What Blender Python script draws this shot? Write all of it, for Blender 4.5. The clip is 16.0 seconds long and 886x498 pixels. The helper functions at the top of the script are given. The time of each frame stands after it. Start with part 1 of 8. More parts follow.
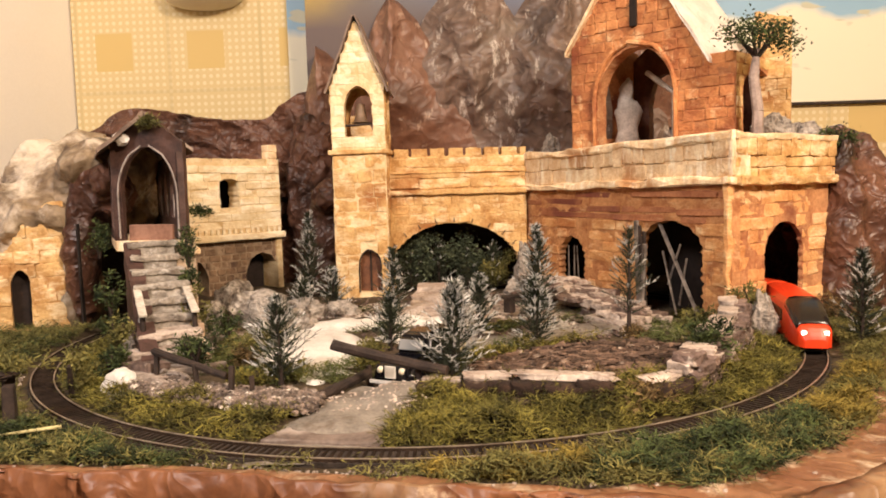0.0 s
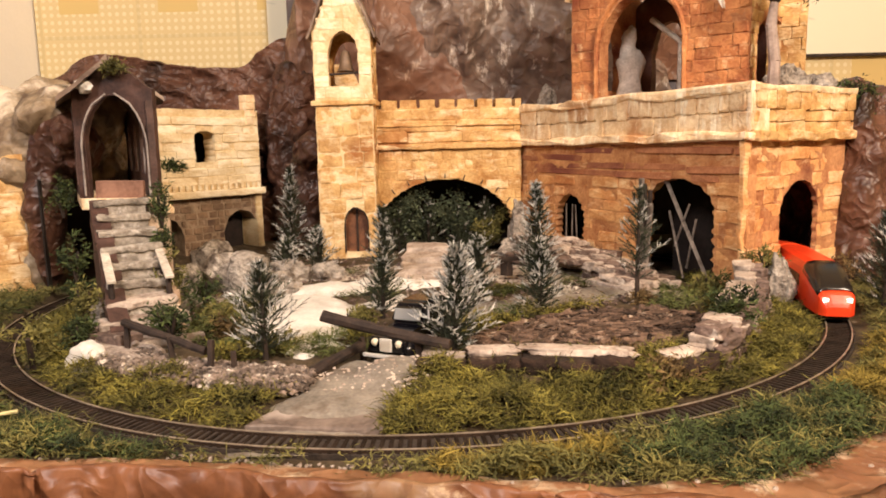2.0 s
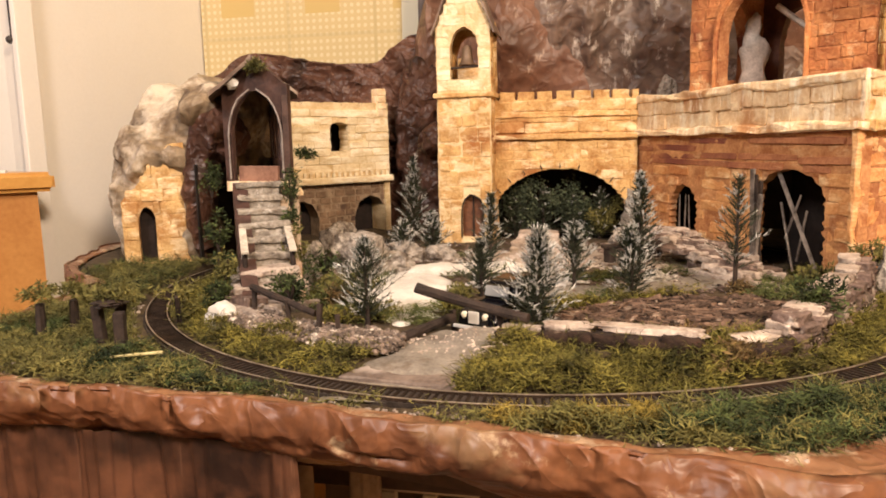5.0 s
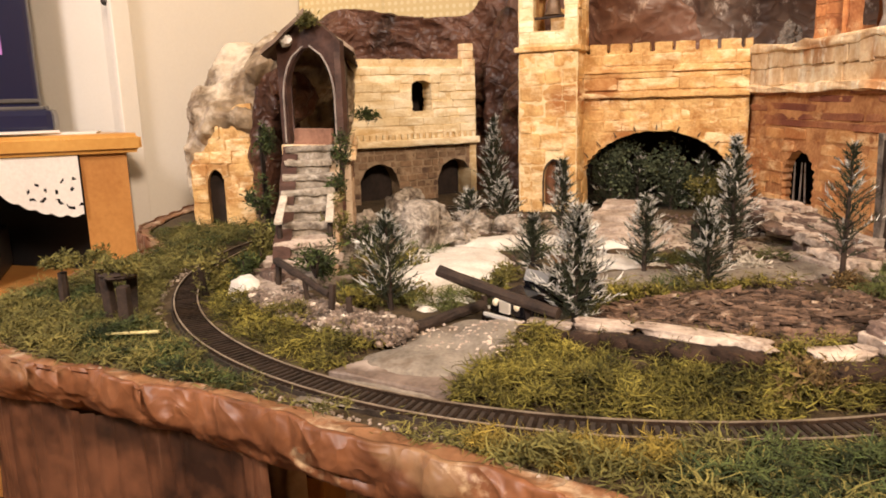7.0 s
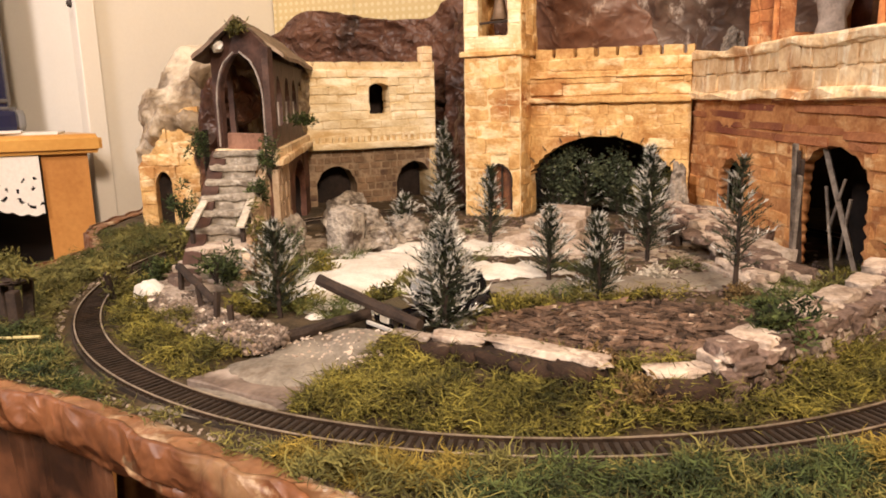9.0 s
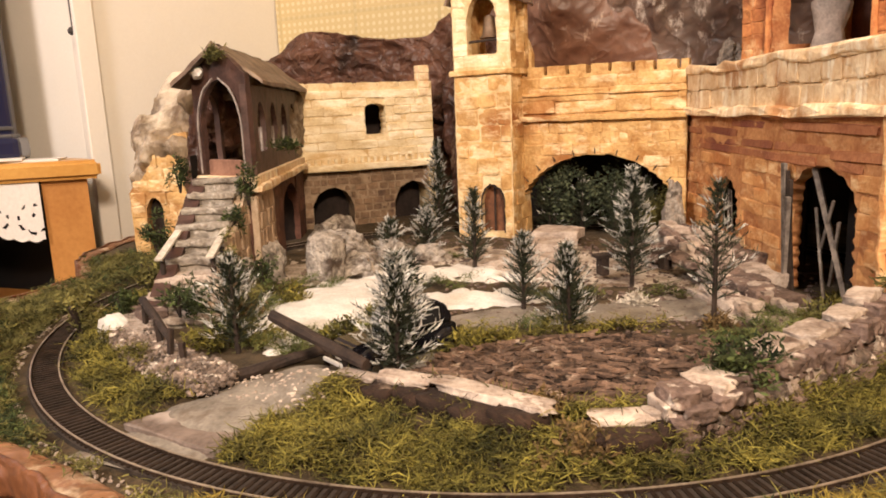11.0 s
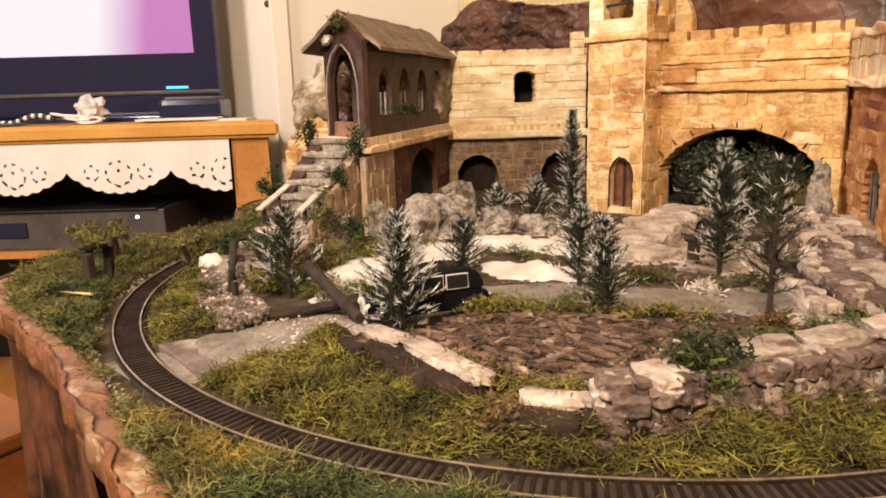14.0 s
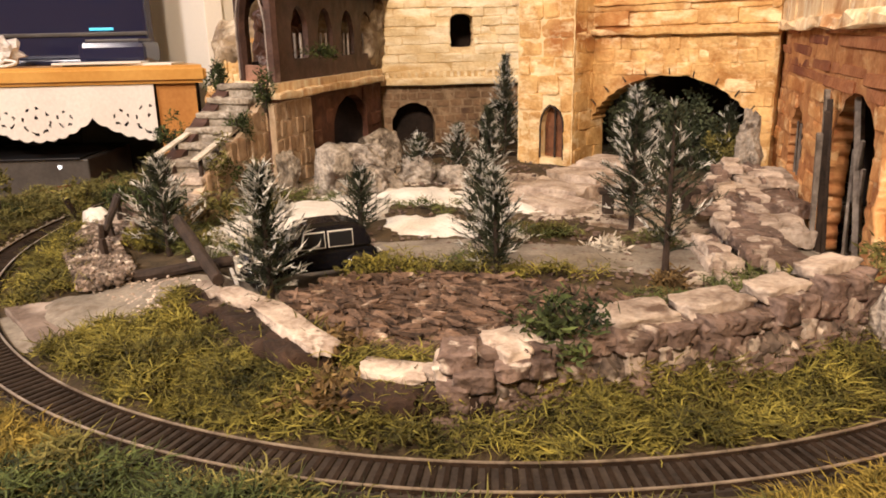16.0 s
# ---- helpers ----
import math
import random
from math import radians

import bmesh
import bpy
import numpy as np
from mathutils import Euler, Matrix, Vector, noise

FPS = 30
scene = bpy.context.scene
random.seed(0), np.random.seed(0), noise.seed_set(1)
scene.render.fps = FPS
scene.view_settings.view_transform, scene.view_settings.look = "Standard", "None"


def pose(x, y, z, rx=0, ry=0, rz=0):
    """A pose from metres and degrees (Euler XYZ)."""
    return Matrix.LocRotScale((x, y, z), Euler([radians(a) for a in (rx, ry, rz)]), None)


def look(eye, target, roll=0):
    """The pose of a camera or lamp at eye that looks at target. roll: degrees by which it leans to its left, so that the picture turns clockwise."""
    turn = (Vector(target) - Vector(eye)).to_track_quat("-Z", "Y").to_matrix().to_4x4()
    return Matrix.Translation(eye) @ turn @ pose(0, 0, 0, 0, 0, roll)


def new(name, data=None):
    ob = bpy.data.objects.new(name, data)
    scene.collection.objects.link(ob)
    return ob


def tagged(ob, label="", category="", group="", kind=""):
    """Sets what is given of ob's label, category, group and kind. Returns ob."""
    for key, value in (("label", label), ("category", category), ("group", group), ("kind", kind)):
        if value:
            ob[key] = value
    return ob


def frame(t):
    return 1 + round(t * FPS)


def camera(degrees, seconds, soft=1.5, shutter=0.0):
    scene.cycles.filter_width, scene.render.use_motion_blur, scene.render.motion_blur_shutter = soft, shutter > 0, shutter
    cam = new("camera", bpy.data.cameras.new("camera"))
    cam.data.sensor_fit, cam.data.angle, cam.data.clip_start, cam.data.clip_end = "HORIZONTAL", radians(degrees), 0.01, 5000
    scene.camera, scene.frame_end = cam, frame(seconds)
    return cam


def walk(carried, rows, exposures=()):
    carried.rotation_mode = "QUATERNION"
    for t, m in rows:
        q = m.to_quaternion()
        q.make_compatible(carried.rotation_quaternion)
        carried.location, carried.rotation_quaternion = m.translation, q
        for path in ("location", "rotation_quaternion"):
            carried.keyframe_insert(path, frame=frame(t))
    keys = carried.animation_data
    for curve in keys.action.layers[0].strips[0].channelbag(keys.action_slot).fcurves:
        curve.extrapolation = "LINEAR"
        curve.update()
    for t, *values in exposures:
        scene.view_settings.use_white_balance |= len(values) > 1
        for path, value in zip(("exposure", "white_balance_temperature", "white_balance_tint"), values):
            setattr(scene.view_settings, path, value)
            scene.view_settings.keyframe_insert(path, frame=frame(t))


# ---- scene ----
cam = camera(63.4, 16.0, soft=1.8)
PATH = [
    (0, (0.03, 0.024, 0.144), (-0.038, 2.017, -0.013), -1.6),
    (0.5, (0.036, 0.029, 0.149), (-0.012, 2.022, -0.015), -2.2),
    (1, (0.036, 0.025, 0.144), (-0.051, 2.011, -0.077), -1.2),
    (1.5, (0.024, 0.056, 0.141), (0.003, 2.037, -0.133), -1.4),
    (2, (0.014, 0.073, 0.145), (0.001, 2.052, -0.139), -1.3),
    (2.5, (0.027, 0.033, 0.137), (-0.079, 2.007, -0.164), -0.0),
    (3, (0.03, 0.033, 0.14), (-0.075, 2.011, -0.133), -0.5),
    (3.5, (0.033, 0.016, 0.142), (-0.057, 2.001, -0.084), -1.3),
    (4, (0.037, 0.017, 0.14), (-0.116, 1.995, -0.11), -1.7),
    (4.5, (0.045, 0.023, 0.141), (-0.228, 1.985, -0.137), -1.5),
    (7, (0.104, 0.118, 0.143), (-0.642, 1.929, -0.26), -1.5),
    (7.5, (0.119, 0.141, 0.139), (-0.625, 1.942, -0.311), -2.4),
    (8, (0.143, 0.146, 0.141), (-0.63, 1.935, -0.306), -2.5),
    (8.5, (0.166, 0.146, 0.142), (-0.607, 1.937, -0.298), -1.8),
    (9, (0.187, 0.149, 0.151), (-0.601, 1.94, -0.262), -1.2),
    (9.5, (0.163, 0.183, 0.157), (-0.597, 1.994, -0.22), -1.6),
    (12, (0.27, 0.191, 0.159), (-0.76, 1.861, -0.227), -1.0),
    (12.5, (0.288, 0.207, 0.156), (-0.836, 1.815, -0.234), 0.6),
    (13, (0.331, 0.234, 0.148), (-0.911, 1.746, -0.263), 0.2),
    (13.5, (0.351, 0.253, 0.146), (-1.037, 1.613, -0.324), -1.3),
    (14, (0.329, 0.26, 0.15), (-1.048, 1.645, -0.282), -1.6),
    (14.5, (0.32, 0.278, 0.145), (-0.994, 1.703, -0.349), -0.6),
    (15, (0.327, 0.305, 0.145), (-1.042, 1.66, -0.394), -1.2),
    (15.5, (0.337, 0.314, 0.148), (-1.03, 1.668, -0.397), -0.4),
    (16, (0.346, 0.324, 0.143), (-0.959, 1.73, -0.423), -1.2),
]
walk(cam, [(t, look(eye, target, roll)) for t, eye, target, roll in PATH])

# ---- light ----
world = bpy.data.worlds.new("room_world")
world.use_nodes = True
world.node_tree.nodes["Background"].inputs[0].default_value = (1.0, 0.85, 0.65, 1)
world.node_tree.nodes["Background"].inputs[1].default_value = 0.02
scene.world = world
scene.view_settings.exposure = 0.0


def lamp(name, at, target, size, watts, colour):
    data = bpy.data.lights.new(name, "AREA")
    data.shape, data.size, data.energy, data.color = "DISK", size, watts, colour
    ob = new(name, data)
    ob.matrix_world = look(at, target)
    return ob


lamp("ceiling_lamp_light", (0.69, -0.44, 0.98), (0.1, 0.9, 0.15), 0.26, 35.5, (1.0, 0.755, 0.560))
# fill added from the left, without a lamp known to be there
lamp("left_fill_light", (-0.57, -0.47, 1.00), (-0.4, 0.9, 0.15), 0.42, 19.6, (1.0, 0.860, 0.80))


# ---- materials ----
def nodes_of(name):
    m = bpy.data.materials.new(name)
    m.use_nodes = True
    t = m.node_tree
    return m, t, t.nodes["Principled BSDF"]


def surface(name, c1, c2, rough=0.8, scale=60.0, fine=400.0, bump=0.3, depth=0.0006, stain=None, stain_at=0.6,
            stain_scale=18.0, vary=0.0, island=0.0, metal=0.0, spec=0.4, coat=0.0, wash=None, wash_at=0.56, wash_scale=34.0, streak=(1, 1, 1), crumple=0.0, crease=0.003):
    """Two colours mixed by a broad and a fine noise, an optional stain, random tone per piece or island, and a bump."""
    m, t, b = nodes_of(name)
    n, l = t.nodes, t.links
    big, small = n.new("ShaderNodeTexNoise"), n.new("ShaderNodeTexNoise")
    geo = n.new("ShaderNodeNewGeometry")
    for x, s in ((big, scale), (small, fine)):
        x.inputs["Scale"].default_value, x.inputs["Detail"].default_value = s, 4
        l.new(geo.outputs["Position"], x.inputs["Vector"])
    add = n.new("ShaderNodeMath")
    add.operation = "MULTIPLY_ADD"
    l.new(small.outputs[0], add.inputs[0])
    add.inputs[1].default_value = 0.55
    l.new(big.outputs[0], add.inputs[2])
    ramp = n.new("ShaderNodeValToRGB")
    ramp.color_ramp.elements[0].position, ramp.color_ramp.elements[1].position = 0.55, 1.0
    ramp.color_ramp.elements[0].color, ramp.color_ramp.elements[1].color = (*c1, 1), (*c2, 1)
    l.new(add.outputs[0], ramp.inputs[0])
    out = ramp.outputs[0]
    if stain:
        st = n.new("ShaderNodeTexNoise")
        st.inputs["Scale"].default_value, st.inputs["Detail"].default_value = stain_scale, 6
        l.new(geo.outputs["Position"], st.inputs["Vector"])
        sr = n.new("ShaderNodeValToRGB")
        sr.color_ramp.elements[0].position, sr.color_ramp.elements[1].position = stain_at, stain_at + 0.12
        l.new(st.outputs[0], sr.inputs[0])
        mx = n.new("ShaderNodeMix")
        mx.data_type = "RGBA"
        l.new(sr.outputs[0], mx.inputs[0])
        l.new(out, mx.inputs[6])
        mx.inputs[7].default_value = (*stain, 1)
        out = mx.outputs[2]
    if wash:
        st = n.new("ShaderNodeTexNoise")
        st.inputs["Scale"].default_value, st.inputs["Detail"].default_value, st.inputs["Roughness"].default_value = wash_scale, 8, 0.7
        off = n.new("ShaderNodeVectorMath")
        off.operation = "ADD"
        off.inputs[1].default_value = (3.1, 7.7, 1.3)
        l.new(geo.outputs["Position"], off.inputs[0])
        run = n.new("ShaderNodeVectorMath")
        run.operation = "MULTIPLY"
        run.inputs[1].default_value = streak
        l.new(off.outputs[0], run.inputs[0])
        l.new(run.outputs[0], st.inputs["Vector"])
        sr = n.new("ShaderNodeValToRGB")
        sr.color_ramp.elements[0].position, sr.color_ramp.elements[1].position = wash_at, wash_at + 0.14
        l.new(st.outputs[0], sr.inputs[0])
        mx = n.new("ShaderNodeMix")
        mx.data_type = "RGBA"
        l.new(sr.outputs[0], mx.inputs[0])
        l.new(out, mx.inputs[6])
        mx.inputs[7].default_value = (*wash, 1)
        out = mx.outputs[2]
    if vary or island:
        hsv = n.new("ShaderNodeHueSaturation")
        mr = n.new("ShaderNodeMapRange")
        if vary:
            oi = n.new("ShaderNodeObjectInfo")
            l.new(oi.outputs["Random"], mr.inputs[0])
        else:
            l.new(geo.outputs["Random Per Island"], mr.inputs[0])
        w = vary or island
        mr.inputs[3].default_value, mr.inputs[4].default_value = 1 - w, 1 + w
        l.new(mr.outputs[0], hsv.inputs["Value"])
        l.new(out, hsv.inputs["Color"])
        out = hsv.outputs[0]
    l.new(out, b.inputs["Base Color"])
    b.inputs["Roughness"].default_value, b.inputs["Metallic"].default_value = rough, metal
    b.inputs["Specular IOR Level"].default_value = spec
    b.inputs["Coat Weight"].default_value = coat
    bp = n.new("ShaderNodeBump")
    bp.inputs["Strength"].default_value, bp.inputs["Distance"].default_value = bump, depth
    l.new(add.outputs[0], bp.inputs["Height"])
    last = bp
    for k, share in ((1.0, 1.0), (2.9, 0.40)) if crumple else ():
        # folds of crumpled paper: sharp ridges where a warped noise changes sign
        fo = n.new("ShaderNodeTexNoise")
        fo.inputs["Scale"].default_value, fo.inputs["Detail"].default_value, fo.inputs["Distortion"].default_value = crumple * k, 1.5, 0.6
        l.new(geo.outputs["Position"], fo.inputs["Vector"])
        mid, fold_h = n.new("ShaderNodeMath"), n.new("ShaderNodeMath")
        mid.operation, fold_h.operation = "SUBTRACT", "ABSOLUTE"
        mid.inputs[1].default_value = 0.5
        l.new(fo.outputs[0], mid.inputs[0])
        l.new(mid.outputs[0], fold_h.inputs[0])
        fold = n.new("ShaderNodeBump")
        fold.invert = True
        fold.inputs["Strength"].default_value, fold.inputs["Distance"].default_value = 0.9, crease * share
        l.new(fold_h.outputs[0], fold.inputs["Height"])
        l.new(last.outputs[0], fold.inputs["Normal"])
        last = fold
    l.new(last.outputs[0], b.inputs["Normal"])
    return m


def plain(name, c, rough=0.5, metal=0.0, glow=0.0, glow_colour=None):
    m, t, b = nodes_of(name)
    b.inputs["Base Color"].default_value = (*c, 1)
    b.inputs["Roughness"].default_value, b.inputs["Metallic"].default_value = rough, metal
    if glow:
        b.inputs["Emission Color"].default_value = (*(glow_colour or c), 1)
        b.inputs["Emission Strength"].default_value = glow
    return m


GOLD = surface("golden_plaster_stone", (0.43, 0.225, 0.070), (0.74, 0.50, 0.215), 0.75, 45, 300, 0.8, 0.0022, (0.33, 0.130, 0.036), 0.55, 11, vary=0.08, wash=(0.86, 0.69, 0.42), wash_at=0.495, wash_scale=26, streak=(1, 1, 2.2))
GOLD_JOINT = surface("golden_joint", (0.36, 0.17, 0.048), (0.70, 0.48, 0.21), 0.85, 45, 300, 0.9, 0.0022, (0.30, 0.11, 0.032), 0.56, 11, wash=(0.80, 0.62, 0.36), wash_at=0.54, wash_scale=26, streak=(1, 1, 2.6))
CREAM = surface("cream_plaster_stone", (0.66, 0.51, 0.28), (0.84, 0.71, 0.46), 0.75, 45, 300, 0.8, 0.0020, (0.58, 0.40, 0.18), 0.62, 16, vary=0.06, wash=(0.92, 0.83, 0.62), wash_at=0.46, wash_scale=26, streak=(1, 1, 3.0))
CREAM_JOINT = surface("cream_joint", (0.56, 0.39, 0.18), (0.80, 0.65, 0.40), 0.85, 45, 300, 0.8, 0.0020, wash=(0.84, 0.72, 0.48), wash_at=0.53, wash_scale=26, streak=(1, 1, 3.0))
RED = surface("red_ochre_stone", (0.30, 0.105, 0.048), (0.54, 0.245, 0.115), 0.75, 40, 300, 0.8, 0.0024, (0.22, 0.070, 0.045), 0.55, 9, vary=0.05, wash=(0.70, 0.43, 0.25), wash_at=0.59, wash_scale=24, streak=(1, 1, 4.0))
ORANGE = surface("orange_washed_stone", (0.52, 0.215, 0.070), (0.78, 0.45, 0.19), 0.75, 45, 300, 0.9, 0.0024, (0.38, 0.13, 0.045), 0.60, 11, vary=0.08, wash=(0.84, 0.60, 0.33), wash_at=0.50, wash_scale=28, streak=(1, 1, 3.0))
CHAPEL = surface("burnt_orange_stone", (0.35, 0.120, 0.042), (0.64, 0.30, 0.115), 0.75, 45, 300, 0.9, 0.0024, (0.22, 0.060, 0.026), 0.52, 13, vary=0.10, wash=(0.78, 0.54, 0.30), wash_at=0.56, wash_scale=40)
RED_JOINT = surface("red_ochre_joint", (0.28, 0.092, 0.036), (0.60, 0.31, 0.14), 0.85, 45, 300, 0.9, 0.0022, (0.17, 0.05, 0.03), 0.56, 12, wash=(0.68, 0.46, 0.26), wash_at=0.58, wash_scale=30, streak=(1, 1, 3.0))
PALE = surface("pale_worn_stone", (0.66, 0.44, 0.23), (0.90, 0.74, 0.49), 0.75, 60, 300, 0.9, 0.0024, (0.48, 0.25, 0.11), 0.57, 20, vary=0.08, wash=(0.94, 0.86, 0.67), wash_at=0.51, wash_scale=34, streak=(2.8, 2.8, 0.6))
BROWN = surface("brown_brick", (0.135, 0.085, 0.052), (0.28, 0.185, 0.115), 0.85, 60, 300, 0.5, 0.001, (0.10, 0.06, 0.045), 0.58, 25, vary=0.15, wash=(0.42, 0.31, 0.22), wash_at=0.60)
BROWN_JOINT = surface("brown_brick_joint", (0.20, 0.14, 0.09), (0.37, 0.275, 0.185), 0.9, 80, 400, 0.5, 0.001)
PORCH = surface("dark_porch_wood", (0.034, 0.018, 0.015), (0.095, 0.050, 0.040), 0.6, 60, 350, 0.5, 0.001, (0.20, 0.15, 0.13), 0.66, 40)
ROCK = surface("painted_brown_rock", (0.050, 0.022, 0.015), (0.165, 0.078, 0.050), 0.40, 11, 70, 0.5, 0.0024, (0.030, 0.016, 0.012), 0.56, 16, wash=(0.34, 0.22, 0.16), wash_at=0.63, wash_scale=70, crumple=22, crease=0.022)
ROCK_PALE = surface("painted_grey_rock", (0.13, 0.088, 0.052), (0.40, 0.31, 0.20), 0.5, 16, 110, 0.6, 0.003, (0.030, 0.022, 0.018), 0.53, 13, wash=(0.66, 0.58, 0.46), wash_at=0.50, wash_scale=14, crumple=14, crease=0.018)
MOUNT = surface("painted_mountain", (0.072, 0.053, 0.045), (0.24, 0.170, 0.132), 0.42, 9, 60, 0.6, 0.003, (0.20, 0.16, 0.13), 0.56, 14, wash=(0.66, 0.62, 0.56), wash_at=0.565, wash_scale=34, streak=(1.5, 1.5, 0.7), crumple=14, crease=0.022)
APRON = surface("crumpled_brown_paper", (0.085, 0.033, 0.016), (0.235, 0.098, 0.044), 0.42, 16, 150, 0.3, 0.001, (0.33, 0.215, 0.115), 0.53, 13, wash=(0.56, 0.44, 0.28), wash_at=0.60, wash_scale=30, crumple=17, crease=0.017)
APRON_RIM = surface("pale_paper_rim", (0.15, 0.065, 0.030), (0.34, 0.180, 0.092), 0.45, 16, 150, 0.4, 0.001, (0.18, 0.075, 0.035), 0.53, 20, wash=(0.62, 0.50, 0.35), wash_at=0.53, wash_scale=36, crumple=18, crease=0.016)
SNOW = surface("snow_powder", (0.54, 0.52, 0.48), (0.82, 0.80, 0.76), 0.9, 40, 500, 0.6, 0.001, (0.42, 0.36, 0.28), 0.66, 40)
STONE = surface("whitewashed_stone", (0.070, 0.046, 0.038), (0.25, 0.180, 0.150), 0.85, 70, 350, 1.0, 0.0030, (0.60, 0.53, 0.46), 0.60, 105, vary=0.25)
MOUNT_RED = surface("painted_red_mountain", (0.095, 0.046, 0.032), (0.26, 0.145, 0.098), 0.45, 9, 60, 0.5, 0.003, (0.13, 0.080, 0.062), 0.58, 12, wash=(0.55, 0.43, 0.34), wash_at=0.585, wash_scale=34, streak=(1.6, 1.6, 0.8), crumple=13, crease=0.020)
RUBBLE = surface("rubble_stone", (0.055, 0.042, 0.034), (0.25, 0.195, 0.160), 0.9, 90, 350, 0.9, 0.0016, (0.60, 0.54, 0.47), 0.56, 110, island=0.5)
SLAB = surface("pale_slab_stone", (0.20, 0.15, 0.12), (0.58, 0.50, 0.43), 0.85, 60, 350, 0.9, 0.0018, (0.12, 0.08, 0.06), 0.61, 70, vary=0.2, wash=(0.70, 0.64, 0.57), wash_at=0.58, wash_scale=70)
SOIL = surface("layout_soil", (0.028, 0.020, 0.010), (0.105, 0.074, 0.040), 0.95, 60, 500, 0.9, 0.0015, (0.42, 0.37, 0.30), 0.66, 60)
BARK = surface("field_bark", (0.024, 0.015, 0.011), (0.155, 0.098, 0.068), 0.9, 90, 500, 0.8, 0.001, (0.42, 0.34, 0.27), 0.64, 80, island=0.75)
ROAD = surface("grey_road", (0.13, 0.113, 0.094), (0.30, 0.270, 0.228), 0.88, 40, 400, 0.7, 0.0009, (0.11, 0.078, 0.055), 0.57, 34)
MOSS = surface("yellow_green_moss", (0.024, 0.026, 0.005), (0.240, 0.210, 0.042), 0.9, 35, 300, 0.2, 0.0005, island=0.75)
MOSS_DARK = surface("dark_green_moss", (0.010, 0.020, 0.007), (0.080, 0.105, 0.030), 0.9, 45, 300, 0.2, 0.0005, island=0.75)
MOSS_GOLD = surface("golden_moss", (0.10, 0.078, 0.012), (0.30, 0.225, 0.045), 0.9, 45, 300, 0.2, 0.0005, island=0.5)
NEEDLE = surface("dark_bristles", (0.013, 0.019, 0.011), (0.050, 0.060, 0.032), 0.7, 90, 500, 0.1, 0.0003, island=0.5)
FROST = surface("frosted_bristle_tips", (0.36, 0.37, 0.36), (0.68, 0.68, 0.65), 0.8, 90, 500, 0.1, 0.0003, island=0.3)
WOOD_DARK = surface("dark_twig", (0.012, 0.008, 0.007), (0.050, 0.033, 0.025), 0.8, 90, 500, 0.6, 0.0006)
LATH = surface("weathered_lath", (0.36, 0.32, 0.26), (0.72, 0.68, 0.60), 0.8, 90, 400, 0.4, 0.0004, (0.16, 0.12, 0.09), 0.6, 60)
GREY_WOOD = surface("grey_weathered_wood", (0.075, 0.060, 0.050), (0.26, 0.225, 0.195), 0.8, 90, 400, 0.5, 0.0006, (0.45, 0.41, 0.36), 0.64, 60)
RAIL = surface("rail_steel", (0.13, 0.10, 0.075), (0.38, 0.32, 0.25), 0.34, 80, 500, 0.1, 0.0002, metal=0.2)
RAIL_WEB = surface("rusted_rail_web", (0.014, 0.009, 0.006), (0.045, 0.028, 0.019), 0.8, 80, 500, 0.3, 0.0002, spec=0.12)
TIE = surface("sleeper_plastic", (0.010, 0.007, 0.005), (0.036, 0.025, 0.019), 0.85, 80, 500, 0.2, 0.0003, spec=0.05)
BED = surface("dark_track_bed", (0.014, 0.010, 0.008), (0.052, 0.039, 0.030), 0.95, 90, 600, 0.6, 0.0006)
TRAIN_RED = surface("train_red_plastic", (0.70, 0.045, 0.012), (0.85, 0.075, 0.020), 0.35, 30, 300, 0.05, 0.0002)
TRAIN_DARK = plain("train_window_black", (0.012, 0.010, 0.010), 0.2)
CAR_BLACK = plain("car_black_lacquer", (0.008, 0.008, 0.011), 0.15)
CAR_GLASS = plain("car_window_grey", (0.018, 0.019, 0.021), 0.12)
CHROME = plain("chrome", (0.75, 0.74, 0.72), 0.15, 1.0)
RUBBER = plain("rubber", (0.012, 0.012, 0.012), 0.8)
LIT = plain("headlamp_glass", (0.9, 0.85, 0.7), 0.2)
LIT_ON = plain("lit_headlamp", (0.95, 0.92, 0.85), 0.2, 0, 2.5, (1.0, 0.93, 0.8))
IRON = surface("dark_iron", (0.015, 0.014, 0.014), (0.06, 0.05, 0.045), 0.6, 90, 400, 0.3, 0.0004)
WALL_WHITE = surface("cream_wall_paint", (0.82, 0.79, 0.72), (0.87, 0.84, 0.77), 0.7, 5, 200, 0.1, 0.0004)
PLASTER = surface("room_plaster", (0.68, 0.60, 0.45), (0.74, 0.66, 0.50), 0.8, 5, 200, 0.1, 0.0004)
OAK = surface("honey_oak", (0.40, 0.17, 0.045), (0.55, 0.27, 0.08), 0.35, 12, 160, 0.15, 0.0004)
OAK_TOP = surface("honey_oak_top", (0.52, 0.26, 0.06), (0.64, 0.36, 0.10), 0.3, 12, 160, 0.15, 0.0004)
LACE = surface("white_lace", (0.72, 0.69, 0.65), (0.82, 0.79, 0.75), 0.9, 200, 900, 0.5, 0.0004)
# blue in this black is the reflected screen light, put into the colour
TV_BLACK = plain("tv_black_blue_sheen", (0.016, 0.018, 0.050), 0.14)
BLACK = plain("matt_black", (0.010, 0.010, 0.012), 0.5)
GREY_BOX = surface("player_grey", (0.055, 0.05, 0.047), (0.10, 0.092, 0.085), 0.4, 20, 200, 0.05, 0.0002)
WHITE = plain("white_plastic", (0.8, 0.8, 0.78), 0.4)
PAPER = plain("white_paper", (0.75, 0.73, 0.70), 0.8)
CARTON = surface("light_carton", (0.55, 0.47, 0.36), (0.70, 0.62, 0.50), 0.85, 30, 300, 0.1, 0.0003)
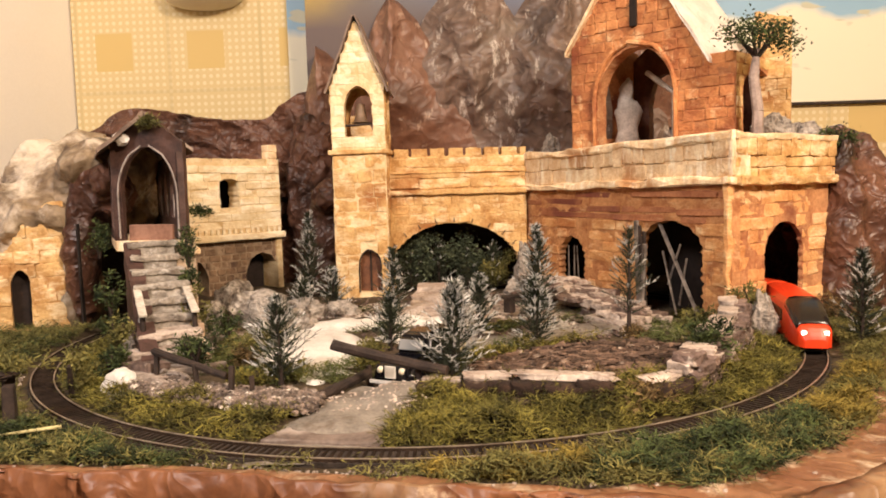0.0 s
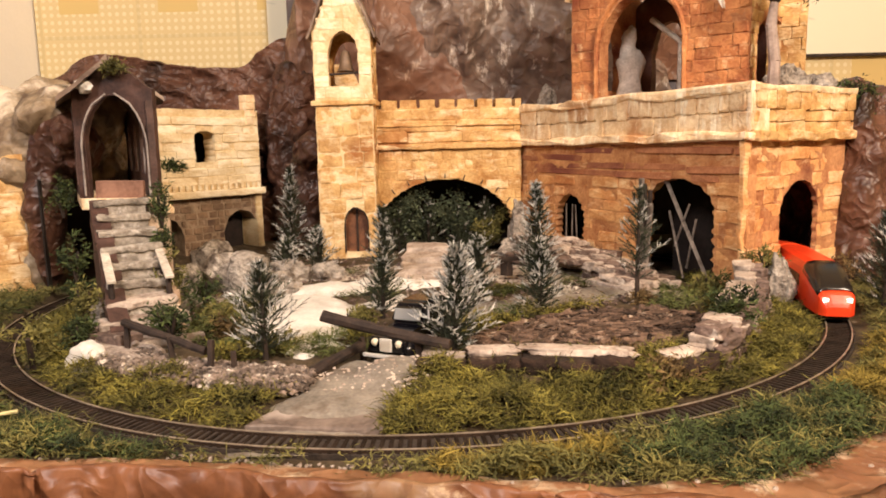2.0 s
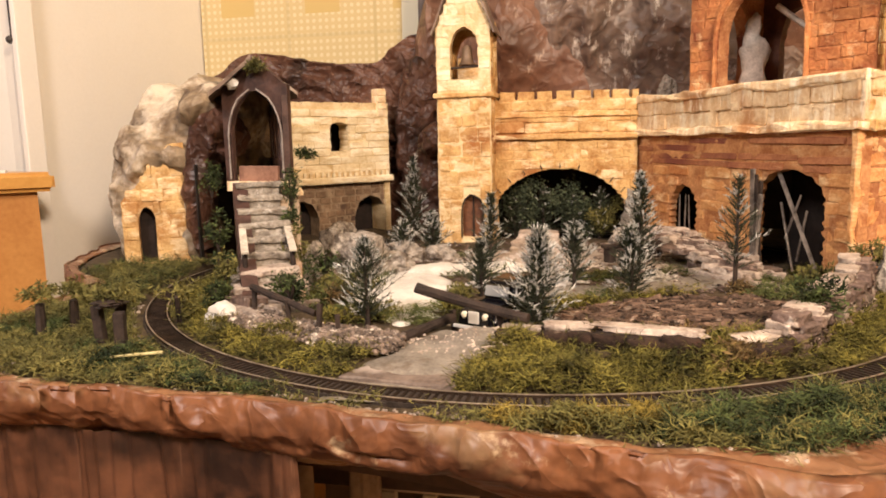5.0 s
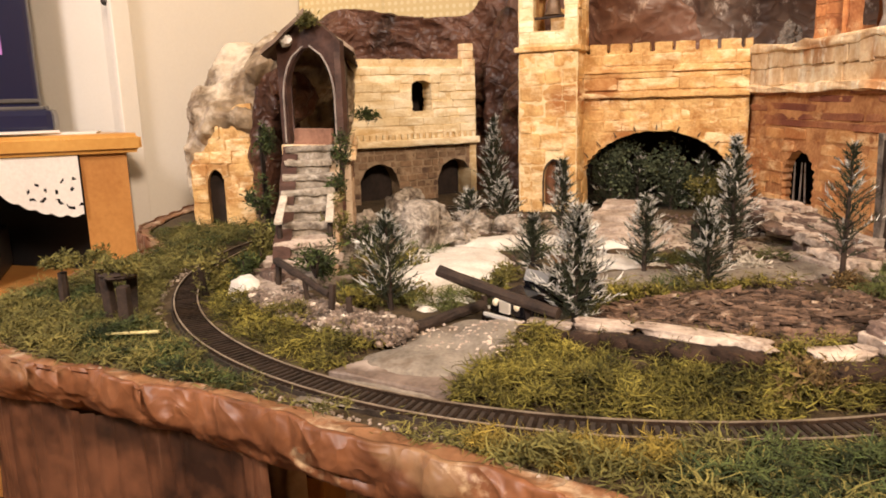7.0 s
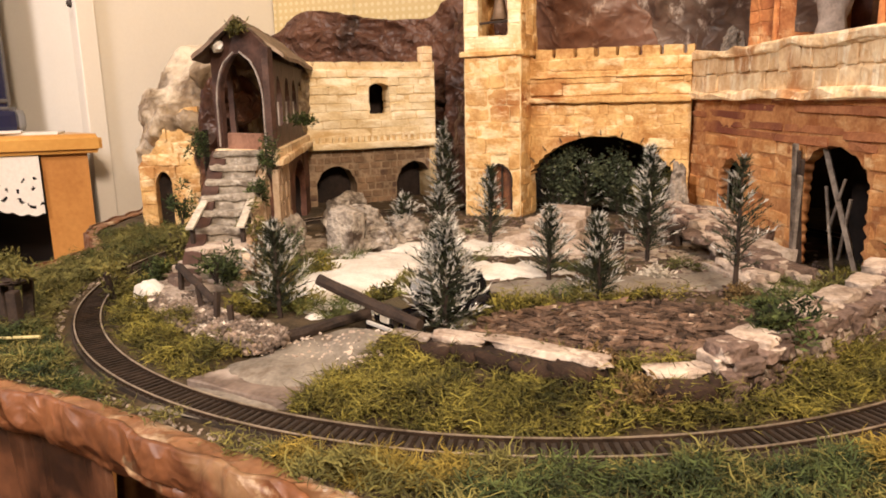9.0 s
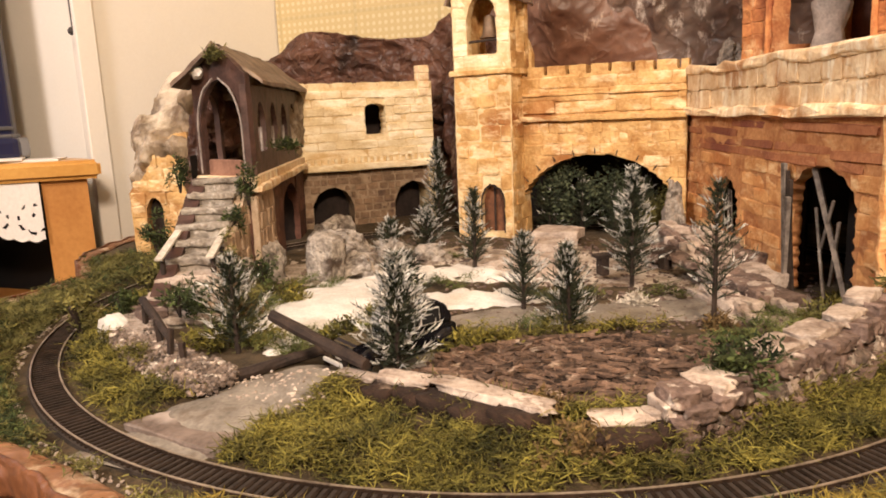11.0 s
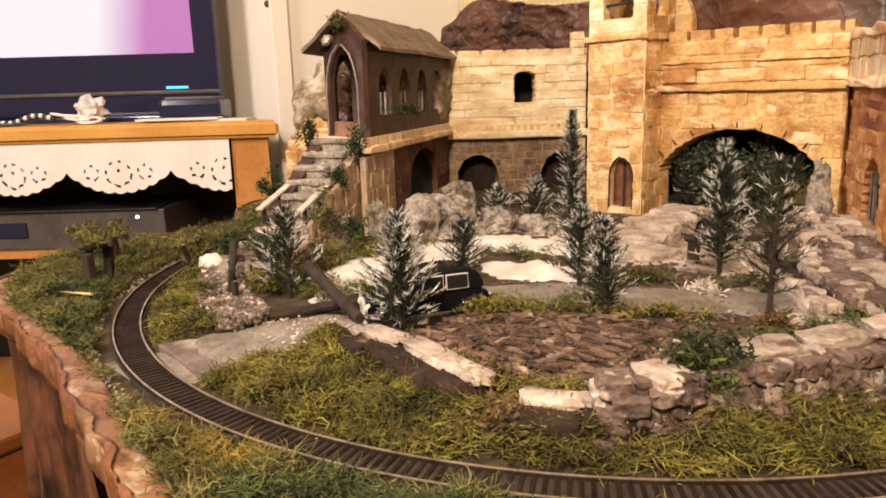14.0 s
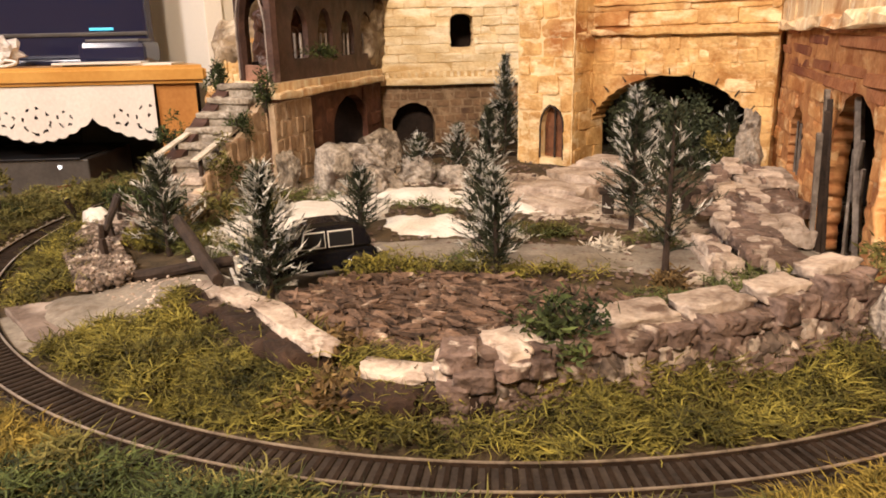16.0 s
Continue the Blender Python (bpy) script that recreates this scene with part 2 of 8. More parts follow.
BOARD = surface("dark_table_board", (0.05, 0.028, 0.018), (0.11, 0.065, 0.042), 0.6, 20, 200, 0.3, 0.0006)
FLOOR = surface("floor_boards", (0.14, 0.075, 0.04), (0.24, 0.14, 0.075), 0.5, 8, 120, 0.2, 0.0006)
STATUE = surface("grey_figure_stone", (0.40, 0.36, 0.31), (0.75, 0.69, 0.61), 0.7, 90, 400, 0.6, 0.001)
# near-black for added cards that put the shade of openings into colour
SHADOW_BACK = surface("opening_shade_black", (0.010, 0.007, 0.006), (0.030, 0.020, 0.016), 0.95, 30, 200, 0.3, 0.001)


def wallpaper_material():
    """Beige paper with squares of fine dots inside a larger grid."""
    m, t, b = nodes_of("patterned_wallpaper")
    n, l = t.nodes, t.links
    geo = n.new("ShaderNodeNewGeometry")
    sep = n.new("ShaderNodeSeparateXYZ")
    l.new(geo.outputs["Position"], sep.inputs[0])

    def math_(op, a, bb=None, c=None):
        x = n.new("ShaderNodeMath")
        x.operation = op
        for k, v in enumerate((a, bb, c)):
            if v is None:
                continue
            if isinstance(v, (int, float)):
                x.inputs[k].default_value = v
            else:
                l.new(v, x.inputs[k])
        return x.outputs[0]

    def cell(axis, size):
        return math_("FRACT", math_("ADD", math_("DIVIDE", axis, size), 50.0))
    X, Z = sep.outputs[0], sep.outputs[2]
    u, v = cell(X, 0.17), cell(Z, 0.17)
    square = math_("MULTIPLY", math_("MULTIPLY", math_("GREATER_THAN", u, 0.22), math_("LESS_THAN", u, 0.62)),
                   math_("MULTIPLY", math_("GREATER_THAN", v, 0.25), math_("LESS_THAN", v, 0.65)))
    p, q = cell(X, 0.0125), cell(Z, 0.0125)
    d = math_("SQRT", math_("ADD", math_("POWER", math_("SUBTRACT", p, 0.5), 2.0), math_("POWER", math_("SUBTRACT", q, 0.5), 2.0)))
    dot = math_("MULTIPLY", math_("LESS_THAN", d, 0.28), math_("SUBTRACT", 1.0, square))
    line = math_("MAXIMUM", math_("LESS_THAN", u, 0.035), math_("LESS_THAN", v, 0.035))
    m1, m2, m3 = n.new("ShaderNodeMix"), n.new("ShaderNodeMix"), n.new("ShaderNodeMix")
    for x in (m1, m2, m3):
        x.data_type = "RGBA"
    l.new(square, m1.inputs[0])
    m1.inputs[6].default_value, m1.inputs[7].default_value = (0.62, 0.50, 0.26, 1), (0.60, 0.45, 0.18, 1)
    l.new(math_("MULTIPLY", dot, 0.6), m2.inputs[0])
    l.new(m1.outputs[2], m2.inputs[6])
    m2.inputs[7].default_value = (0.76, 0.68, 0.46, 1)
    l.new(math_("MULTIPLY", line, 0.5), m3.inputs[0])
    l.new(m2.outputs[2], m3.inputs[6])
    m3.inputs[7].default_value = (0.50, 0.40, 0.20, 1)
    l.new(m3.outputs[2], b.inputs["Base Color"])
    b.inputs["Roughness"].default_value = 0.75
    return m


WALLPAPER = wallpaper_material()


# ---- builders ----
def mesh_of(name, bm, material):
    me = bpy.data.meshes.new(name)
    bm.normal_update()
    bm.to_mesh(me)
    bm.free()
    me.materials.append(material)
    return me


def part(name, bm, material, parent=None, label="", smooth=False):
    me = mesh_of(name, bm, material)
    if smooth:
        me.polygons.foreach_set("use_smooth", [True] * len(me.polygons))
    ob = new(name, me)
    if parent is not None:
        ob.parent = parent
    if label:
        tagged(ob, label)
    return ob


def thing(name, label, category, group="", at=(0, 0, 0)):
    ob = new(name)
    ob.location = at
    ob.empty_display_size = 0.02
    return tagged(ob, label, category, group)


def setting(name, bm, material, label, category, smooth=False, kind="structure"):
    return tagged(part(name, bm, material, smooth=smooth), label, category, kind=kind)


def raw(name, verts, faces, material, parent=None, smooth=False):
    me = bpy.data.meshes.new(name)
    me.from_pydata(verts, [], faces)
    me.materials.append(material)
    if smooth:
        me.polygons.foreach_set("use_smooth", [True] * len(me.polygons))
    ob = new(name, me)
    if parent is not None:
        ob.parent = parent
    return ob


def box(bm, size, m=None, bevel=0.0):
    """A box of that size whose pose is m, with bevelled edges."""
    r = bmesh.ops.create_cube(bm, size=1.0)
    vs = r["verts"]
    bmesh.ops.scale(bm, vec=size, verts=vs)
    if bevel:
        es = list({e for v in vs for e in v.link_edges})
        r = bmesh.ops.bevel(bm, geom=es, offset=bevel, segments=2, affect="EDGES", profile=0.6)
        vs = list({v for f in r["faces"] for v in f.verts} | {v for v in vs if v.is_valid})
    if m is not None:
        bmesh.ops.transform(bm, matrix=m, verts=vs)
    return vs


def rod(bm, a, b, r1, r2, sides=7):
    """A tapered rod from a to b."""
    a, b = Vector(a), Vector(b)
    d = b - a
    m = Matrix.Translation((a + b) / 2) @ d.to_track_quat("Z", "Y").to_matrix().to_4x4()
    return bmesh.ops.create_cone(bm, cap_ends=True, segments=sides, radius1=r1, radius2=r2, depth=d.length, matrix=m)["verts"]


def rough(bm, amount, scale, seed=0.0, along=None):
    """Pushes all vertices by a noise field."""
    for v in bm.verts:
        p = v.co * scale + Vector((seed, seed * 1.7, -seed))
        n = noise.noise_vector(p) * amount + noise.noise_vector(p * 2.7) * amount * 0.45
        v.co += n if along is None else along * n.x


def lump(bm, centre, size, seed, amount=0.35, level=3, freq=1.6):
    """A rock: a sphere broken by noise."""
    vs = bmesh.ops.create_icosphere(bm, subdivisions=level, radius=1.0)["verts"]
    for v in vs:
        p = v.co * freq + Vector((seed * 3.1, seed, -seed * 2))
        k = 1 + amount * noise.noise(p) + amount * 0.5 * noise.noise(p * 2.3) + amount * 0.25 * noise.noise(p * 5)
        v.co = Vector((v.co.x * size[0], v.co.y * size[1], v.co.z * size[2])) * k + Vector(centre)
    return vs


class Wall:
    """An upright wall over the plan line a to b, front on its right-hand side, with openings given by a test in (u, z)."""

    def __init__(self, a, b, z0, z1, thick, inside=lambda u, z: False, top=None):
        self.a, self.b = Vector((*a, 0)), Vector((*b, 0))
        self.len = (self.b - self.a).length
        self.d = (self.b - self.a) / self.len
        self.n = Vector((self.d.y, -self.d.x, 0))
        self.z0, self.z1, self.thick, self.inside = z0, z1, thick, inside
        self.top = top or (lambda u: z1)

    def at(self, u, z, out=0.0):
        return self.a + self.d * u + self.n * out + Vector((0, 0, z))

    def turn(self):
        return Matrix(((self.d.x, -self.n.x, 0), (self.d.y, -self.n.y, 0), (0, 0, 1))).to_4x4()

    def body(self, name, material, parent, cell=0.0026, rough_=0.0009, seed=0.0):
        nu, nz = max(1, round(self.len / cell)), max(1, round((self.z1 - self.z0) / cell))
        du, dz = self.len / nu, (self.z1 - self.z0) / nz
        solid = {(i, k) for i in range(nu) for k in range(nz)
                 if not self.inside((i + 0.5) * du, self.z0 + (k + 0.5) * dz) and self.z0 + (k + 0.5) * dz < self.top((i + 0.5) * du)}
        verts, index, faces = [], {}, []
        # outline of the openings and of the worn top, eased into curves
        near = {}

        def link(p, q):
            near.setdefault(p, []).append(q)
            near.setdefault(q, []).append(p)
        for i, k in solid:
            if i > 0 and (i - 1, k) not in solid:
                link((i, k), (i, k + 1))
            if i + 1 < nu and (i + 1, k) not in solid:
                link((i + 1, k), (i + 1, k + 1))
            if k > 0 and (i, k - 1) not in solid:
                link((i, k), (i + 1, k))
            if k + 1 < nz and (i, k + 1) not in solid:
                link((i, k + 1), (i + 1, k + 1))
        eased = {p: (p[0] * du, self.z0 + p[1] * dz) for p in near}
        for _ in range(3):
            eased = {p: (c[0] * 0.5 + 0.25 * sum(eased[q][0] for q in near[p]), c[1] * 0.5 + 0.25 * sum(eased[q][1] for q in near[p])) if len(near[p]) == 2 else c for p, c in eased.items()}

        def v(i, k, s):
            key = (i, k, s)
            if key not in index:
                uu, zz = eased.get((i, k), (i * du, self.z0 + k * dz))
                p = self.at(uu, zz, 0.0 if s == 0 else -self.thick)
                q = noise.noise_vector(p * 90 + Vector((seed, 0, 0))) * rough_
                index[key] = len(verts)
                verts.append(p + q)
            return index[key]
        for i, k in solid:
            faces.append((v(i, k, 0), v(i + 1, k, 0), v(i + 1, k + 1, 0), v(i, k + 1, 0)))
            faces.append((v(i, k, 1), v(i, k + 1, 1), v(i + 1, k + 1, 1), v(i + 1, k, 1)))
            if (i - 1, k) not in solid:
                faces.append((v(i, k, 0), v(i, k + 1, 0), v(i, k + 1, 1), v(i, k, 1)))
            if (i + 1, k) not in solid:
                faces.append((v(i + 1, k, 0), v(i + 1, k, 1), v(i + 1, k + 1, 1), v(i + 1, k + 1, 0)))
            if (i, k - 1) not in solid:
                faces.append((v(i, k, 0), v(i, k, 1), v(i + 1, k, 1), v(i + 1, k, 0)))
            if (i, k + 1) not in solid:
                faces.append((v(i, k + 1, 0), v(i + 1, k + 1, 0), v(i + 1, k + 1, 1), v(i, k + 1, 1)))
        return raw(name, verts, faces, material, parent)

    def bricks(self, name, meshes, parent, rng, row=0.013, lengths=(0.02, 0.045), z0=None, z1=None, out=0.0006, gap=0.0007, u0=0.0, u1=None, jitter=0.0008):
        z, z_end = self.z0 if z0 is None else z0, self.z1 if z1 is None else z1
        u_end = self.len if u1 is None else u1
        rows = max(1, round((z_end - z) / row))
        h = (z_end - z) / rows
        turn, made = self.turn(), []
        for r in range(rows):
            zc, u = z + (r + 0.5) * h, u0 - rng.random() * lengths[0]
            while u < u_end:
                w = rng.uniform(*lengths)
                lo, hi = max(u, u0), min(u + w, u_end)
                u += w
                # trim the piece to what lies outside the openings
                cuts = [lo + (hi - lo) * (j + 0.5) / 12 for j in range(12)]
                ok = [not self.inside(c, zc - h * 0.45) and not self.inside(c, zc + h * 0.45) and zc < self.top(c) for c in cuts] + [False]
                first = None
                for j, good in enumerate(ok):
                    if good and first is None:
                        first = j
                    if good or first is None:
                        continue
                    p, q = lo + (hi - lo) * first / 12, lo + (hi - lo) * j / 12
                    first = None
                    if q - p < 0.004:
                        continue
                    ob = new(name, rng.choice(meshes))
                    ob.parent = parent
                    pos = self.at((p + q) / 2, zc + rng.uniform(-1, 1) * jitter, out - 0.0025 + rng.uniform(-1.5, 1) * jitter)
                    ob.matrix_basis = Matrix.Translation(pos) @ turn @ pose(0, 0, 0, 0, rng.uniform(-1.2, 1.2), rng.uniform(-1, 1)) @ Matrix.Diagonal((q - p - gap, 0.005, h - gap, 1))
                    made.append(ob)
        return made


def brick_meshes(name, material, seed, count=7):
    """A few unit stones with worn edges, to be shared by many pieces."""
    out = []
    for i in range(count):
        bm = bmesh.new()
        vs = bmesh.ops.create_cube(bm, size=1.0)["verts"]
        bmesh.ops.bevel(bm, geom=list(bm.edges), offset=0.085, segments=1, affect="EDGES")
        for v in bm.verts:
            q = noise.noise_vector(v.co * 2.1 + Vector((seed + i * 7.3, i, seed)))
            v.co += Vector((q.x * 0.05, q.y * 0.30, q.z * 0.17))
        out.append(mesh_of(name, bm, material))
    return out


def pointed(u, z, uc, half, spring, peak, foot=-1.0):
    """Inside a pointed or round arch."""
    if z < foot or z > peak or abs(u - uc) > half:
        return False
    if z <= spring:
        return True
    k = (z - spring) / (peak - spring)
    return abs(u - uc) < half * math.sqrt(max(0.0, 1 - k ** 1.7))


# ---- setting: room ----
def quad_slab(bm, pts, z0, z1):
    lo = [bm.verts.new((x, y, z0)) for x, y in pts]
    hi = [bm.verts.new((x, y, z1)) for x, y in pts]
    bm.faces.new(hi)
    bm.faces.new(lo[::-1])
    for i in range(len(pts)):
        j = (i + 1) % len(pts)
        bm.faces.new((lo[i], lo[j], hi[j], hi[i]))


FLOOR_Z, CEIL_Z = -0.46, 1.42


def room():
    def slab(name, pts, material, label, z0=FLOOR_Z, z1=CEIL_Z, cat="wall"):
        bm = bmesh.new()
        quad_slab(bm, pts, z0, z1)
        bmesh.ops.recalc_face_normals(bm, faces=bm.faces)
        return setting(name, bm, material, label, cat)
    slab("wall_north", [(-0.685, 1.345), (1.6, 1.345), (1.6, 1.40), (-0.685, 1.40)], WALLPAPER, "beige patterned wallpaper wall with dotted squares behind the layout")
    slab("wall_door_side", [(-0.685, 1.40), (-0.688, 1.345), (-0.775, 0.985), (-0.83, 1.00)], WALL_WHITE, "cream painted door panel beside the layout")
    slab("wall_behind_tv", [(-0.785, 0.995), (-2.3, 1.10), (-2.3, 1.15), (-0.80, 1.04)], WALL_WHITE, "cream painted wall behind the television")
    slab("wall_west", [(-2.3, 1.15), (-2.3, -1.2), (-2.35, -1.2), (-2.35, 1.15)], PLASTER, "cream plaster wall")
    slab("wall_south", [(-2.35, -1.2), (1.6, -1.2), (1.6, -1.25), (-2.35, -1.25)], PLASTER, "cream plaster wall")
    slab("wall_east", [(1.6, -1.25), (1.6, 1.4), (1.65, 1.4), (1.65, -1.25)], WALLPAPER, "beige patterned wallpaper wall")
    slab("floor", [(-2.35, -1.25), (1.65, -1.25), (1.65, 1.4), (-2.35, 1.4)], FLOOR, "brown wooden floor of the room", FLOOR_Z - 0.04, FLOOR_Z, "floor")
    slab("ceiling", [(-2.35, -1.25), (1.65, -1.25), (1.65, 1.4), (-2.35, 1.4)], PLASTER, "plain cream ceiling", CEIL_Z, CEIL_Z + 0.04, "ceiling")


room()

# ---- setting: layout base ----
CX, CY, R_TRACK, GAUGE = -0.009, 0.765, 0.3570, 0.0168
EDGE = [(-0.20, 0.395), (-0.29, 0.400), (-0.36, 0.428), (-0.41, 0.49), (-0.425, 0.6), (-0.45, 0.69), (-0.54, 0.76), (-0.60, 0.87),
        (-0.62, 1.0), (-0.60, 1.15), (-0.52, 1.27), (-0.2, 1.31), (0.2, 1.31), (0.48, 1.28), (0.56, 1.1), (0.54, 0.9), (0.49, 0.76),
        (0.445, 0.655), (0.385, 0.560), (0.328, 0.475), (0.255, 0.390), (0.165, 0.340), (0.1, 0.352), (0.0, 0.371), (-0.1, 0.389)]


def edge_loop(n):
    """The outline of the base, evenly sampled and smoothed."""
    pts = [Vector((x, y, 0)) for x, y in EDGE]
    m, out = len(pts), []
    for i in range(n):
        s = i / n * m
        k, f = int(s), s - int(s)
        p0, p1, p2, p3 = (pts[(k + j) % m] for j in (-1, 0, 1, 2))
        out.append(0.5 * ((2 * p1) + (p2 - p0) * f + (2 * p0 - 5 * p1 + 4 * p2 - p3) * f * f + (3 * p1 - p0 - 3 * p2 + p3) * f ** 3))
    return out


GARDEN = [(-0.02, 0.500), (0.063, 0.497), (0.135, 0.487), (0.182, 0.520), (0.216, 0.572), (0.246, 0.622), (0.276, 0.690)]


def smooth(a, b, x):
    k = min(1, max(0, (x - a) / (b - a)))
    return k * k * (3 - 2 * k)


def near_line(pts, x, y):
    """Distance from a plan point to a polyline, and the share along it."""
    best, share = 9.0, 0.0
    for i, ((x0, y0), (x1, y1)) in enumerate(zip(pts, pts[1:])):
        dx, dy = x1 - x0, y1 - y0
        k = min(1, max(0, ((x - x0) * dx + (y - y0) * dy) / (dx * dx + dy * dy)))
        d = math.hypot(x - x0 - k * dx, y - y0 - k * dy)
        if d < best:
            best, share = d, (i + k) / (len(pts) - 1)
    return best, share


def ground_z(x, y):
    """Height of the layout's ground."""
    r = math.hypot(x - CX, y - CY)
    h = 0.0016 * noise.noise(Vector((x * 25, y * 25, 0))) + 0.0008 * noise.noise(Vector((x * 90, y * 90, 3)))
    h -= 0.0030 * smooth(0.392, 0.372, r) * smooth(0.315, 0.335, r)
    h += 0.0030 * smooth(0.30, 0.235, r)
    h += 0.002 * smooth(0.33, 0.30, r)
    h += 0.010 * smooth(0.030, 0.005, near_line(GARDEN, x, y)[0])
    h -= 0.0110 * smooth(0.070, 0.030, math.hypot((x + 0.014) * 1.2, y - 0.580))
    return h


def base():
    loop = edge_loop(240)
    n, rings = len(loop), 90
    c = Vector((CX, CY, 0))
    verts, faces = [], []
    for k in range(rings + 1):
        f = k / rings
        for p in loop:
            q = c + (p - c) * f
            drop = -0.006 * smooth(0.975, 1.0, f)
            verts.append((q.x, q.y, ground_z(q.x, q.y) + drop))
    for k in range(rings):
        for i in range(n):
            j = (i + 1) % n
            a, b, cc, d = k * n + i, k * n + j, (k + 1) * n + j, (k + 1) * n + i
            faces.append((a, d, cc, b))
    ob = raw("ground", verts, faces, SOIL, smooth=True)
    tagged(ob, "brown soil ground of a model railway layout", "ground", kind="structure")
    # crumpled paper skirt round the edge
    verts, faces, rows = [], [], 44
    loop = edge_loop(1400)

    def facet(p):
        """Slope of a folded sheet: flat facets that meet in creases."""
        far, cells = noise.voronoi(p)
        near = cells[0]
        return (p - near).dot(noise.noise_vector(near * 3.7 + Vector((5, 1, 8))).normalized()) * min(1, (far[1] - far[0]) * 2.2)
    n = len(loop)
    for k in range(rows + 1):
        f = k / rows
        for i, p in enumerate(loop):
            out = (p - c).normalized()
            wide = smooth(0.08, 0.18, p.x) * smooth(0.72, 0.60, p.y)
            q = p - out * (0.006 + 0.040 * wide) * (1 - smooth(0, 0.3, f)) + out * (0.012 * math.sin(min(1, f * 1.5) * math.pi * 0.75) - 0.012 * min(1, f * 1.5) - 0.075 * max(0, f - 0.55))
            z = -0.0062 + 0.0080 * wide * (1 - smooth(0.0, 0.4, f)) + 0.0050 * (1 - wide) * (1 - smooth(0, 0.22, f)) * smooth(0, 0.08, f) + 0.005 * math.sin(min(1, f * 1.5) * math.pi) * (1 - f) - 0.029 * f ** 1.15
            s = Vector((q.x * 12, q.y * 12, z * 26))
            crease = 1 - abs(noise.noise(s)) * 2.0
            crease2 = 1 - abs(noise.noise(s * 2.6 + Vector((9, 3, 1)))) * 2.0
            a = smooth(0, 0.12, f) * (1 - 0.55 * wide * (1 - smooth(0.3, 0.7, f)))
            crease3 = 1 - abs(noise.noise(Vector((q.x * 75, q.y * 75, z * 12)))) * 2.0
            q += out * (crease * 0.0060 + crease2 * 0.0020 + crease3 * 0.0007 * (0.3 + f) + facet(s * 0.8) * 0.0190 + facet(s * 2.0) * 0.0110 + facet(s * 4.6) * 0.0030) * a
            z += (noise.noise(s * 1.3) * 0.0040 + facet(s * 1.1 + Vector((3, 7, 1))) * 0.0085 + facet(s * 3.1) * 0.0040) * a * (1 - 0.5 * f)
            z -= f * f * (0.011 + 0.004 * noise.noise(Vector((p.x * 7, p.y * 7, 5))))
            if f < 0.3:
                z = max(z, ground_z(q.x, q.y) + 0.0022 * smooth(0, 0.04, f) - 0.0012 + 0.0012 * crease2)
            verts.append((q.x, q.y, z))
    for k in range(rows):
        for i in range(n):
            j = (i + 1) % n
            faces.append((k * n + i, (k + 1) * n + i, (k + 1) * n + j, k * n + j))
    # the upper ten rows get a paler paper colour
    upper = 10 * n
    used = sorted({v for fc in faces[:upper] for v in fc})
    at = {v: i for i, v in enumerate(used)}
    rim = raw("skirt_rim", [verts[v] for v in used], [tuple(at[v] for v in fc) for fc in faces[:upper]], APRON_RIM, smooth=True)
    tagged(rim, "pale upper rim of the crumpled paper edge", "layout edge", kind="structure")
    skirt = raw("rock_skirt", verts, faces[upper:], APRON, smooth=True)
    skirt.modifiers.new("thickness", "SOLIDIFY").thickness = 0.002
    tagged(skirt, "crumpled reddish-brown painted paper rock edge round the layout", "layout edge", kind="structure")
    # board under the ground
    bm = bmesh.new()
    inner = [(c + (p - c) * 0.93) for p in edge_loop(60)]
    quad_slab(bm, [(p.x, p.y) for p in inner], -0.05, -0.03)
    setting("layout_board", bm, BOARD, "dark wooden board carrying the model landscape", "board")


base()


def track():
    t = thing("railway_track", "circular model railway track with dark sleepers and thin metal rails", "railway track")
    n = 160

    def ring(name, material, r0, r1, z0, z1, steps=n):
        verts, faces = [], []
        for i in range(steps):
            a = 2 * math.pi * i / steps
            ca, sa = math.cos(a), math.sin(a)
            for r, z in ((r0, z0), (r1, z0), (r1, z1), (r0, z1)):
                verts.append((CX + r * ca, CY + r * sa, z))
        for i in range(steps):
            j = (i + 1) % steps
            for k in range(4):
                m = (k + 1) % 4
                faces.append((i * 4 + k, j * 4 + k, j * 4 + m, i * 4 + m))
        return raw(name, verts, faces, material, t)
    ring("track_bed", BED, R_TRACK - 0.0108, R_TRACK + 0.0108, -0.006, -0.0003)
    for name, r in (("inner_rail", R_TRACK - GAUGE / 2), ("outer_rail", R_TRACK + GAUGE / 2)):
        rail = ring(name, RAIL_WEB, r - 0.0005, r + 0.0005, -0.001, 0.0014, 240)
        head = ring("rail_head", RAIL, r - 0.0005, r + 0.0005, 0.0014, 0.0019, 240)
        head.parent = rail
        tagged(head, "worn bright running surface")
    bm = bmesh.new()
    box(bm, (0.0195, 0.0021, 0.0018), None, 0.0003)
    me = mesh_of("sleeper", bm, TIE)
    # the open front of the circle as single sleepers, the rest in the tunnels as one part
    count, rest = 480, bmesh.new()
    for i in range(count):
        a = 2 * math.pi * (i + 0.5) / count
        m = Matrix.Translation((CX + R_TRACK * math.cos(a), CY + R_TRACK * math.sin(a), -0.0006)) @ Matrix.Rotation(a, 4, "Z")
        if math.sin(a) > 0.38:
            box(rest, (0.0195, 0.0021, 0.0018), m)
            continue
        ob = new("sleeper", me)
        ob.parent = t
        ob.matrix_basis = m
    tagged(part("far_sleepers", rest, TIE, t), kind="stuff")


track()

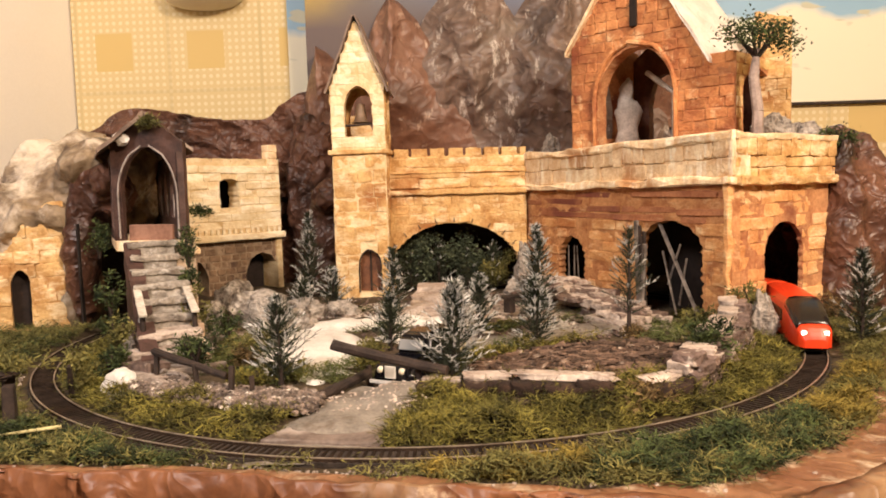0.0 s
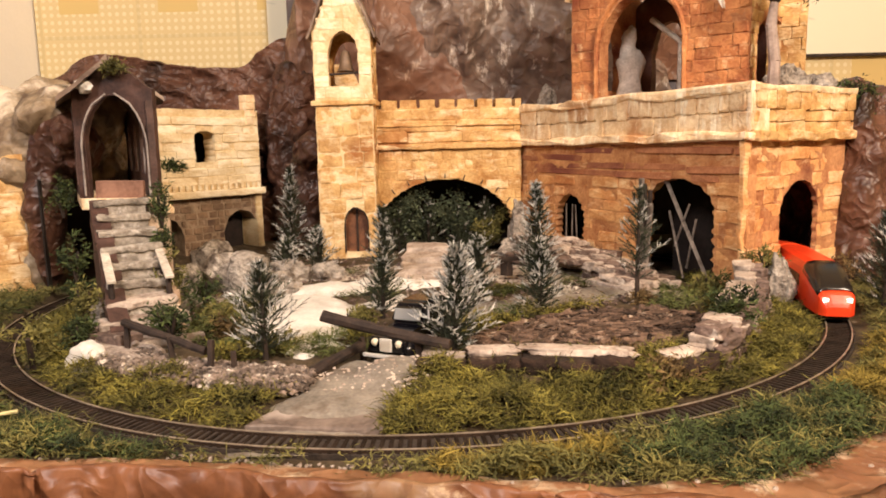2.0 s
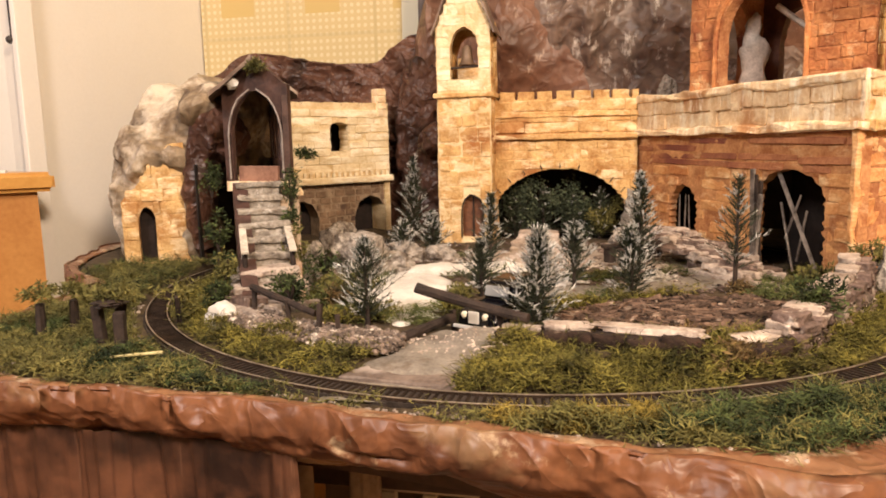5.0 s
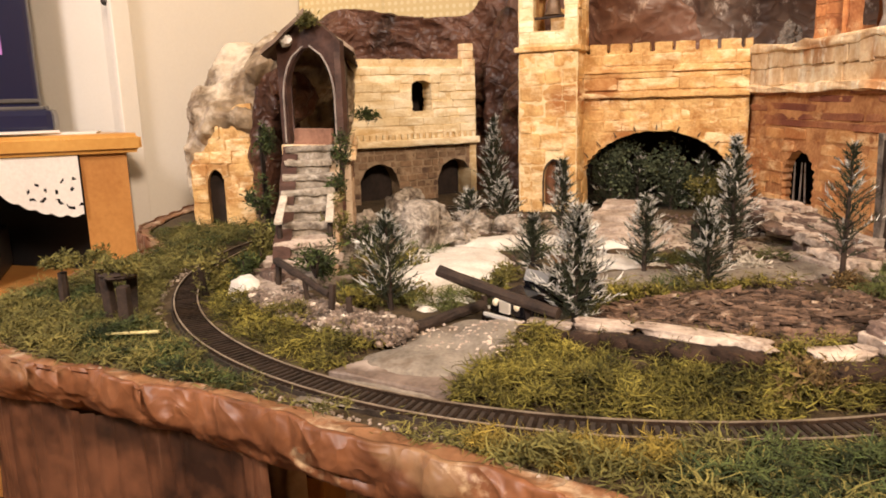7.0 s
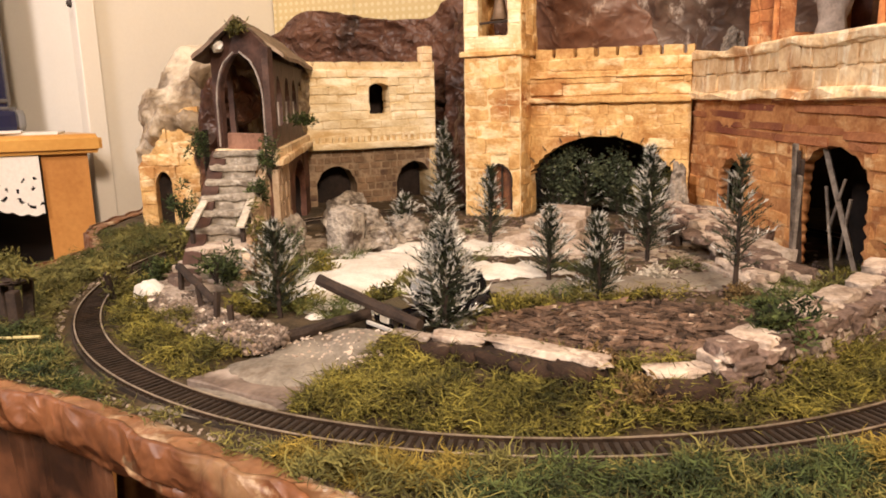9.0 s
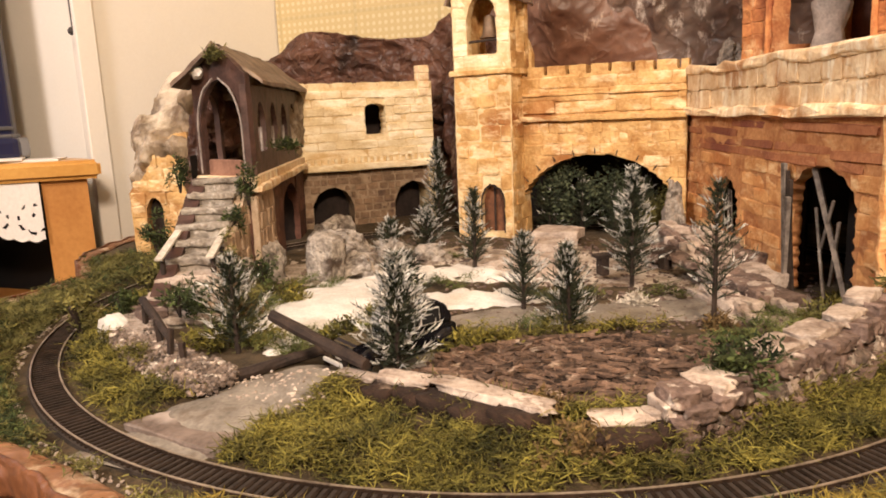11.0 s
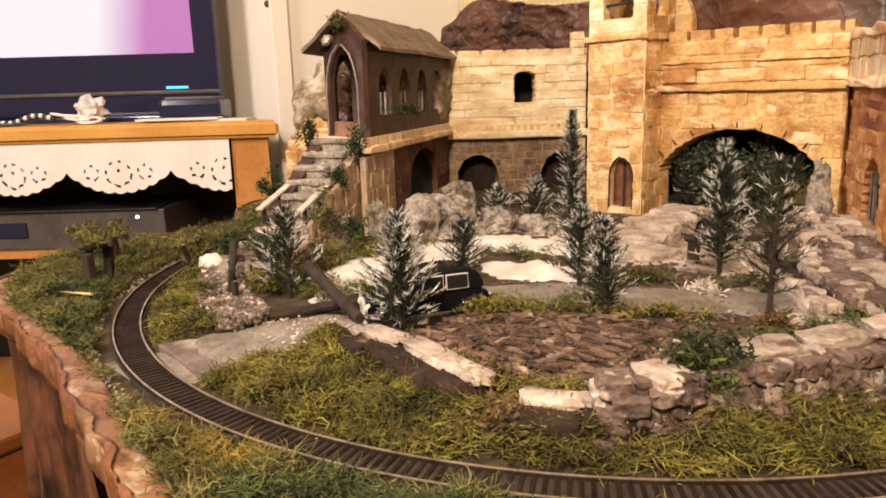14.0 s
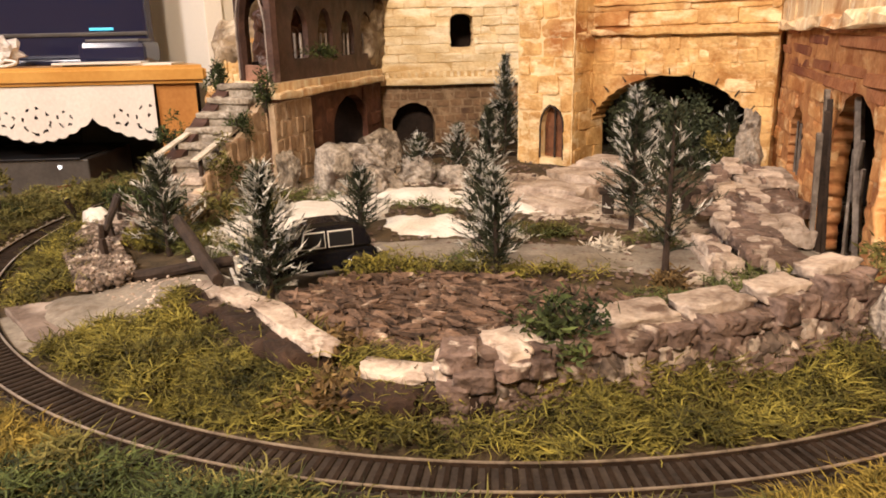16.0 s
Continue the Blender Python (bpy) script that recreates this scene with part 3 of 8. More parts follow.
# ---- castle ----
rng = random.Random(7)
GOLD_B, CREAM_B, RED_B, PALE_B, BROWN_B = (brick_meshes(n, m, i * 3.0) for i, (n, m) in enumerate(
    (("brick", GOLD), ("brick", CREAM), ("brick", RED), ("brick", PALE), ("brick", BROWN))))


def crenel(z, depth, pitch, gap, shift=0.0):
    return lambda u: z - depth if (u + shift) % pitch < gap else z


def slab_part(name, wall, u0, u1, z0, z1, out0, out1, material, parent, wave=0.0012, seed=0):
    """A worn moulding along a wall, standing out from out0 to out1."""
    bm = bmesh.new()
    c = wall.at((u0 + u1) / 2, (z0 + z1) / 2, (out0 + out1) / 2)
    box(bm, (u1 - u0, out1 - out0, z1 - z0), None, min(z1 - z0, out1 - out0) * 0.25)
    bmesh.ops.subdivide_edges(bm, edges=[e for e in bm.edges if e.calc_length() > 0.02], cuts=14)
    bmesh.ops.transform(bm, matrix=Matrix.Translation(c) @ wall.turn(), verts=bm.verts)
    rough(bm, wave, 70, seed)
    return part(name, bm, material, parent)


def deck(name, pts, z0, z1, material, parent):
    bm = bmesh.new()
    quad_slab(bm, pts, z0, z1)
    bmesh.ops.recalc_face_normals(bm, faces=bm.faces)
    return part(name, bm, material, parent)


def arch_bridge():
    t = thing("arch_gatehouse", "golden plaster castle wall with a wide dark arch and small battlements", "castle wall")
    w = Wall((-0.086, 1.022), (0.114, 1.030), -0.004, 0.205, 0.030,
             lambda u, z: pointed(u, z, 0.0985, 0.0910 + 0.002 * math.sin(z * 900), 0.040, 0.102), crenel(0.205, 0.011, 0.0250, 0.0046, 0.012))
    w.body("wall", GOLD_JOINT, t, 0.0015)
    w.bricks("brick", GOLD_B, t, rng, 0.0125, (0.022, 0.05), -0.002, 0.100, u0=0.001, u1=0.199)
    w.bricks("brick", GOLD_B, t, rng, 0.0115, (0.010, 0.022), 0.102, 0.140, u0=0.001, u1=0.199)
    w.bricks("brick", GOLD_B, t, rng, 0.0145, (0.03, 0.075), 0.150, 0.193, u0=0.001, u1=0.199, out=0.002)
    slab_part("ledge", w, 0.0, 0.200, 0.1415, 0.1475, -0.001, 0.0075, GOLD, t)
    slab_part("band", w, 0.0, 0.200, 0.171, 0.1735, -0.001, 0.0045, GOLD, t, seed=4)
    # small round-topped doorway behind the tower
    g = Wall((-0.152, 1.165), (-0.1115, 1.165), 0.175, 0.270, 0.012, lambda u, z: pointed(u, z, 0.0105, 0.0050, 0.212, 0.228, 0.180), lambda u: 0.222 + 0.046 * math.sqrt(max(0.0, 1 - (max(0.0, u - 0.010) / 0.0306) ** 2)))
    g.body("doorway", GOLD, t, 0.0015)
    # near-black card gives the doorway its shade as colour
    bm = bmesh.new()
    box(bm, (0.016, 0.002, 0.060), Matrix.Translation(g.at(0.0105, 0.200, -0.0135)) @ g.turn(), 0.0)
    part("door_shade_card", bm, SHADOW_BACK, t)
    for i in range(9):
        a = math.radians(28 + i * 15.5)
        u, z = 0.0985 - 0.0915 * math.cos(a), 0.040 + 0.063 * math.sin(a)
        bm = bmesh.new()
        rod(bm, w.at(u, z, 0.003), w.at(u - 0.006 * math.cos(a), z + 0.006, 0.005), 0.0008, 0.0006, 5)
        part("peg", bm, IRON, t)
    deck("roof_deck", [(-0.074, 1.05), (0.112, 1.06), (0.112, 1.215), (-0.155, 1.215), (-0.155, 1.052), (-0.074, 1.052)], 0.178, 0.186, RED, t)
    return t


def tower():
    t = thing("bell_tower", "slender golden stone bell tower with gabled roof", "tower")
    x0, x1, y0, y1 = -0.1475, -0.0755, 0.985, 1.048
    door = lambda u, z: pointed(u, z, 0.046, 0.0150, 0.048, 0.070, 0.012)
    win = lambda u, z: pointed(u, z, 0.037, 0.0185, 0.262, 0.288, 0.2225)
    gable = lambda u: 0.286 + 0.09 * (1 - abs(u - 0.036) / 0.036)
    front = Wall((x0, y0), (x1, y0), 0.0, 0.375, 0.014, lambda u, z: door(u, z) or win(u, z), gable)
    front.body("front_wall", CREAM_JOINT, t, 0.0018)
    front.bricks("brick", GOLD_B, t, rng, 0.020, (0.02, 0.036), 0.004, 0.198, u0=0.001, u1=0.071, out=0.001)
    front.bricks("brick", CREAM_B, t, rng, 0.0140, (0.016, 0.034), 0.207, 0.36, u0=0.001, u1=0.071, out=0.0005, gap=0.0003, jitter=0.0004)
    right = Wall((x1, y0 + 0.001), (x1, y1), 0.0, 0.286, 0.012, lambda u, z: pointed(u, z, 0.032, 0.014, 0.262, 0.28, 0.2225))
    right.body("right_wall", GOLD_JOINT, t)
    right.bricks("brick", GOLD_B, t, rng, 0.020, (0.02, 0.036), 0.004, 0.286, u0=0.002, u1=0.060, out=0.001)
    left = Wall((x0, y1), (x0, y0 + 0.001), 0.0, 0.286, 0.012)
    left.body("left_wall", GOLD_JOINT, t)
    left.bricks("brick", GOLD_B, t, rng, 0.020, (0.02, 0.036), 0.004, 0.286, u0=0.002, u1=0.060, out=0.001)
    back = Wall((x1, y1), (x0, y1), 0.0, 0.30, 0.008, lambda u, z: win(0.072 - u, z))
    back.body("back_wall", GOLD_JOINT, t, 0.008)
    for i, (a, b) in enumerate(((front, 0.072), (right, 0.063), (left, 0.063))):
        slab_part("cornice", a, -0.004, b + 0.004, 0.198, 0.2045, -0.001, 0.005, GOLD, t, seed=i)
    for s in (-1, 1):
        bm = bmesh.new()
        xc = (x0 + x1) / 2
        e = Vector((xc + s * 0.0405, 0, 0.279))
        a = Vector((xc, 0, 0.379))
        n = Vector((s * (a.z - e.z), 0, abs(e.x - a.x))).normalized() * 0.0024
        v = [bm.verts.new((p.x + o.x, y, p.z + o.z)) for y in (y0 - 0.007, y1 + 0.004) for p, o in ((e, n * 0), (a, n * 0), (a, n), (e, n))]
        for f in ((0, 1, 2, 3), (7, 6, 5, 4), (0, 4, 5, 1), (1, 5, 6, 2), (2, 6, 7, 3), (3, 7, 4, 0)):
            bm.faces.new([v[i] for i in f])
        bmesh.ops.recalc_face_normals(bm, faces=bm.faces)
        bmesh.ops.subdivide_edges(bm, edges=bm.edges, cuts=6, use_grid_fill=True)
        rough(bm, 0.0012, 60, s)
        part("roof_slope", bm, PORCH_ROOF, t)
    bm = bmesh.new()
    rod(bm, (-0.145, 0.992, 0.236), (-0.078, 0.992, 0.239), 0.0016, 0.0016)
    part("bell_beam", bm, WOOD_DARK, t)
    bm = bmesh.new()
    prof = ((0.003, 0.268), (0.006, 0.266), (0.0075, 0.255), (0.009, 0.246), (0.0125, 0.242))
    rings = [[bm.verts.new((-0.111 + r * math.cos(a * math.pi / 8), 1.012 + r * math.sin(a * math.pi / 8), z)) for a in range(16)] for r, z in prof]
    for a, b in zip(rings, rings[1:]):
        for i in range(16):
            bm.faces.new((a[i], b[i], b[(i + 1) % 16], a[(i + 1) % 16]))
    bm.faces.new(rings[0][::-1])
    part("bell", bm, surface("dull_bronze", (0.10, 0.065, 0.04), (0.24, 0.16, 0.10), 0.5, 60, 300, 0.3, 0.0006), t, "dull bronze bell", smooth=True)
    bm = bmesh.new()
    box(bm, (0.030, 0.002, 0.062), pose(-0.1015, 0.995, 0.041), 0.0004)
    part("door", bm, surface("oxblood_door", (0.075, 0.028, 0.014), (0.20, 0.085, 0.040), 0.6, 60, 300, 0.4, 0.001), t, "small dark red arched door")
    bm = bmesh.new()
    rod(bm, (-0.1015, 0.9915, 0.012), (-0.1015, 0.9915, 0.069), 0.0014, 0.0012, 6)
    part("door_bar", bm, WOOD_DARK, t)
    bm = bmesh.new()
    last = None
    for i in range(21):
        k = abs(i / 20 * 2 - 1)
        z = 0.012 + 0.058 * (1 - k)
        half = 0.0150 * (1 if z < 0.048 else math.sqrt(max(0, 1 - ((z - 0.048) / 0.0225) ** 1.7)))
        p = Vector((-0.1015 + (half if i > 10 else -half), y0 - 0.0005, z))
        if last is not None:
            rod(bm, last, p, 0.0011, 0.0011, 5)
        last = p
    part("door_frame", bm, WOOD_DARK, t)
    return t


def house():
    t = thing("cream_house", "cream stone house with battlements over a brown brick base", "house")
    a, b = (-0.435, 0.968), (-0.266, 1.160)
    off = 0.0227  # the plan line starts this far before the first course
    win = lambda u, z: 0.128 + off < u < 0.160 + off + 0.0008 * math.sin(z * 700) and 0.130 < z < 0.174 - 0.006 * abs((u - off - 0.144) / 0.016) ** 2
    up = Wall(a, b, 0.086, 0.205, 0.03, win, crenel(0.203, 0.006, 0.034, 0.0042))
    up.body("upper_wall", CREAM_JOINT, t, 0.0015)
    up.bricks("brick", CREAM_B, t, rng, 0.0118, (0.02, 0.06), 0.098, 0.193, u0=0.001, u1=0.255, out=0.0015)
    slab_part("cornice", up, 0.0, 0.258, 0.0805, 0.0905, -0.02, 0.0095, CREAM, t)
    for i in range(26):
        bm = bmesh.new()
        box(bm, (0.0042, 0.003, 0.0075), Matrix.Translation(up.at(0.006 + i * 0.0097, 0.0945, 0.0052)) @ up.turn(), 0.0006)
        part("dentil", bm, CREAM, t)
    arch = lambda u, z: pointed(u, z, 0.075 + off, 0.030, 0.028, 0.057) or pointed(u, z, 0.198 + off, 0.029, 0.028, 0.058)
    low = Wall(up.at(0, 0, -0.004).xy, up.at(up.len, 0, -0.004).xy, -0.003, 0.082, 0.03, arch)
    low.body("lower_wall", BROWN_JOINT, t)
    low.bricks("brick", BROWN_B, t, rng, 0.0105, (0.010, 0.021), -0.002, 0.081, u0=0.001, u1=0.256, out=0.0008, gap=0.0022)
    # added near-black card: the shade behind the lower arches
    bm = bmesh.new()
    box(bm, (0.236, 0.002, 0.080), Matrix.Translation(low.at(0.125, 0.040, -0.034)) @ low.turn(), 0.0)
    part("shade_card", bm, SHADOW_BACK, t)
    bm = bmesh.new()
    for i in range(4):
        box(bm, (0.017, 0.018, 0.011), Matrix.Translation(up.at(0.243 + rng.uniform(-1, 1) * 0.001, 0.188 + i * 0.0108, -0.006)) @ up.turn() @ pose(0, 0, 0, 0, 0, rng.uniform(-9, 9)), 0.002)
    rough(bm, 0.0012, 80, 2)
    part("pinnacle", bm, PALE, t, "weathered white corner post")
    end = Wall(up.at(up.len, 0, 0).xy, up.at(up.len, 0, -0.06).xy, 0.0, 0.19, 0.01)
    end.body("end_wall", CREAM_JOINT, t)
    # unseen back, closed with the same shade black as the cards
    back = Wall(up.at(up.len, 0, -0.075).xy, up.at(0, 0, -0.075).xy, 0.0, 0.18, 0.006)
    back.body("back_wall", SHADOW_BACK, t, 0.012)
    p = [up.at(u, 0, o).xy for u, o in ((0, -0.03), (0.256, -0.03), (0.256, -0.075), (0, -0.075))]
    deck("roof_deck", [tuple(q) for q in p], 0.176, 0.182, ROCK, t)
    return t


RIB = surface("grey_violet_rib", (0.17, 0.145, 0.135), (0.42, 0.375, 0.345), 0.7, 60, 300, 0.4, 0.0006)
PORCH_ROOF = surface("weathered_porch_roof", (0.10, 0.065, 0.050), (0.30, 0.22, 0.165), 0.6, 30, 200, 0.7, 0.002, (0.46, 0.38, 0.30), 0.62, 30)
TAN = surface("tan_flank_stone", (0.25, 0.165, 0.105), (0.46, 0.335, 0.225), 0.85, 60, 300, 0.7, 0.0014, (0.16, 0.10, 0.065), 0.60, 25, vary=0.12, wash=(0.60, 0.49, 0.36), wash_at=0.58, wash_scale=40, streak=(2, 2, 0.6))
TAN_JOINT = surface("tan_flank_joint", (0.36, 0.27, 0.19), (0.60, 0.49, 0.37), 0.9, 80, 400, 0.5, 0.001)
PORCH_BASE = surface("dark_red_base", (0.075, 0.032, 0.024), (0.19, 0.085, 0.055), 0.75, 40, 260, 0.5, 0.0012, (0.30, 0.19, 0.13), 0.63, 30, vary=0.25)


def porch():
    t = thing("gothic_porch", "dark brown gabled porch with pointed openings above the stairs", "porch")
    FL, FR, BR = Vector((-0.324, 0.735)), Vector((-0.245, 0.724)), Vector((-0.392, 0.998))
    BL = FL + (BR - FR)
    d = (BR - FR).normalized()
    F0, G0 = FL, FR
    FL, FR = FL + d * 0.013, FR + d * 0.013
    fr = Wall(FL, FR, 0.104, 0.232, 0.006, lambda u, z: pointed(u, z, 0.0405, 0.031, 0.152, 0.198), lambda u: 0.232 - abs(u - 0.040) * 0.78)
    fr.body("front_gable", PORCH, t, 0.002, 0.0005)
    L = (BR - FR).length
    LB = (BR - G0).length

    def windows(u, z):
        return any(pointed(u, z, c, 0.020, 0.150, 0.176, 0.126) for c in (0.062, 0.128, 0.194, 0.258))
    sd = Wall(FR, BR, 0.104, 0.192, 0.006, windows)
    sd.body("side_wall", PORCH, t, 0.003, 0.0005)
    for c in (0.062, 0.128, 0.194, 0.258):
        for k in (-0.007, 0.007):
            bm = bmesh.new()
            rod(bm, sd.at(c + k, 0.124, -0.003), sd.at(c + k, 0.150, -0.003), 0.0014, 0.0014, 6)
            part("baluster", bm, RIB, t, "grey wooden baluster")
    ls = Wall(BL, FL, 0.104, 0.192, 0.006, lambda u, z: any(pointed(L - u, z, c, 0.027, 0.160, 0.186, 0.114) for c in (0.045, 0.110, 0.175, 0.240)))
    ls.body("far_wall", PORCH, t, 0.003, 0.0005)
    bk = Wall(BR, BL, 0.104, 0.232, 0.006, lambda u, z: pointed(u, z, 0.0405, 0.022, 0.160, 0.205), lambda u: 0.232 - abs(u - 0.040) * 0.78)
    bk.body("back_gable", PORCH, t, 0.003, 0.0005)
    r = Vector((d.y, -d.x))
    ridge_f, ridge_b = (FL + FR) / 2 - d * 0.004, (BL + BR) / 2 + d * 0.004
    for s in (-1, 1):
        bm = bmesh.new()
        v = []
        for p in (ridge_f, ridge_b):
            e = p + r * s * 0.0455
            for q, z in ((p, 0.233), (e, 0.196), (e, 0.192), (p, 0.228)):
                v.append(bm.verts.new((q.x, q.y, z)))
        for f in ((0, 1, 2, 3), (7, 6, 5, 4), (0, 4, 5, 1), (1, 5, 6, 2), (2, 6, 7, 3), (3, 7, 4, 0)):
            bm.faces.new([v[i] for i in f])
        bmesh.ops.recalc_face_normals(bm, faces=bm.faces)
        bmesh.ops.subdivide_edges(bm, edges=bm.edges, cuts=10, use_grid_fill=True)
        rough(bm, 0.0022, 45, s + 5)
        part("roof_slope", bm, PORCH_ROOF, t)
    # pale rib in the front arch
    for s in (-1, 1):
        bm = bmesh.new()
        last = None
        for i in range(11):
            k = i / 10
            z = 0.106 + 0.093 * k
            half = 0.0325 * (1 if z < 0.152 else math.sqrt(max(0, 1 - ((z - 0.152) / 0.0475) ** 1.7)))
            p = fr.at(0.0405 + s * half, z, 0.003)
            if last is not None:
                rod(bm, last, p, 0.0010, 0.0010, 6)
            last = p
        part("arch_rib", bm, RIB, t, "pale grey arch rib")
    bm = bmesh.new()
    lump(bm, fr.at(0.018, 0.206, 0.006), (0.008, 0.006, 0.007), 3, 0.5, 2)
    part("snow_cap", bm, SNOW, t, "white snow lump on the gable edge")
    p = [tuple(q) for q in (F0, G0 + r * 0.006, BR + r * 0.006, BL)]
    deck("porch_floor", p, 0.094, 0.104, PALE, t)
    track_gap = lambda u, z: pointed(u, z, 0.200, 0.055, 0.050, 0.078)
    lw = Wall(G0 + r * 0.002, BR + r * 0.002, -0.002, 0.094, 0.012, track_gap)
    lw.body("base_wall", PORCH_BASE, t, 0.004)
    lw.bricks("brick", brick_meshes("brick", PORCH_BASE, 41.0), t, rng, 0.016, (0.02, 0.045), 0.0, 0.084, u0=0.001, u1=LB - 0.002, out=0.0003)
    slab_part("cornice", lw, 0.0, LB, 0.088, 0.096, -0.002, 0.008, PALE, t, 0.002)
    flank = Wall(G0 + r * 0.0050 - d * 0.004, G0 + d * 0.080 + r * 0.0050, -0.002, 0.086, 0.006)
    flank.body("flank_wall", TAN_JOINT, t)
    flank.bricks("brick", brick_meshes("brick", TAN, 44.0), t, rng, 0.019, (0.009, 0.016), 0.0, 0.086, u0=0.001, u1=0.083, out=0.0010, gap=0.0016)
    bm = bmesh.new()
    box(bm, (0.048, 0.004, 0.017), Matrix.Translation(fr.at(0.0405, 0.1115, -0.001)) @ fr.turn(), 0.0008)
    rough(bm, 0.0008, 90, 6)
    part("door_sill", bm, surface("red_brown_sill", (0.13, 0.060, 0.040), (0.30, 0.165, 0.115), 0.7, 40, 260, 0.5, 0.001), t, "reddish-brown sill board")
    return t


STEP = surface("snow_dusted_step", (0.13, 0.108, 0.085), (0.42, 0.385, 0.33), 0.85, 70, 350, 0.9, 0.0018, (0.07, 0.055, 0.042), 0.55, 55, vary=0.15, wash=(0.66, 0.63, 0.58), wash_at=0.55, wash_scale=60)


def stairs():
    t = thing("stone_stairs", "snow-dusted stone stairs with wooden handrails climbing to the porch", "stairs")
    foot, head = Vector((-0.200, 0.572)), Vector((-0.284, 0.727))
    d = (head - foot).normalized()
    r = Vector((d.y, -d.x))
    n, z1 = 9, 0.104
    length = (head - foot).length
    for i in range(n):
        s0 = length * i / n
        z = z1 * (i + 1) / n
        c = foot + d * (s0 + (length - s0) / 2)
        bm = bmesh.new()
        ang = math.atan2(d.y, d.x) - math.pi / 2
        w = 0.045 + (0.030, 0.018, 0.006, 0, 0, 0, 0, 0, 0)[i] + rng.uniform(-0.002, 0.002)
        turn = math.degrees(ang) + rng.uniform(-2, 2)
        box(bm, (w - 0.006, length - s0, z1 / n), pose(c.x, c.y, z - z1 / n / 2 - 0.003, 0, 0, turn), 0.001)
        part("riser", bm, STEP, t)
        bm = bmesh.new()
        tread = length / n + 0.004
        c2 = foot + d * (s0 + tread / 2 - 0.0030)
        box(bm, (w, tread, 0.0055), pose(c2.x, c2.y, z - 0.0025, rng.uniform(-2, 2), rng.uniform(-2, 2), turn), 0.0015)
        bmesh.ops.subdivide_edges(bm, edges=[e for e in bm.edges if e.calc_length() > 0.008], cuts=9)
        rough(bm, 0.0015, 80, i)
        rough(bm, 0.0010, 230, i)
        part("tread", bm, STEP if i > 2 else SLAB, t, "pale snow-dusted tread")
    side = Wall(foot + r * 0.026 + d * 0.012, head + r * 0.028, -0.004, 0.104, 0.010, lambda u, z: False, lambda u: 0.012 + 0.096 * u / length)
    side.body("side_wall", TAN_JOINT, t)
    side.bricks("brick", brick_meshes("brick", TAN, 47.0), t, rng, 0.019, (0.009, 0.016), -0.002, 0.10, u0=0.002, out=0.001, gap=0.0016)
    other = Wall(head - r * 0.026, foot - r * 0.025 + d * 0.012, -0.004, 0.104, 0.014, lambda u, z: False, lambda u: 0.108 - 0.096 * u / length)
    other.body("far_side_wall", PORCH, t)
    for s in (-1, 1):
        lo, hi = foot + d * 0.038 + r * s * 0.0205, foot + d * 0.109 + r * s * 0.0205
        z_lo, z_hi = 0.050, 0.068
        bm = bmesh.new()
        a, b = Vector((*lo, z_lo)), Vector((*hi, z_hi))
        m = Matrix.Translation((a + b) / 2) @ (b - a).to_track_quat("X", "Z").to_matrix().to_4x4()
        box(bm, ((b - a).length, 0.0065, 0.0022), m, 0.0005)
        part("handrail", bm, LATH, t, "weathered white lath handrail")
        for k in (0.12, 0.55, 0.92):
            p = a.lerp(b, k)
            bm = bmesh.new()
            rod(bm, (p.x, p.y, p.z - (0.030 if k < 0.9 else 0.012)), p, 0.0024, 0.0022, 6)
            part("post", bm, WOOD_DARK, t)
    return t


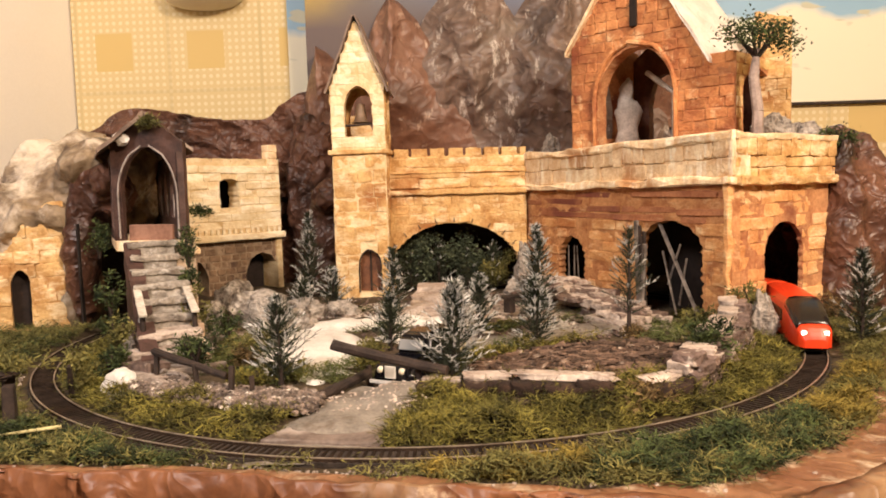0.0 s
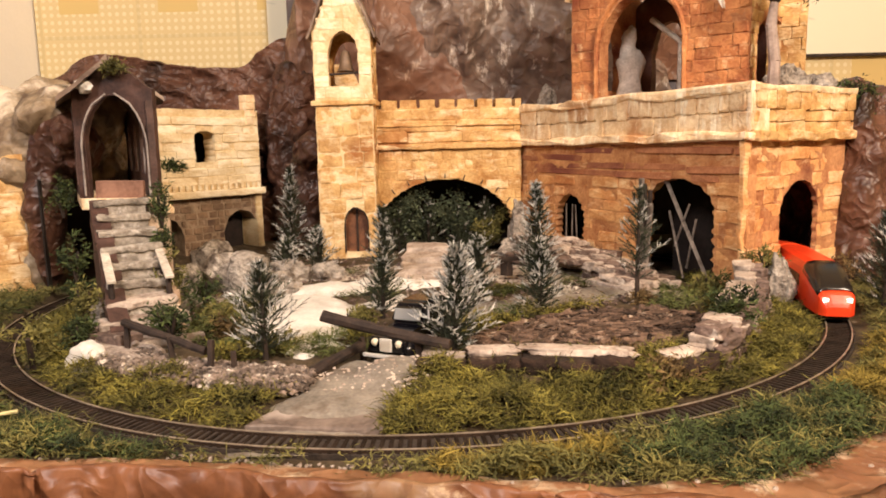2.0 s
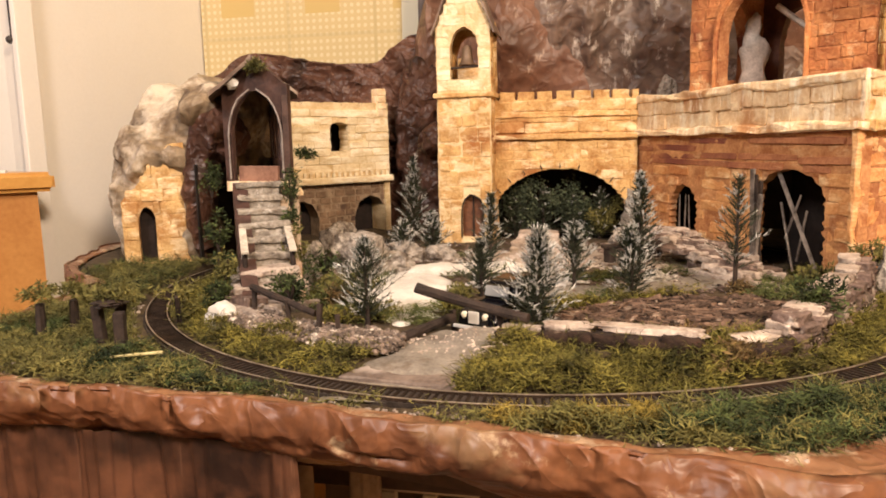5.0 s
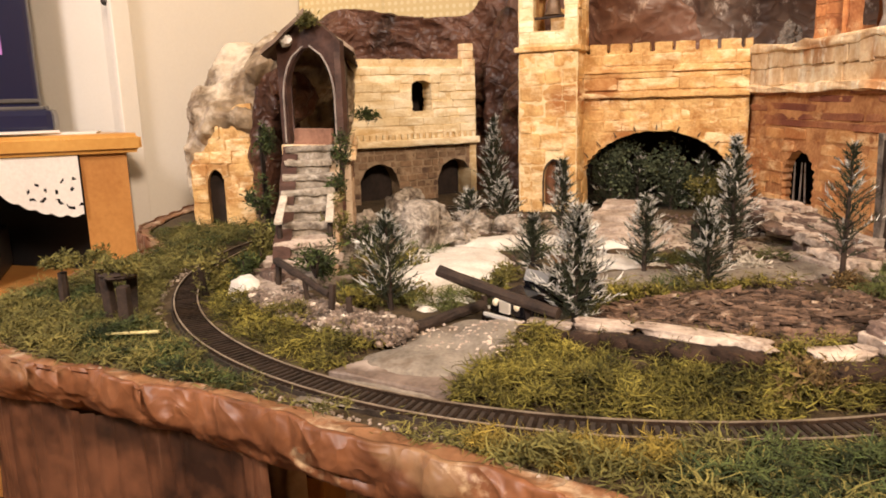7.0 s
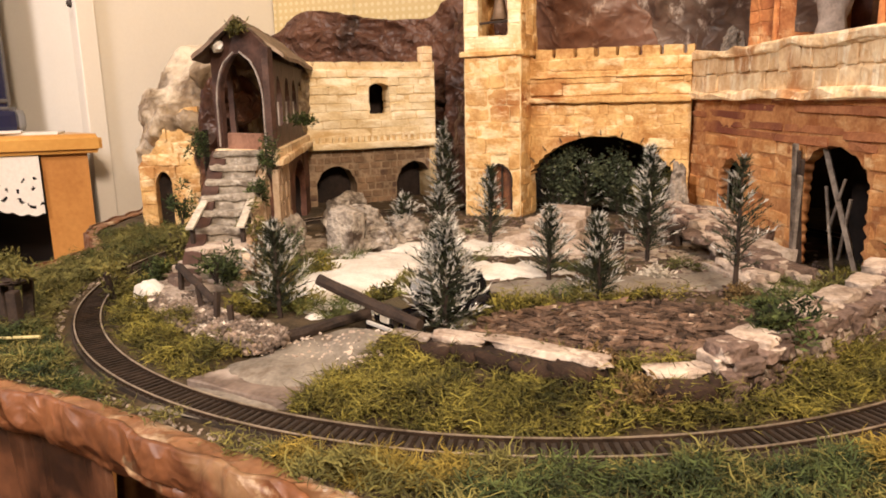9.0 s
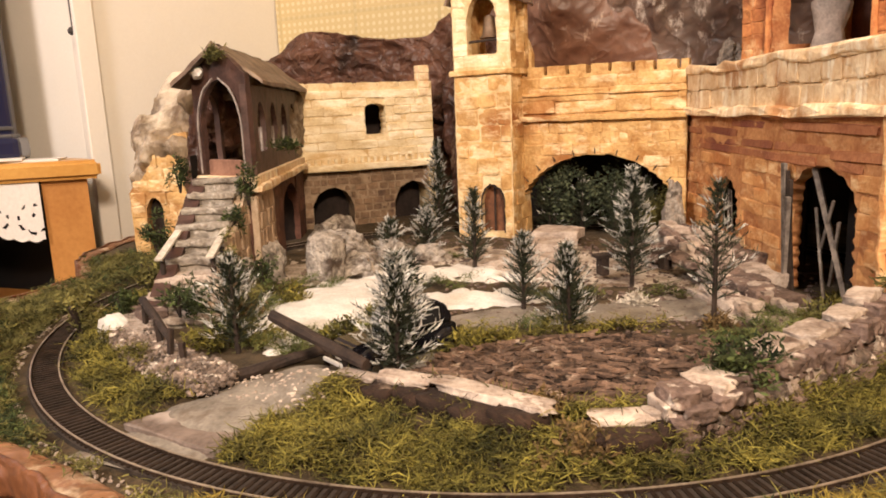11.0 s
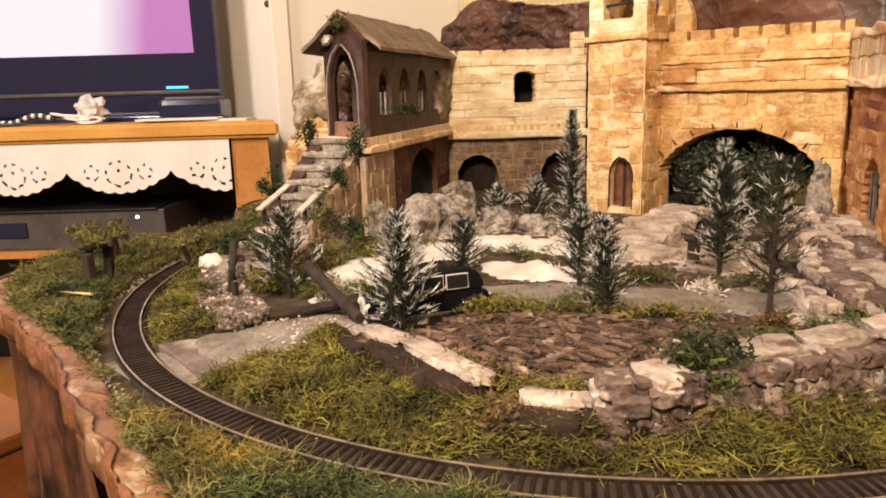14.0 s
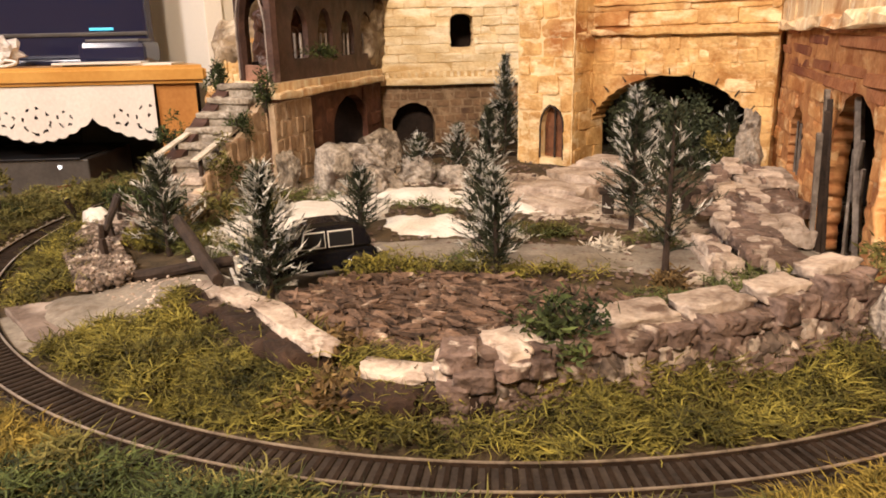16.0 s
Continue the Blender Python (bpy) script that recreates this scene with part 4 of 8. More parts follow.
def right_wing():
    t = thing("red_castle_wing", "red ochre castle wing with pale parapet, ruined gate and ragged window", "castle wall")
    win = lambda u, z: pointed(u, z, 0.112, 0.029 + 0.003 * math.sin(z * 800), 0.058, 0.084, 0.030)
    gate = lambda u, z: pointed(u, z, 0.292, 0.047 + 0.003 * math.sin(z * 700), 0.080, 0.108)
    B = Wall((0.114, 1.042), (0.278, 0.703), -0.004, 0.150, 0.010, lambda u, z: win(u, z) or gate(u, z))
    B.body("gate_wall", surface("orange_joint", (0.34, 0.125, 0.045), (0.66, 0.35, 0.15), 0.85, 45, 300, 0.9, 0.0022, (0.25, 0.08, 0.035), 0.58, 12, wash=(0.72, 0.48, 0.26), wash_at=0.55, wash_scale=30, streak=(1, 1, 3.0)), t)
    B.bricks("brick", brick_meshes("brick", ORANGE, 31.0), t, rng, 0.0115, (0.018, 0.05), -0.002, 0.106, u0=0.001, u1=0.374)
    B.bricks("brick", RED_B, t, rng, 0.0085, (0.06, 0.17), 0.106, 0.148, u0=0.001, u1=0.374, out=0.0008, gap=0.0016, jitter=0.0013)
    par = Wall((0.110, 1.042), (0.279, 0.700), 0.146, 0.190, 0.02)
    par.body("parapet", PALE, t)
    par.bricks("brick", PALE_B, t, rng, 0.018, (0.018, 0.045), 0.150, 0.168, u0=0.001, u1=par.len, out=0.0026, gap=0.0002, jitter=0.0006)
    par.bricks("brick", PALE_B, t, rng, 0.020, (0.008, 0.022), 0.169, 0.189, u0=0.001, u1=par.len, out=0.003, gap=0.0002)
    slab_part("parapet_edge", par, 0.0, par.len, 0.1435, 0.1515, -0.003, 0.008, PALE, t, 0.0042, 3)
    slab_part("coping", par, -0.002, par.len, 0.186, 0.193, -0.018, 0.006, PALE, t, 0.0042, 8)
    tun = lambda u, z: pointed(u, z, 0.084, 0.033 + 0.002 * math.sin(z * 500), 0.078, 0.106)
    C = Wall((0.2785, 0.704), (0.412, 0.796), -0.004, 0.150, 0.005, tun)
    C.body("tunnel_wall", RED_JOINT, t)
    C.bricks("brick", brick_meshes("brick", ORANGE, 71.0), t, rng, 0.0125, (0.016, 0.04), -0.002, 0.150, u0=0.001, u1=0.160)
    pc = Wall((0.279, 0.7015), (0.418, 0.797), 0.146, 0.190, 0.018)
    pc.body("parapet", GOLD_JOINT, t)
    pc.bricks("brick", GOLD_B, t, rng, 0.018, (0.007, 0.018), 0.171, 0.189, u0=0.001, u1=pc.len, out=0.004)
    pc.bricks("brick", GOLD_B, t, rng, 0.010, (0.02, 0.05), 0.150, 0.170, u0=0.001, u1=pc.len, out=0.003)
    slab_part("coping", pc, 0.0, pc.len, 0.186, 0.192, -0.015, 0.005, PALE, t, 0.002, 5)
    slab_part("parapet_edge", pc, 0.0, pc.len, 0.143, 0.151, -0.003, 0.008, GOLD, t, 0.003, 1)
    for u0, u1 in ((0.3705, 0.3765),):
        slab_part("pilaster", B, u0, u1, 0.0, 0.146, -0.001, 0.005, ORANGE, t, 0.0022, u0)
    deck("terrace", [(0.130, 1.05), (0.292, 0.716), (0.40, 0.80), (0.47, 0.90), (0.45, 1.215), (0.1125, 1.215)], 0.158, 0.166, RED, t)
    # added near-black cards behind gate and window, in place of shade
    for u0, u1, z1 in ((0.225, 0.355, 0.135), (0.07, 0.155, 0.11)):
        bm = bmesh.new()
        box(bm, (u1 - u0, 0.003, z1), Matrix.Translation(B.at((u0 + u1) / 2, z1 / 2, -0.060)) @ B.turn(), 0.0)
        part("shade_card", bm, SHADOW_BACK, t)
    # ruined gate: leaning planks and crossed beams
    for u, lean, h, w, o in ((0.246, 3, 0.104, 0.006, 0.004), (0.252, -2, 0.098, 0.005, 0.003), (0.258, 6, 0.092, 0.004, 0.006), (0.262, 9, 0.080, 0.004, 0.010)):
        bm = bmesh.new()
        box(bm, (w, 0.003, h), Matrix.Translation(B.at(u, h / 2 + 0.004, o)) @ B.turn() @ pose(0, 0, 0, 4, lean, 0), 0.0006)
        rough(bm, 0.0008, 90, u * 30)
        part("plank", bm, GREY_WOOD if u < 0.25 or lean > 8 else WOOD_DARK, t)
    for a, b in (((0.268, 0.108), (0.332, 0.012)), ((0.283, 0.040), (0.306, 0.084)), ((0.300, 0.020), (0.315, 0.070)), ((0.275, 0.075), (0.300, 0.010))):
        bm = bmesh.new()
        rod(bm, B.at(*a, -0.006), B.at(*b, -0.002), 0.0028 if a[0] < 0.27 else 0.0016, 0.0024 if a[0] < 0.27 else 0.0013, 4)
        part("beam", bm, GREY_WOOD, t)
    for u in (0.10, 0.112, 0.122):
        bm = bmesh.new()
        rod(bm, B.at(u, 0.028, -0.004), B.at(u + rng.uniform(-0.012, 0.012), 0.072, -0.002), 0.0014, 0.0008, 5)
        part("stick", bm, GREY_WOOD, t)
    return t


def church():
    t = thing("ruined_chapel", "orange-red brick chapel ruin with a tall pointed opening and gabled roof", "chapel")
    ar = lambda u, z: pointed(u, z, 0.091, 0.052, 0.255, 0.312)
    F = Wall((0.1705, 0.974), (0.326, 0.826), 0.160, 0.441, 0.020, ar, lambda u: 0.322 + 0.118 * u / 0.088 if u < 0.088 else max(0.288, 0.440 - 0.152 * (u - 0.088) / 0.092))
    F.body("front_wall", RED_JOINT, t, 0.0015)
    F.bricks("brick", brick_meshes("brick", CHAPEL, 57.0), t, rng, 0.0118, (0.012, 0.028), 0.182, 0.42, u0=0.001, u1=0.214, out=0.0015)
    # raised rim round the opening
    bm = bmesh.new()
    last = None
    for i in range(25):
        k = i / 24 * 2 - 1
        h = 1 - abs(k)
        zz = 0.195 + h * 0.125
        half = 0.055 * (1 if zz < 0.255 else math.sqrt(max(0, 1 - ((zz - 0.255) / 0.0655) ** 1.7)))
        p = F.at(0.091 + (half if k > 0 else -half), zz, 0.003)
        if last is not None:
            rod(bm, last, p, 0.0028, 0.0028, 6)
        last = p
    rough(bm, 0.0012, 90, 3)
    part("arch_rim", bm, CHAPEL, t)
    # near-black block stands in for the shade inside the slit
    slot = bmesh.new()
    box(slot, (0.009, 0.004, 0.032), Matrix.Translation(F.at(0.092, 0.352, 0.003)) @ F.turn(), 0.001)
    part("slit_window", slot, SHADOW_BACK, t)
    e, n = F.at(F.len, 0, 0), -F.n
    S = Wall(e.xy, (e + n * 0.135).xy, 0.160, 0.289, 0.018, lambda u, z: pointed(u, z, 0.062, 0.046, 0.242, 0.275, 0.19))
    S.body("side_wall", RED_JOINT, t)
    S.bricks("brick", GOLD_B, t, rng, 0.0118, (0.012, 0.028), 0.182, 0.288, u0=0.002, u1=0.134, out=0.0012)
    a0 = F.at(0, 0, 0)
    L = Wall((a0 + n * 0.135).xy, a0.xy, 0.160, 0.330, 0.018, lambda u, z: pointed(u, z, 0.07, 0.03, 0.255, 0.30, 0.21))
    L.body("far_wall", RED_JOINT, t)
    K = Wall((e + n * 0.135).xy, (a0 + n * 0.135).xy, 0.160, 0.40, 0.012, lambda u, z: pointed(u, z, 0.15, 0.022, 0.262, 0.296, 0.20), lambda u: 0.286 + 0.09 * (1 - abs(u - 0.120) / 0.12))
    # darker red than the other walls: the chapel's inner shade as colour
    K.body("back_wall", PORCH_BASE, t)
    for s in (0, 1):
        bm = bmesh.new()
        ru, eu = 0.088, (-0.005 if s == 0 else 0.189)
        v = []
        for o in (0.008, -0.140):
            for u, z in ((ru, 0.447), (eu, (0.320, 0.285)[s]), (eu, (0.314, 0.279)[s]), (ru, 0.440)):
                v.append(bm.verts.new(F.at(u, z, o)))
        for f in ((0, 1, 2, 3), (7, 6, 5, 4), (0, 4, 5, 1), (1, 5, 6, 2), (2, 6, 7, 3), (3, 7, 4, 0)):
            bm.faces.new([v[i] for i in f])
        bmesh.ops.recalc_face_normals(bm, faces=bm.faces)
        bmesh.ops.subdivide_edges(bm, edges=bm.edges, cuts=8, use_grid_fill=True)
        rough(bm, 0.002, 50, s)
        # right slope near-white: the glare on it is put into the colour
        part("roof_slope", bm, surface("roof_painted_glare", (0.62, 0.56, 0.48), (0.86, 0.82, 0.75), 0.45, 30, 250, 0.5, 0.001, (0.42, 0.20, 0.10), 0.66, 20) if s else PALE, t)
    for a, b in (((0.068, 0.292, -0.070), (0.104, 0.262, -0.075)), ((0.104, 0.170, -0.075), (0.104, 0.262, -0.075))):
        bm = bmesh.new()
        rod(bm, F.at(*a), F.at(*b), 0.0036, 0.0032, 6)
        part("inner_beam", bm, LATH, t, "pale grey inner beam")
    # free-standing pillar of the fallen side wall
    P = Wall((0.374, 0.896), (0.410, 0.880), 0.160, 0.345, 0.024, top=lambda u: 0.345 - 0.3 * u)
    P.body("pillar", GOLD_JOINT, t)
    P.bricks("brick", GOLD_B, t, rng, 0.0125, (0.012, 0.026), 0.164, 0.33, u0=0.001, u1=P.len - 0.001, out=0.0012)
    return t


arch_bridge()
tower()
house()
porch()
stairs()
right_wing()
church()


def left_tower():
    t = thing("rock_tower", "golden stone tower front with a narrow door set against grey rock", "tower")
    w = Wall((-0.500, 0.7995), (-0.434, 0.836), -0.002, 0.152, 0.03, lambda u, z: pointed(u, z, 0.028, 0.0105, 0.048, 0.070, 0.002),
             lambda u: min(0.146, 0.076 + max(0, u) * 1.15 + 0.002 * math.sin(u * 260)))
    w.body("wall", GOLD_JOINT, t, 0.0018)
    w.bricks("brick", GOLD_B, t, rng, 0.0155, (0.016, 0.036), 0.0, 0.122, u0=0.001, u1=w.len - 0.002, out=0.001)
    bm = bmesh.new()
    box(bm, (0.026, 0.002, 0.07), Matrix.Translation(w.at(0.028, 0.034, -0.016)) @ w.turn(), 0.0004)
    part("door", bm, SHADOW_BACK, t)


left_tower()


def rock_mass(name, label, lumps, material, level=4):
    bm = bmesh.new()
    for i, (c, s) in enumerate(lumps):
        lump(bm, c, s, i * 1.9 + len(lumps), 0.20, level, 1.3)
    rough(bm, 0.008, 20, len(lumps))
    ob = tagged(part(name, bm, material), label, "rock")
    # fuse the lumps into one closed skin, then break its surface up
    fuse = ob.modifiers.new("fuse", "REMESH")
    fuse.mode, fuse.voxel_size = "VOXEL", 0.0042
    skin = bpy.data.meshes.new_from_object(ob.evaluated_get(bpy.context.evaluated_depsgraph_get()))
    ob.modifiers.clear()
    bm = bmesh.new()
    bm.from_mesh(skin)
    bmesh.ops.smooth_vert(bm, verts=bm.verts, factor=0.5, use_axis_x=True, use_axis_y=True, use_axis_z=True)
    rough(bm, 0.0042, 45, len(lumps) + 3)
    rough(bm, 0.0018, 150, len(lumps) + 5)
    ob.data = mesh_of(name, bm, material)
    ob.data.polygons.foreach_set("use_smooth", [True] * len(ob.data.polygons))
    return ob


rock_mass("grey_rock_mound", "large grey-brown painted rock mound beside the tunnel",
          [((-0.500, 0.925, 0.075), (0.076, 0.095, 0.140)), ((-0.455, 0.955, 0.125), (0.080, 0.10, 0.105)), ((-0.485, 0.858, 0.128), (0.046, 0.045, 0.032)),
           ((-0.405, 0.90, 0.185), (0.050, 0.08, 0.040)), ((-0.54, 1.08, 0.10), (0.09, 0.12, 0.13)), ((-0.437, 0.866, 0.060), (0.030, 0.030, 0.125)), ((-0.490, 0.850, 0.132), (0.050, 0.030, 0.034)), ((-0.462, 0.842, 0.128), (0.045, 0.024, 0.020))], ROCK_PALE)
rock_mass("brown_rock_mound", "reddish-brown rock mound beside the tunnel exit",
          [((0.452, 0.865, 0.085), (0.052, 0.085, 0.120)), ((0.445, 0.98, 0.08), (0.06, 0.12, 0.10)), ((0.428, 0.845, 0.02), (0.018, 0.05, 0.14)), ((0.428, 0.802, 0.060), (0.027, 0.030, 0.125))], ROCK)
rock_mass("dark_rock_arch", "dark brown rock over the tunnel mouth beside the stairs",
          [((-0.395, 0.850, 0.158), (0.034, 0.032, 0.040)), ((-0.418, 0.838, 0.090), (0.018, 0.020, 0.090)), ((-0.425, 0.930, 0.150), (0.036, 0.060, 0.045)), ((-0.376, 0.822, 0.170), (0.020, 0.020, 0.022))], ROCK)
rock_mass("brick_rock_column", "reddish rock column between the house and the tower",
          [((-0.185, 1.13, 0.07), (0.030, 0.03, 0.10)), ((-0.172, 1.10, 0.145), (0.028, 0.025, 0.022)), ((-0.215, 1.20, 0.14), (0.05, 0.03, 0.14))], ROCK)


def relief(name, label, category, xs, y, top, material, depth, seed, kind="structure", bottom=0.0, lean=0.0, freq=(14, 14)):
    """A sheet of crumpled painted relief with an uneven skyline."""
    nx, nz = 170, 90
    verts, faces = [], []
    for i in range(nx + 1):
        x = xs[0] + (xs[1] - xs[0]) * i / nx
        h = top(x)
        for k in range(nz + 1):
            f = k / nz
            z = bottom + (h - bottom) * f
            p = Vector((x * freq[0], z * freq[1], seed))
            p += noise.noise_vector(p * 0.6) * 0.5
            ridge = (1 - abs(noise.noise(p)) * 2) * depth + (1 - abs(noise.noise(p * 2.7)) * 2) * depth * 0.5 + noise.noise(p * 6) * depth * 0.08
            verts.append((x + noise.noise(p * 2) * 0.004, y - ridge * (0.3 + 0.7 * math.sin(min(1, f * 1.2) * math.pi * 0.9)) + lean * f, z + noise.noise(p * 3.1) * 0.004))
    for i in range(nx):
        for k in range(nz):
            a = i * (nz + 1) + k
            faces.append((a, a + nz + 1, a + nz + 2, a + 1))
    ob = raw(name, verts, faces, material)
    ob.modifiers.new("thickness", "SOLIDIFY").thickness = 0.004
    return tagged(ob, label, category, kind=kind)


def table(pts):
    def f(x):
        for (x0, z0), (x1, z1) in zip(pts, pts[1:]):
            if x <= x1:
                k = min(1, max(0, (x - x0) / (x1 - x0)))
                return z0 + (z1 - z0) * (k * k * (3 - 2 * k))
        return pts[-1][1]
    return f


relief("rock_ridge", "dark brown crumpled rock ridge behind the house", "rock ridge", (-0.66, -0.195), 1.225,
       table([(-0.66, 0.16), (-0.60, 0.262), (-0.537, 0.297), (-0.469, 0.291), (-0.373, 0.272), (-0.305, 0.276), (-0.236, 0.315), (-0.195, 0.33)]), ROCK, 0.020, 2.0, freq=(7, 17))


def backdrop():
    """Painted board with overlapping relief mountains standing before it."""
    m, tt, b = nodes_of("painted_dusk_sky")
    n, l = tt.nodes, tt.links
    geo = n.new("ShaderNodeNewGeometry")
    sep = n.new("ShaderNodeSeparateXYZ")
    l.new(geo.outputs["Position"], sep.inputs[0])
    nz = n.new("ShaderNodeTexNoise")
    nz.inputs["Scale"].default_value, nz.inputs["Detail"].default_value = 11, 4
    l.new(geo.outputs["Position"], nz.inputs["Vector"])
    ad = n.new("ShaderNodeMath")
    ad.operation = "MULTIPLY_ADD"
    l.new(nz.outputs[0], ad.inputs[0])
    ad.inputs[1].default_value = 0.16
    l.new(sep.outputs[0], ad.inputs[2])
    rp = n.new("ShaderNodeValToRGB")
    el = rp.color_ramp.elements
    el[0].position, el[0].color = 0.0, (0.34, 0.24, 0.04, 1)
    el[1].position, el[1].color = 0.30, (0.09, 0.13, 0.22, 1)
    e = el.new(0.08)
    e.color = (0.13, 0.105, 0.08, 1)
    mr = n.new("ShaderNodeMapRange")
    mr.inputs[1].default_value, mr.inputs[2].default_value = -0.16, 1.0
    l.new(ad.outputs[0], mr.inputs[0])
    l.new(mr.outputs[0], rp.inputs[0])
    up = n.new("ShaderNodeMapRange")
    up.inputs[1].default_value, up.inputs[2].default_value = 0.22, 0.27
    l.new(sep.outputs[2], up.inputs[0])
    mx = n.new("ShaderNodeMix")
    mx.data_type = "RGBA"
    l.new(up.outputs[0], mx.inputs[0])
    mx.inputs[6].default_value = (0.075, 0.075, 0.105, 1)
    high = n.new("ShaderNodeMapRange")
    high.inputs[1].default_value, high.inputs[2].default_value = 0.42, 0.47
    l.new(sep.outputs[2], high.inputs[0])
    dusk = n.new("ShaderNodeMix")
    dusk.data_type = "RGBA"
    l.new(high.outputs[0], dusk.inputs[0])
    dusk.inputs[6].default_value = (0.085, 0.055, 0.045, 1)
    l.new(rp.outputs[0], dusk.inputs[7])
    l.new(dusk.outputs[2], mx.inputs[7])
    l.new(mx.outputs[2], b.inputs["Base Color"])
    b.inputs["Roughness"].default_value = 0.5
    bm = bmesh.new()
    box(bm, (0.655, 0.006, 0.62), pose(0.098, 1.236, 0.31), 0.001)
    setting("backdrop", bm, m, "painted dusk sky and lake board behind the castle", "painted backdrop")
    for i, (xp, zp, left, right, z0, dy, material) in enumerate(((-0.085, 0.465, 0.095, 0.15, 0.180, 0.022, MOUNT_RED), (0.040, 0.500, 0.180, 0.190, 0.205, 0.012, MOUNT), (0.190, 0.500, 0.18, 0.19, 0.205, 0.018, MOUNT),
                                                         (0.325, 0.44, 0.10, 0.12, 0.24, 0.010, MOUNT_RED), (-0.205, 0.385, 0.05, 0.12, 0.18, 0.006, MOUNT_RED))):
        verts, faces, nu, nf = [], [], 70, 60
        for k in range(nf + 1):
            f = k / nf
            for j in range(nu + 1):
                u = j / nu * 2 - 1
                w = (left if u < 0 else right) * (1 - f) ** 0.66
                x, z = xp + u * w, z0 + (zp - z0) * f
                p = Vector((x * 15, z * 13, i * 5.0))
                p += noise.noise_vector(p * 0.7) * 0.6
                rg = (1 - abs(noise.noise(p)) * 2) * 0.013 + (1 - abs(noise.noise(p * 2.1)) * 2) * 0.006 + noise.noise(p * 5) * 0.0012
                edge = noise.noise(Vector((z * 45, i, u))) * 0.012 * (1 - f)
                y = 1.231 - dy * 0.6 - 0.036 * (1 - abs(u) ** 1.2) * (1 - 0.4 * f) * smooth(0.05, 0.45, f) - (rg + 0.006) * (1 - abs(u) * 0.6) * smooth(0.0, 0.4, f)
                verts.append((x + edge, y, z + noise.noise(p * 1.7) * 0.005 * (0.3 + f)))
        for k in range(nf):
            for j in range(nu):
                a = k * (nu + 1) + j
                faces.append((a, a + 1, a + nu + 2, a + nu + 1))
        tagged(raw("relief_mountain", verts, faces, material, smooth=True), "dark painted relief mountain with pale snowy streaks", "mountain", "backdrop mountains")


backdrop()
# near-black cards that stand in for the shade between the stairs and the grey rock
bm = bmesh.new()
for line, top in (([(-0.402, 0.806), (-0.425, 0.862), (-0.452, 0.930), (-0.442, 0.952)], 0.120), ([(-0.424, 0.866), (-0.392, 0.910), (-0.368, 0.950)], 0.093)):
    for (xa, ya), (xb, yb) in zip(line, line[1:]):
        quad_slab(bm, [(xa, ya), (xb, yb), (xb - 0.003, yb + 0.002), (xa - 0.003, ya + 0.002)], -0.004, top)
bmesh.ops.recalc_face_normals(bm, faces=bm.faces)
tagged(part("tunnel_shade_card", bm, SHADOW_BACK), "near-black card standing in for the shade of the tunnel mouth beside the stairs", "tunnel wall", kind="structure")
# near-black card that closes the tunnels at the back and stands in for their shade
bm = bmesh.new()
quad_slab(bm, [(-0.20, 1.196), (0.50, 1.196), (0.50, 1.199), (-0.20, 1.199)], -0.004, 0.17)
tagged(part("tunnel_shade_back", bm, SHADOW_BACK), "near-black card standing in for the tunnel's shade behind the castle", "tunnel wall", kind="structure")

# ---- room furniture ----
RAISE = 0.008  # the stand and all on it sit this much above the heights below


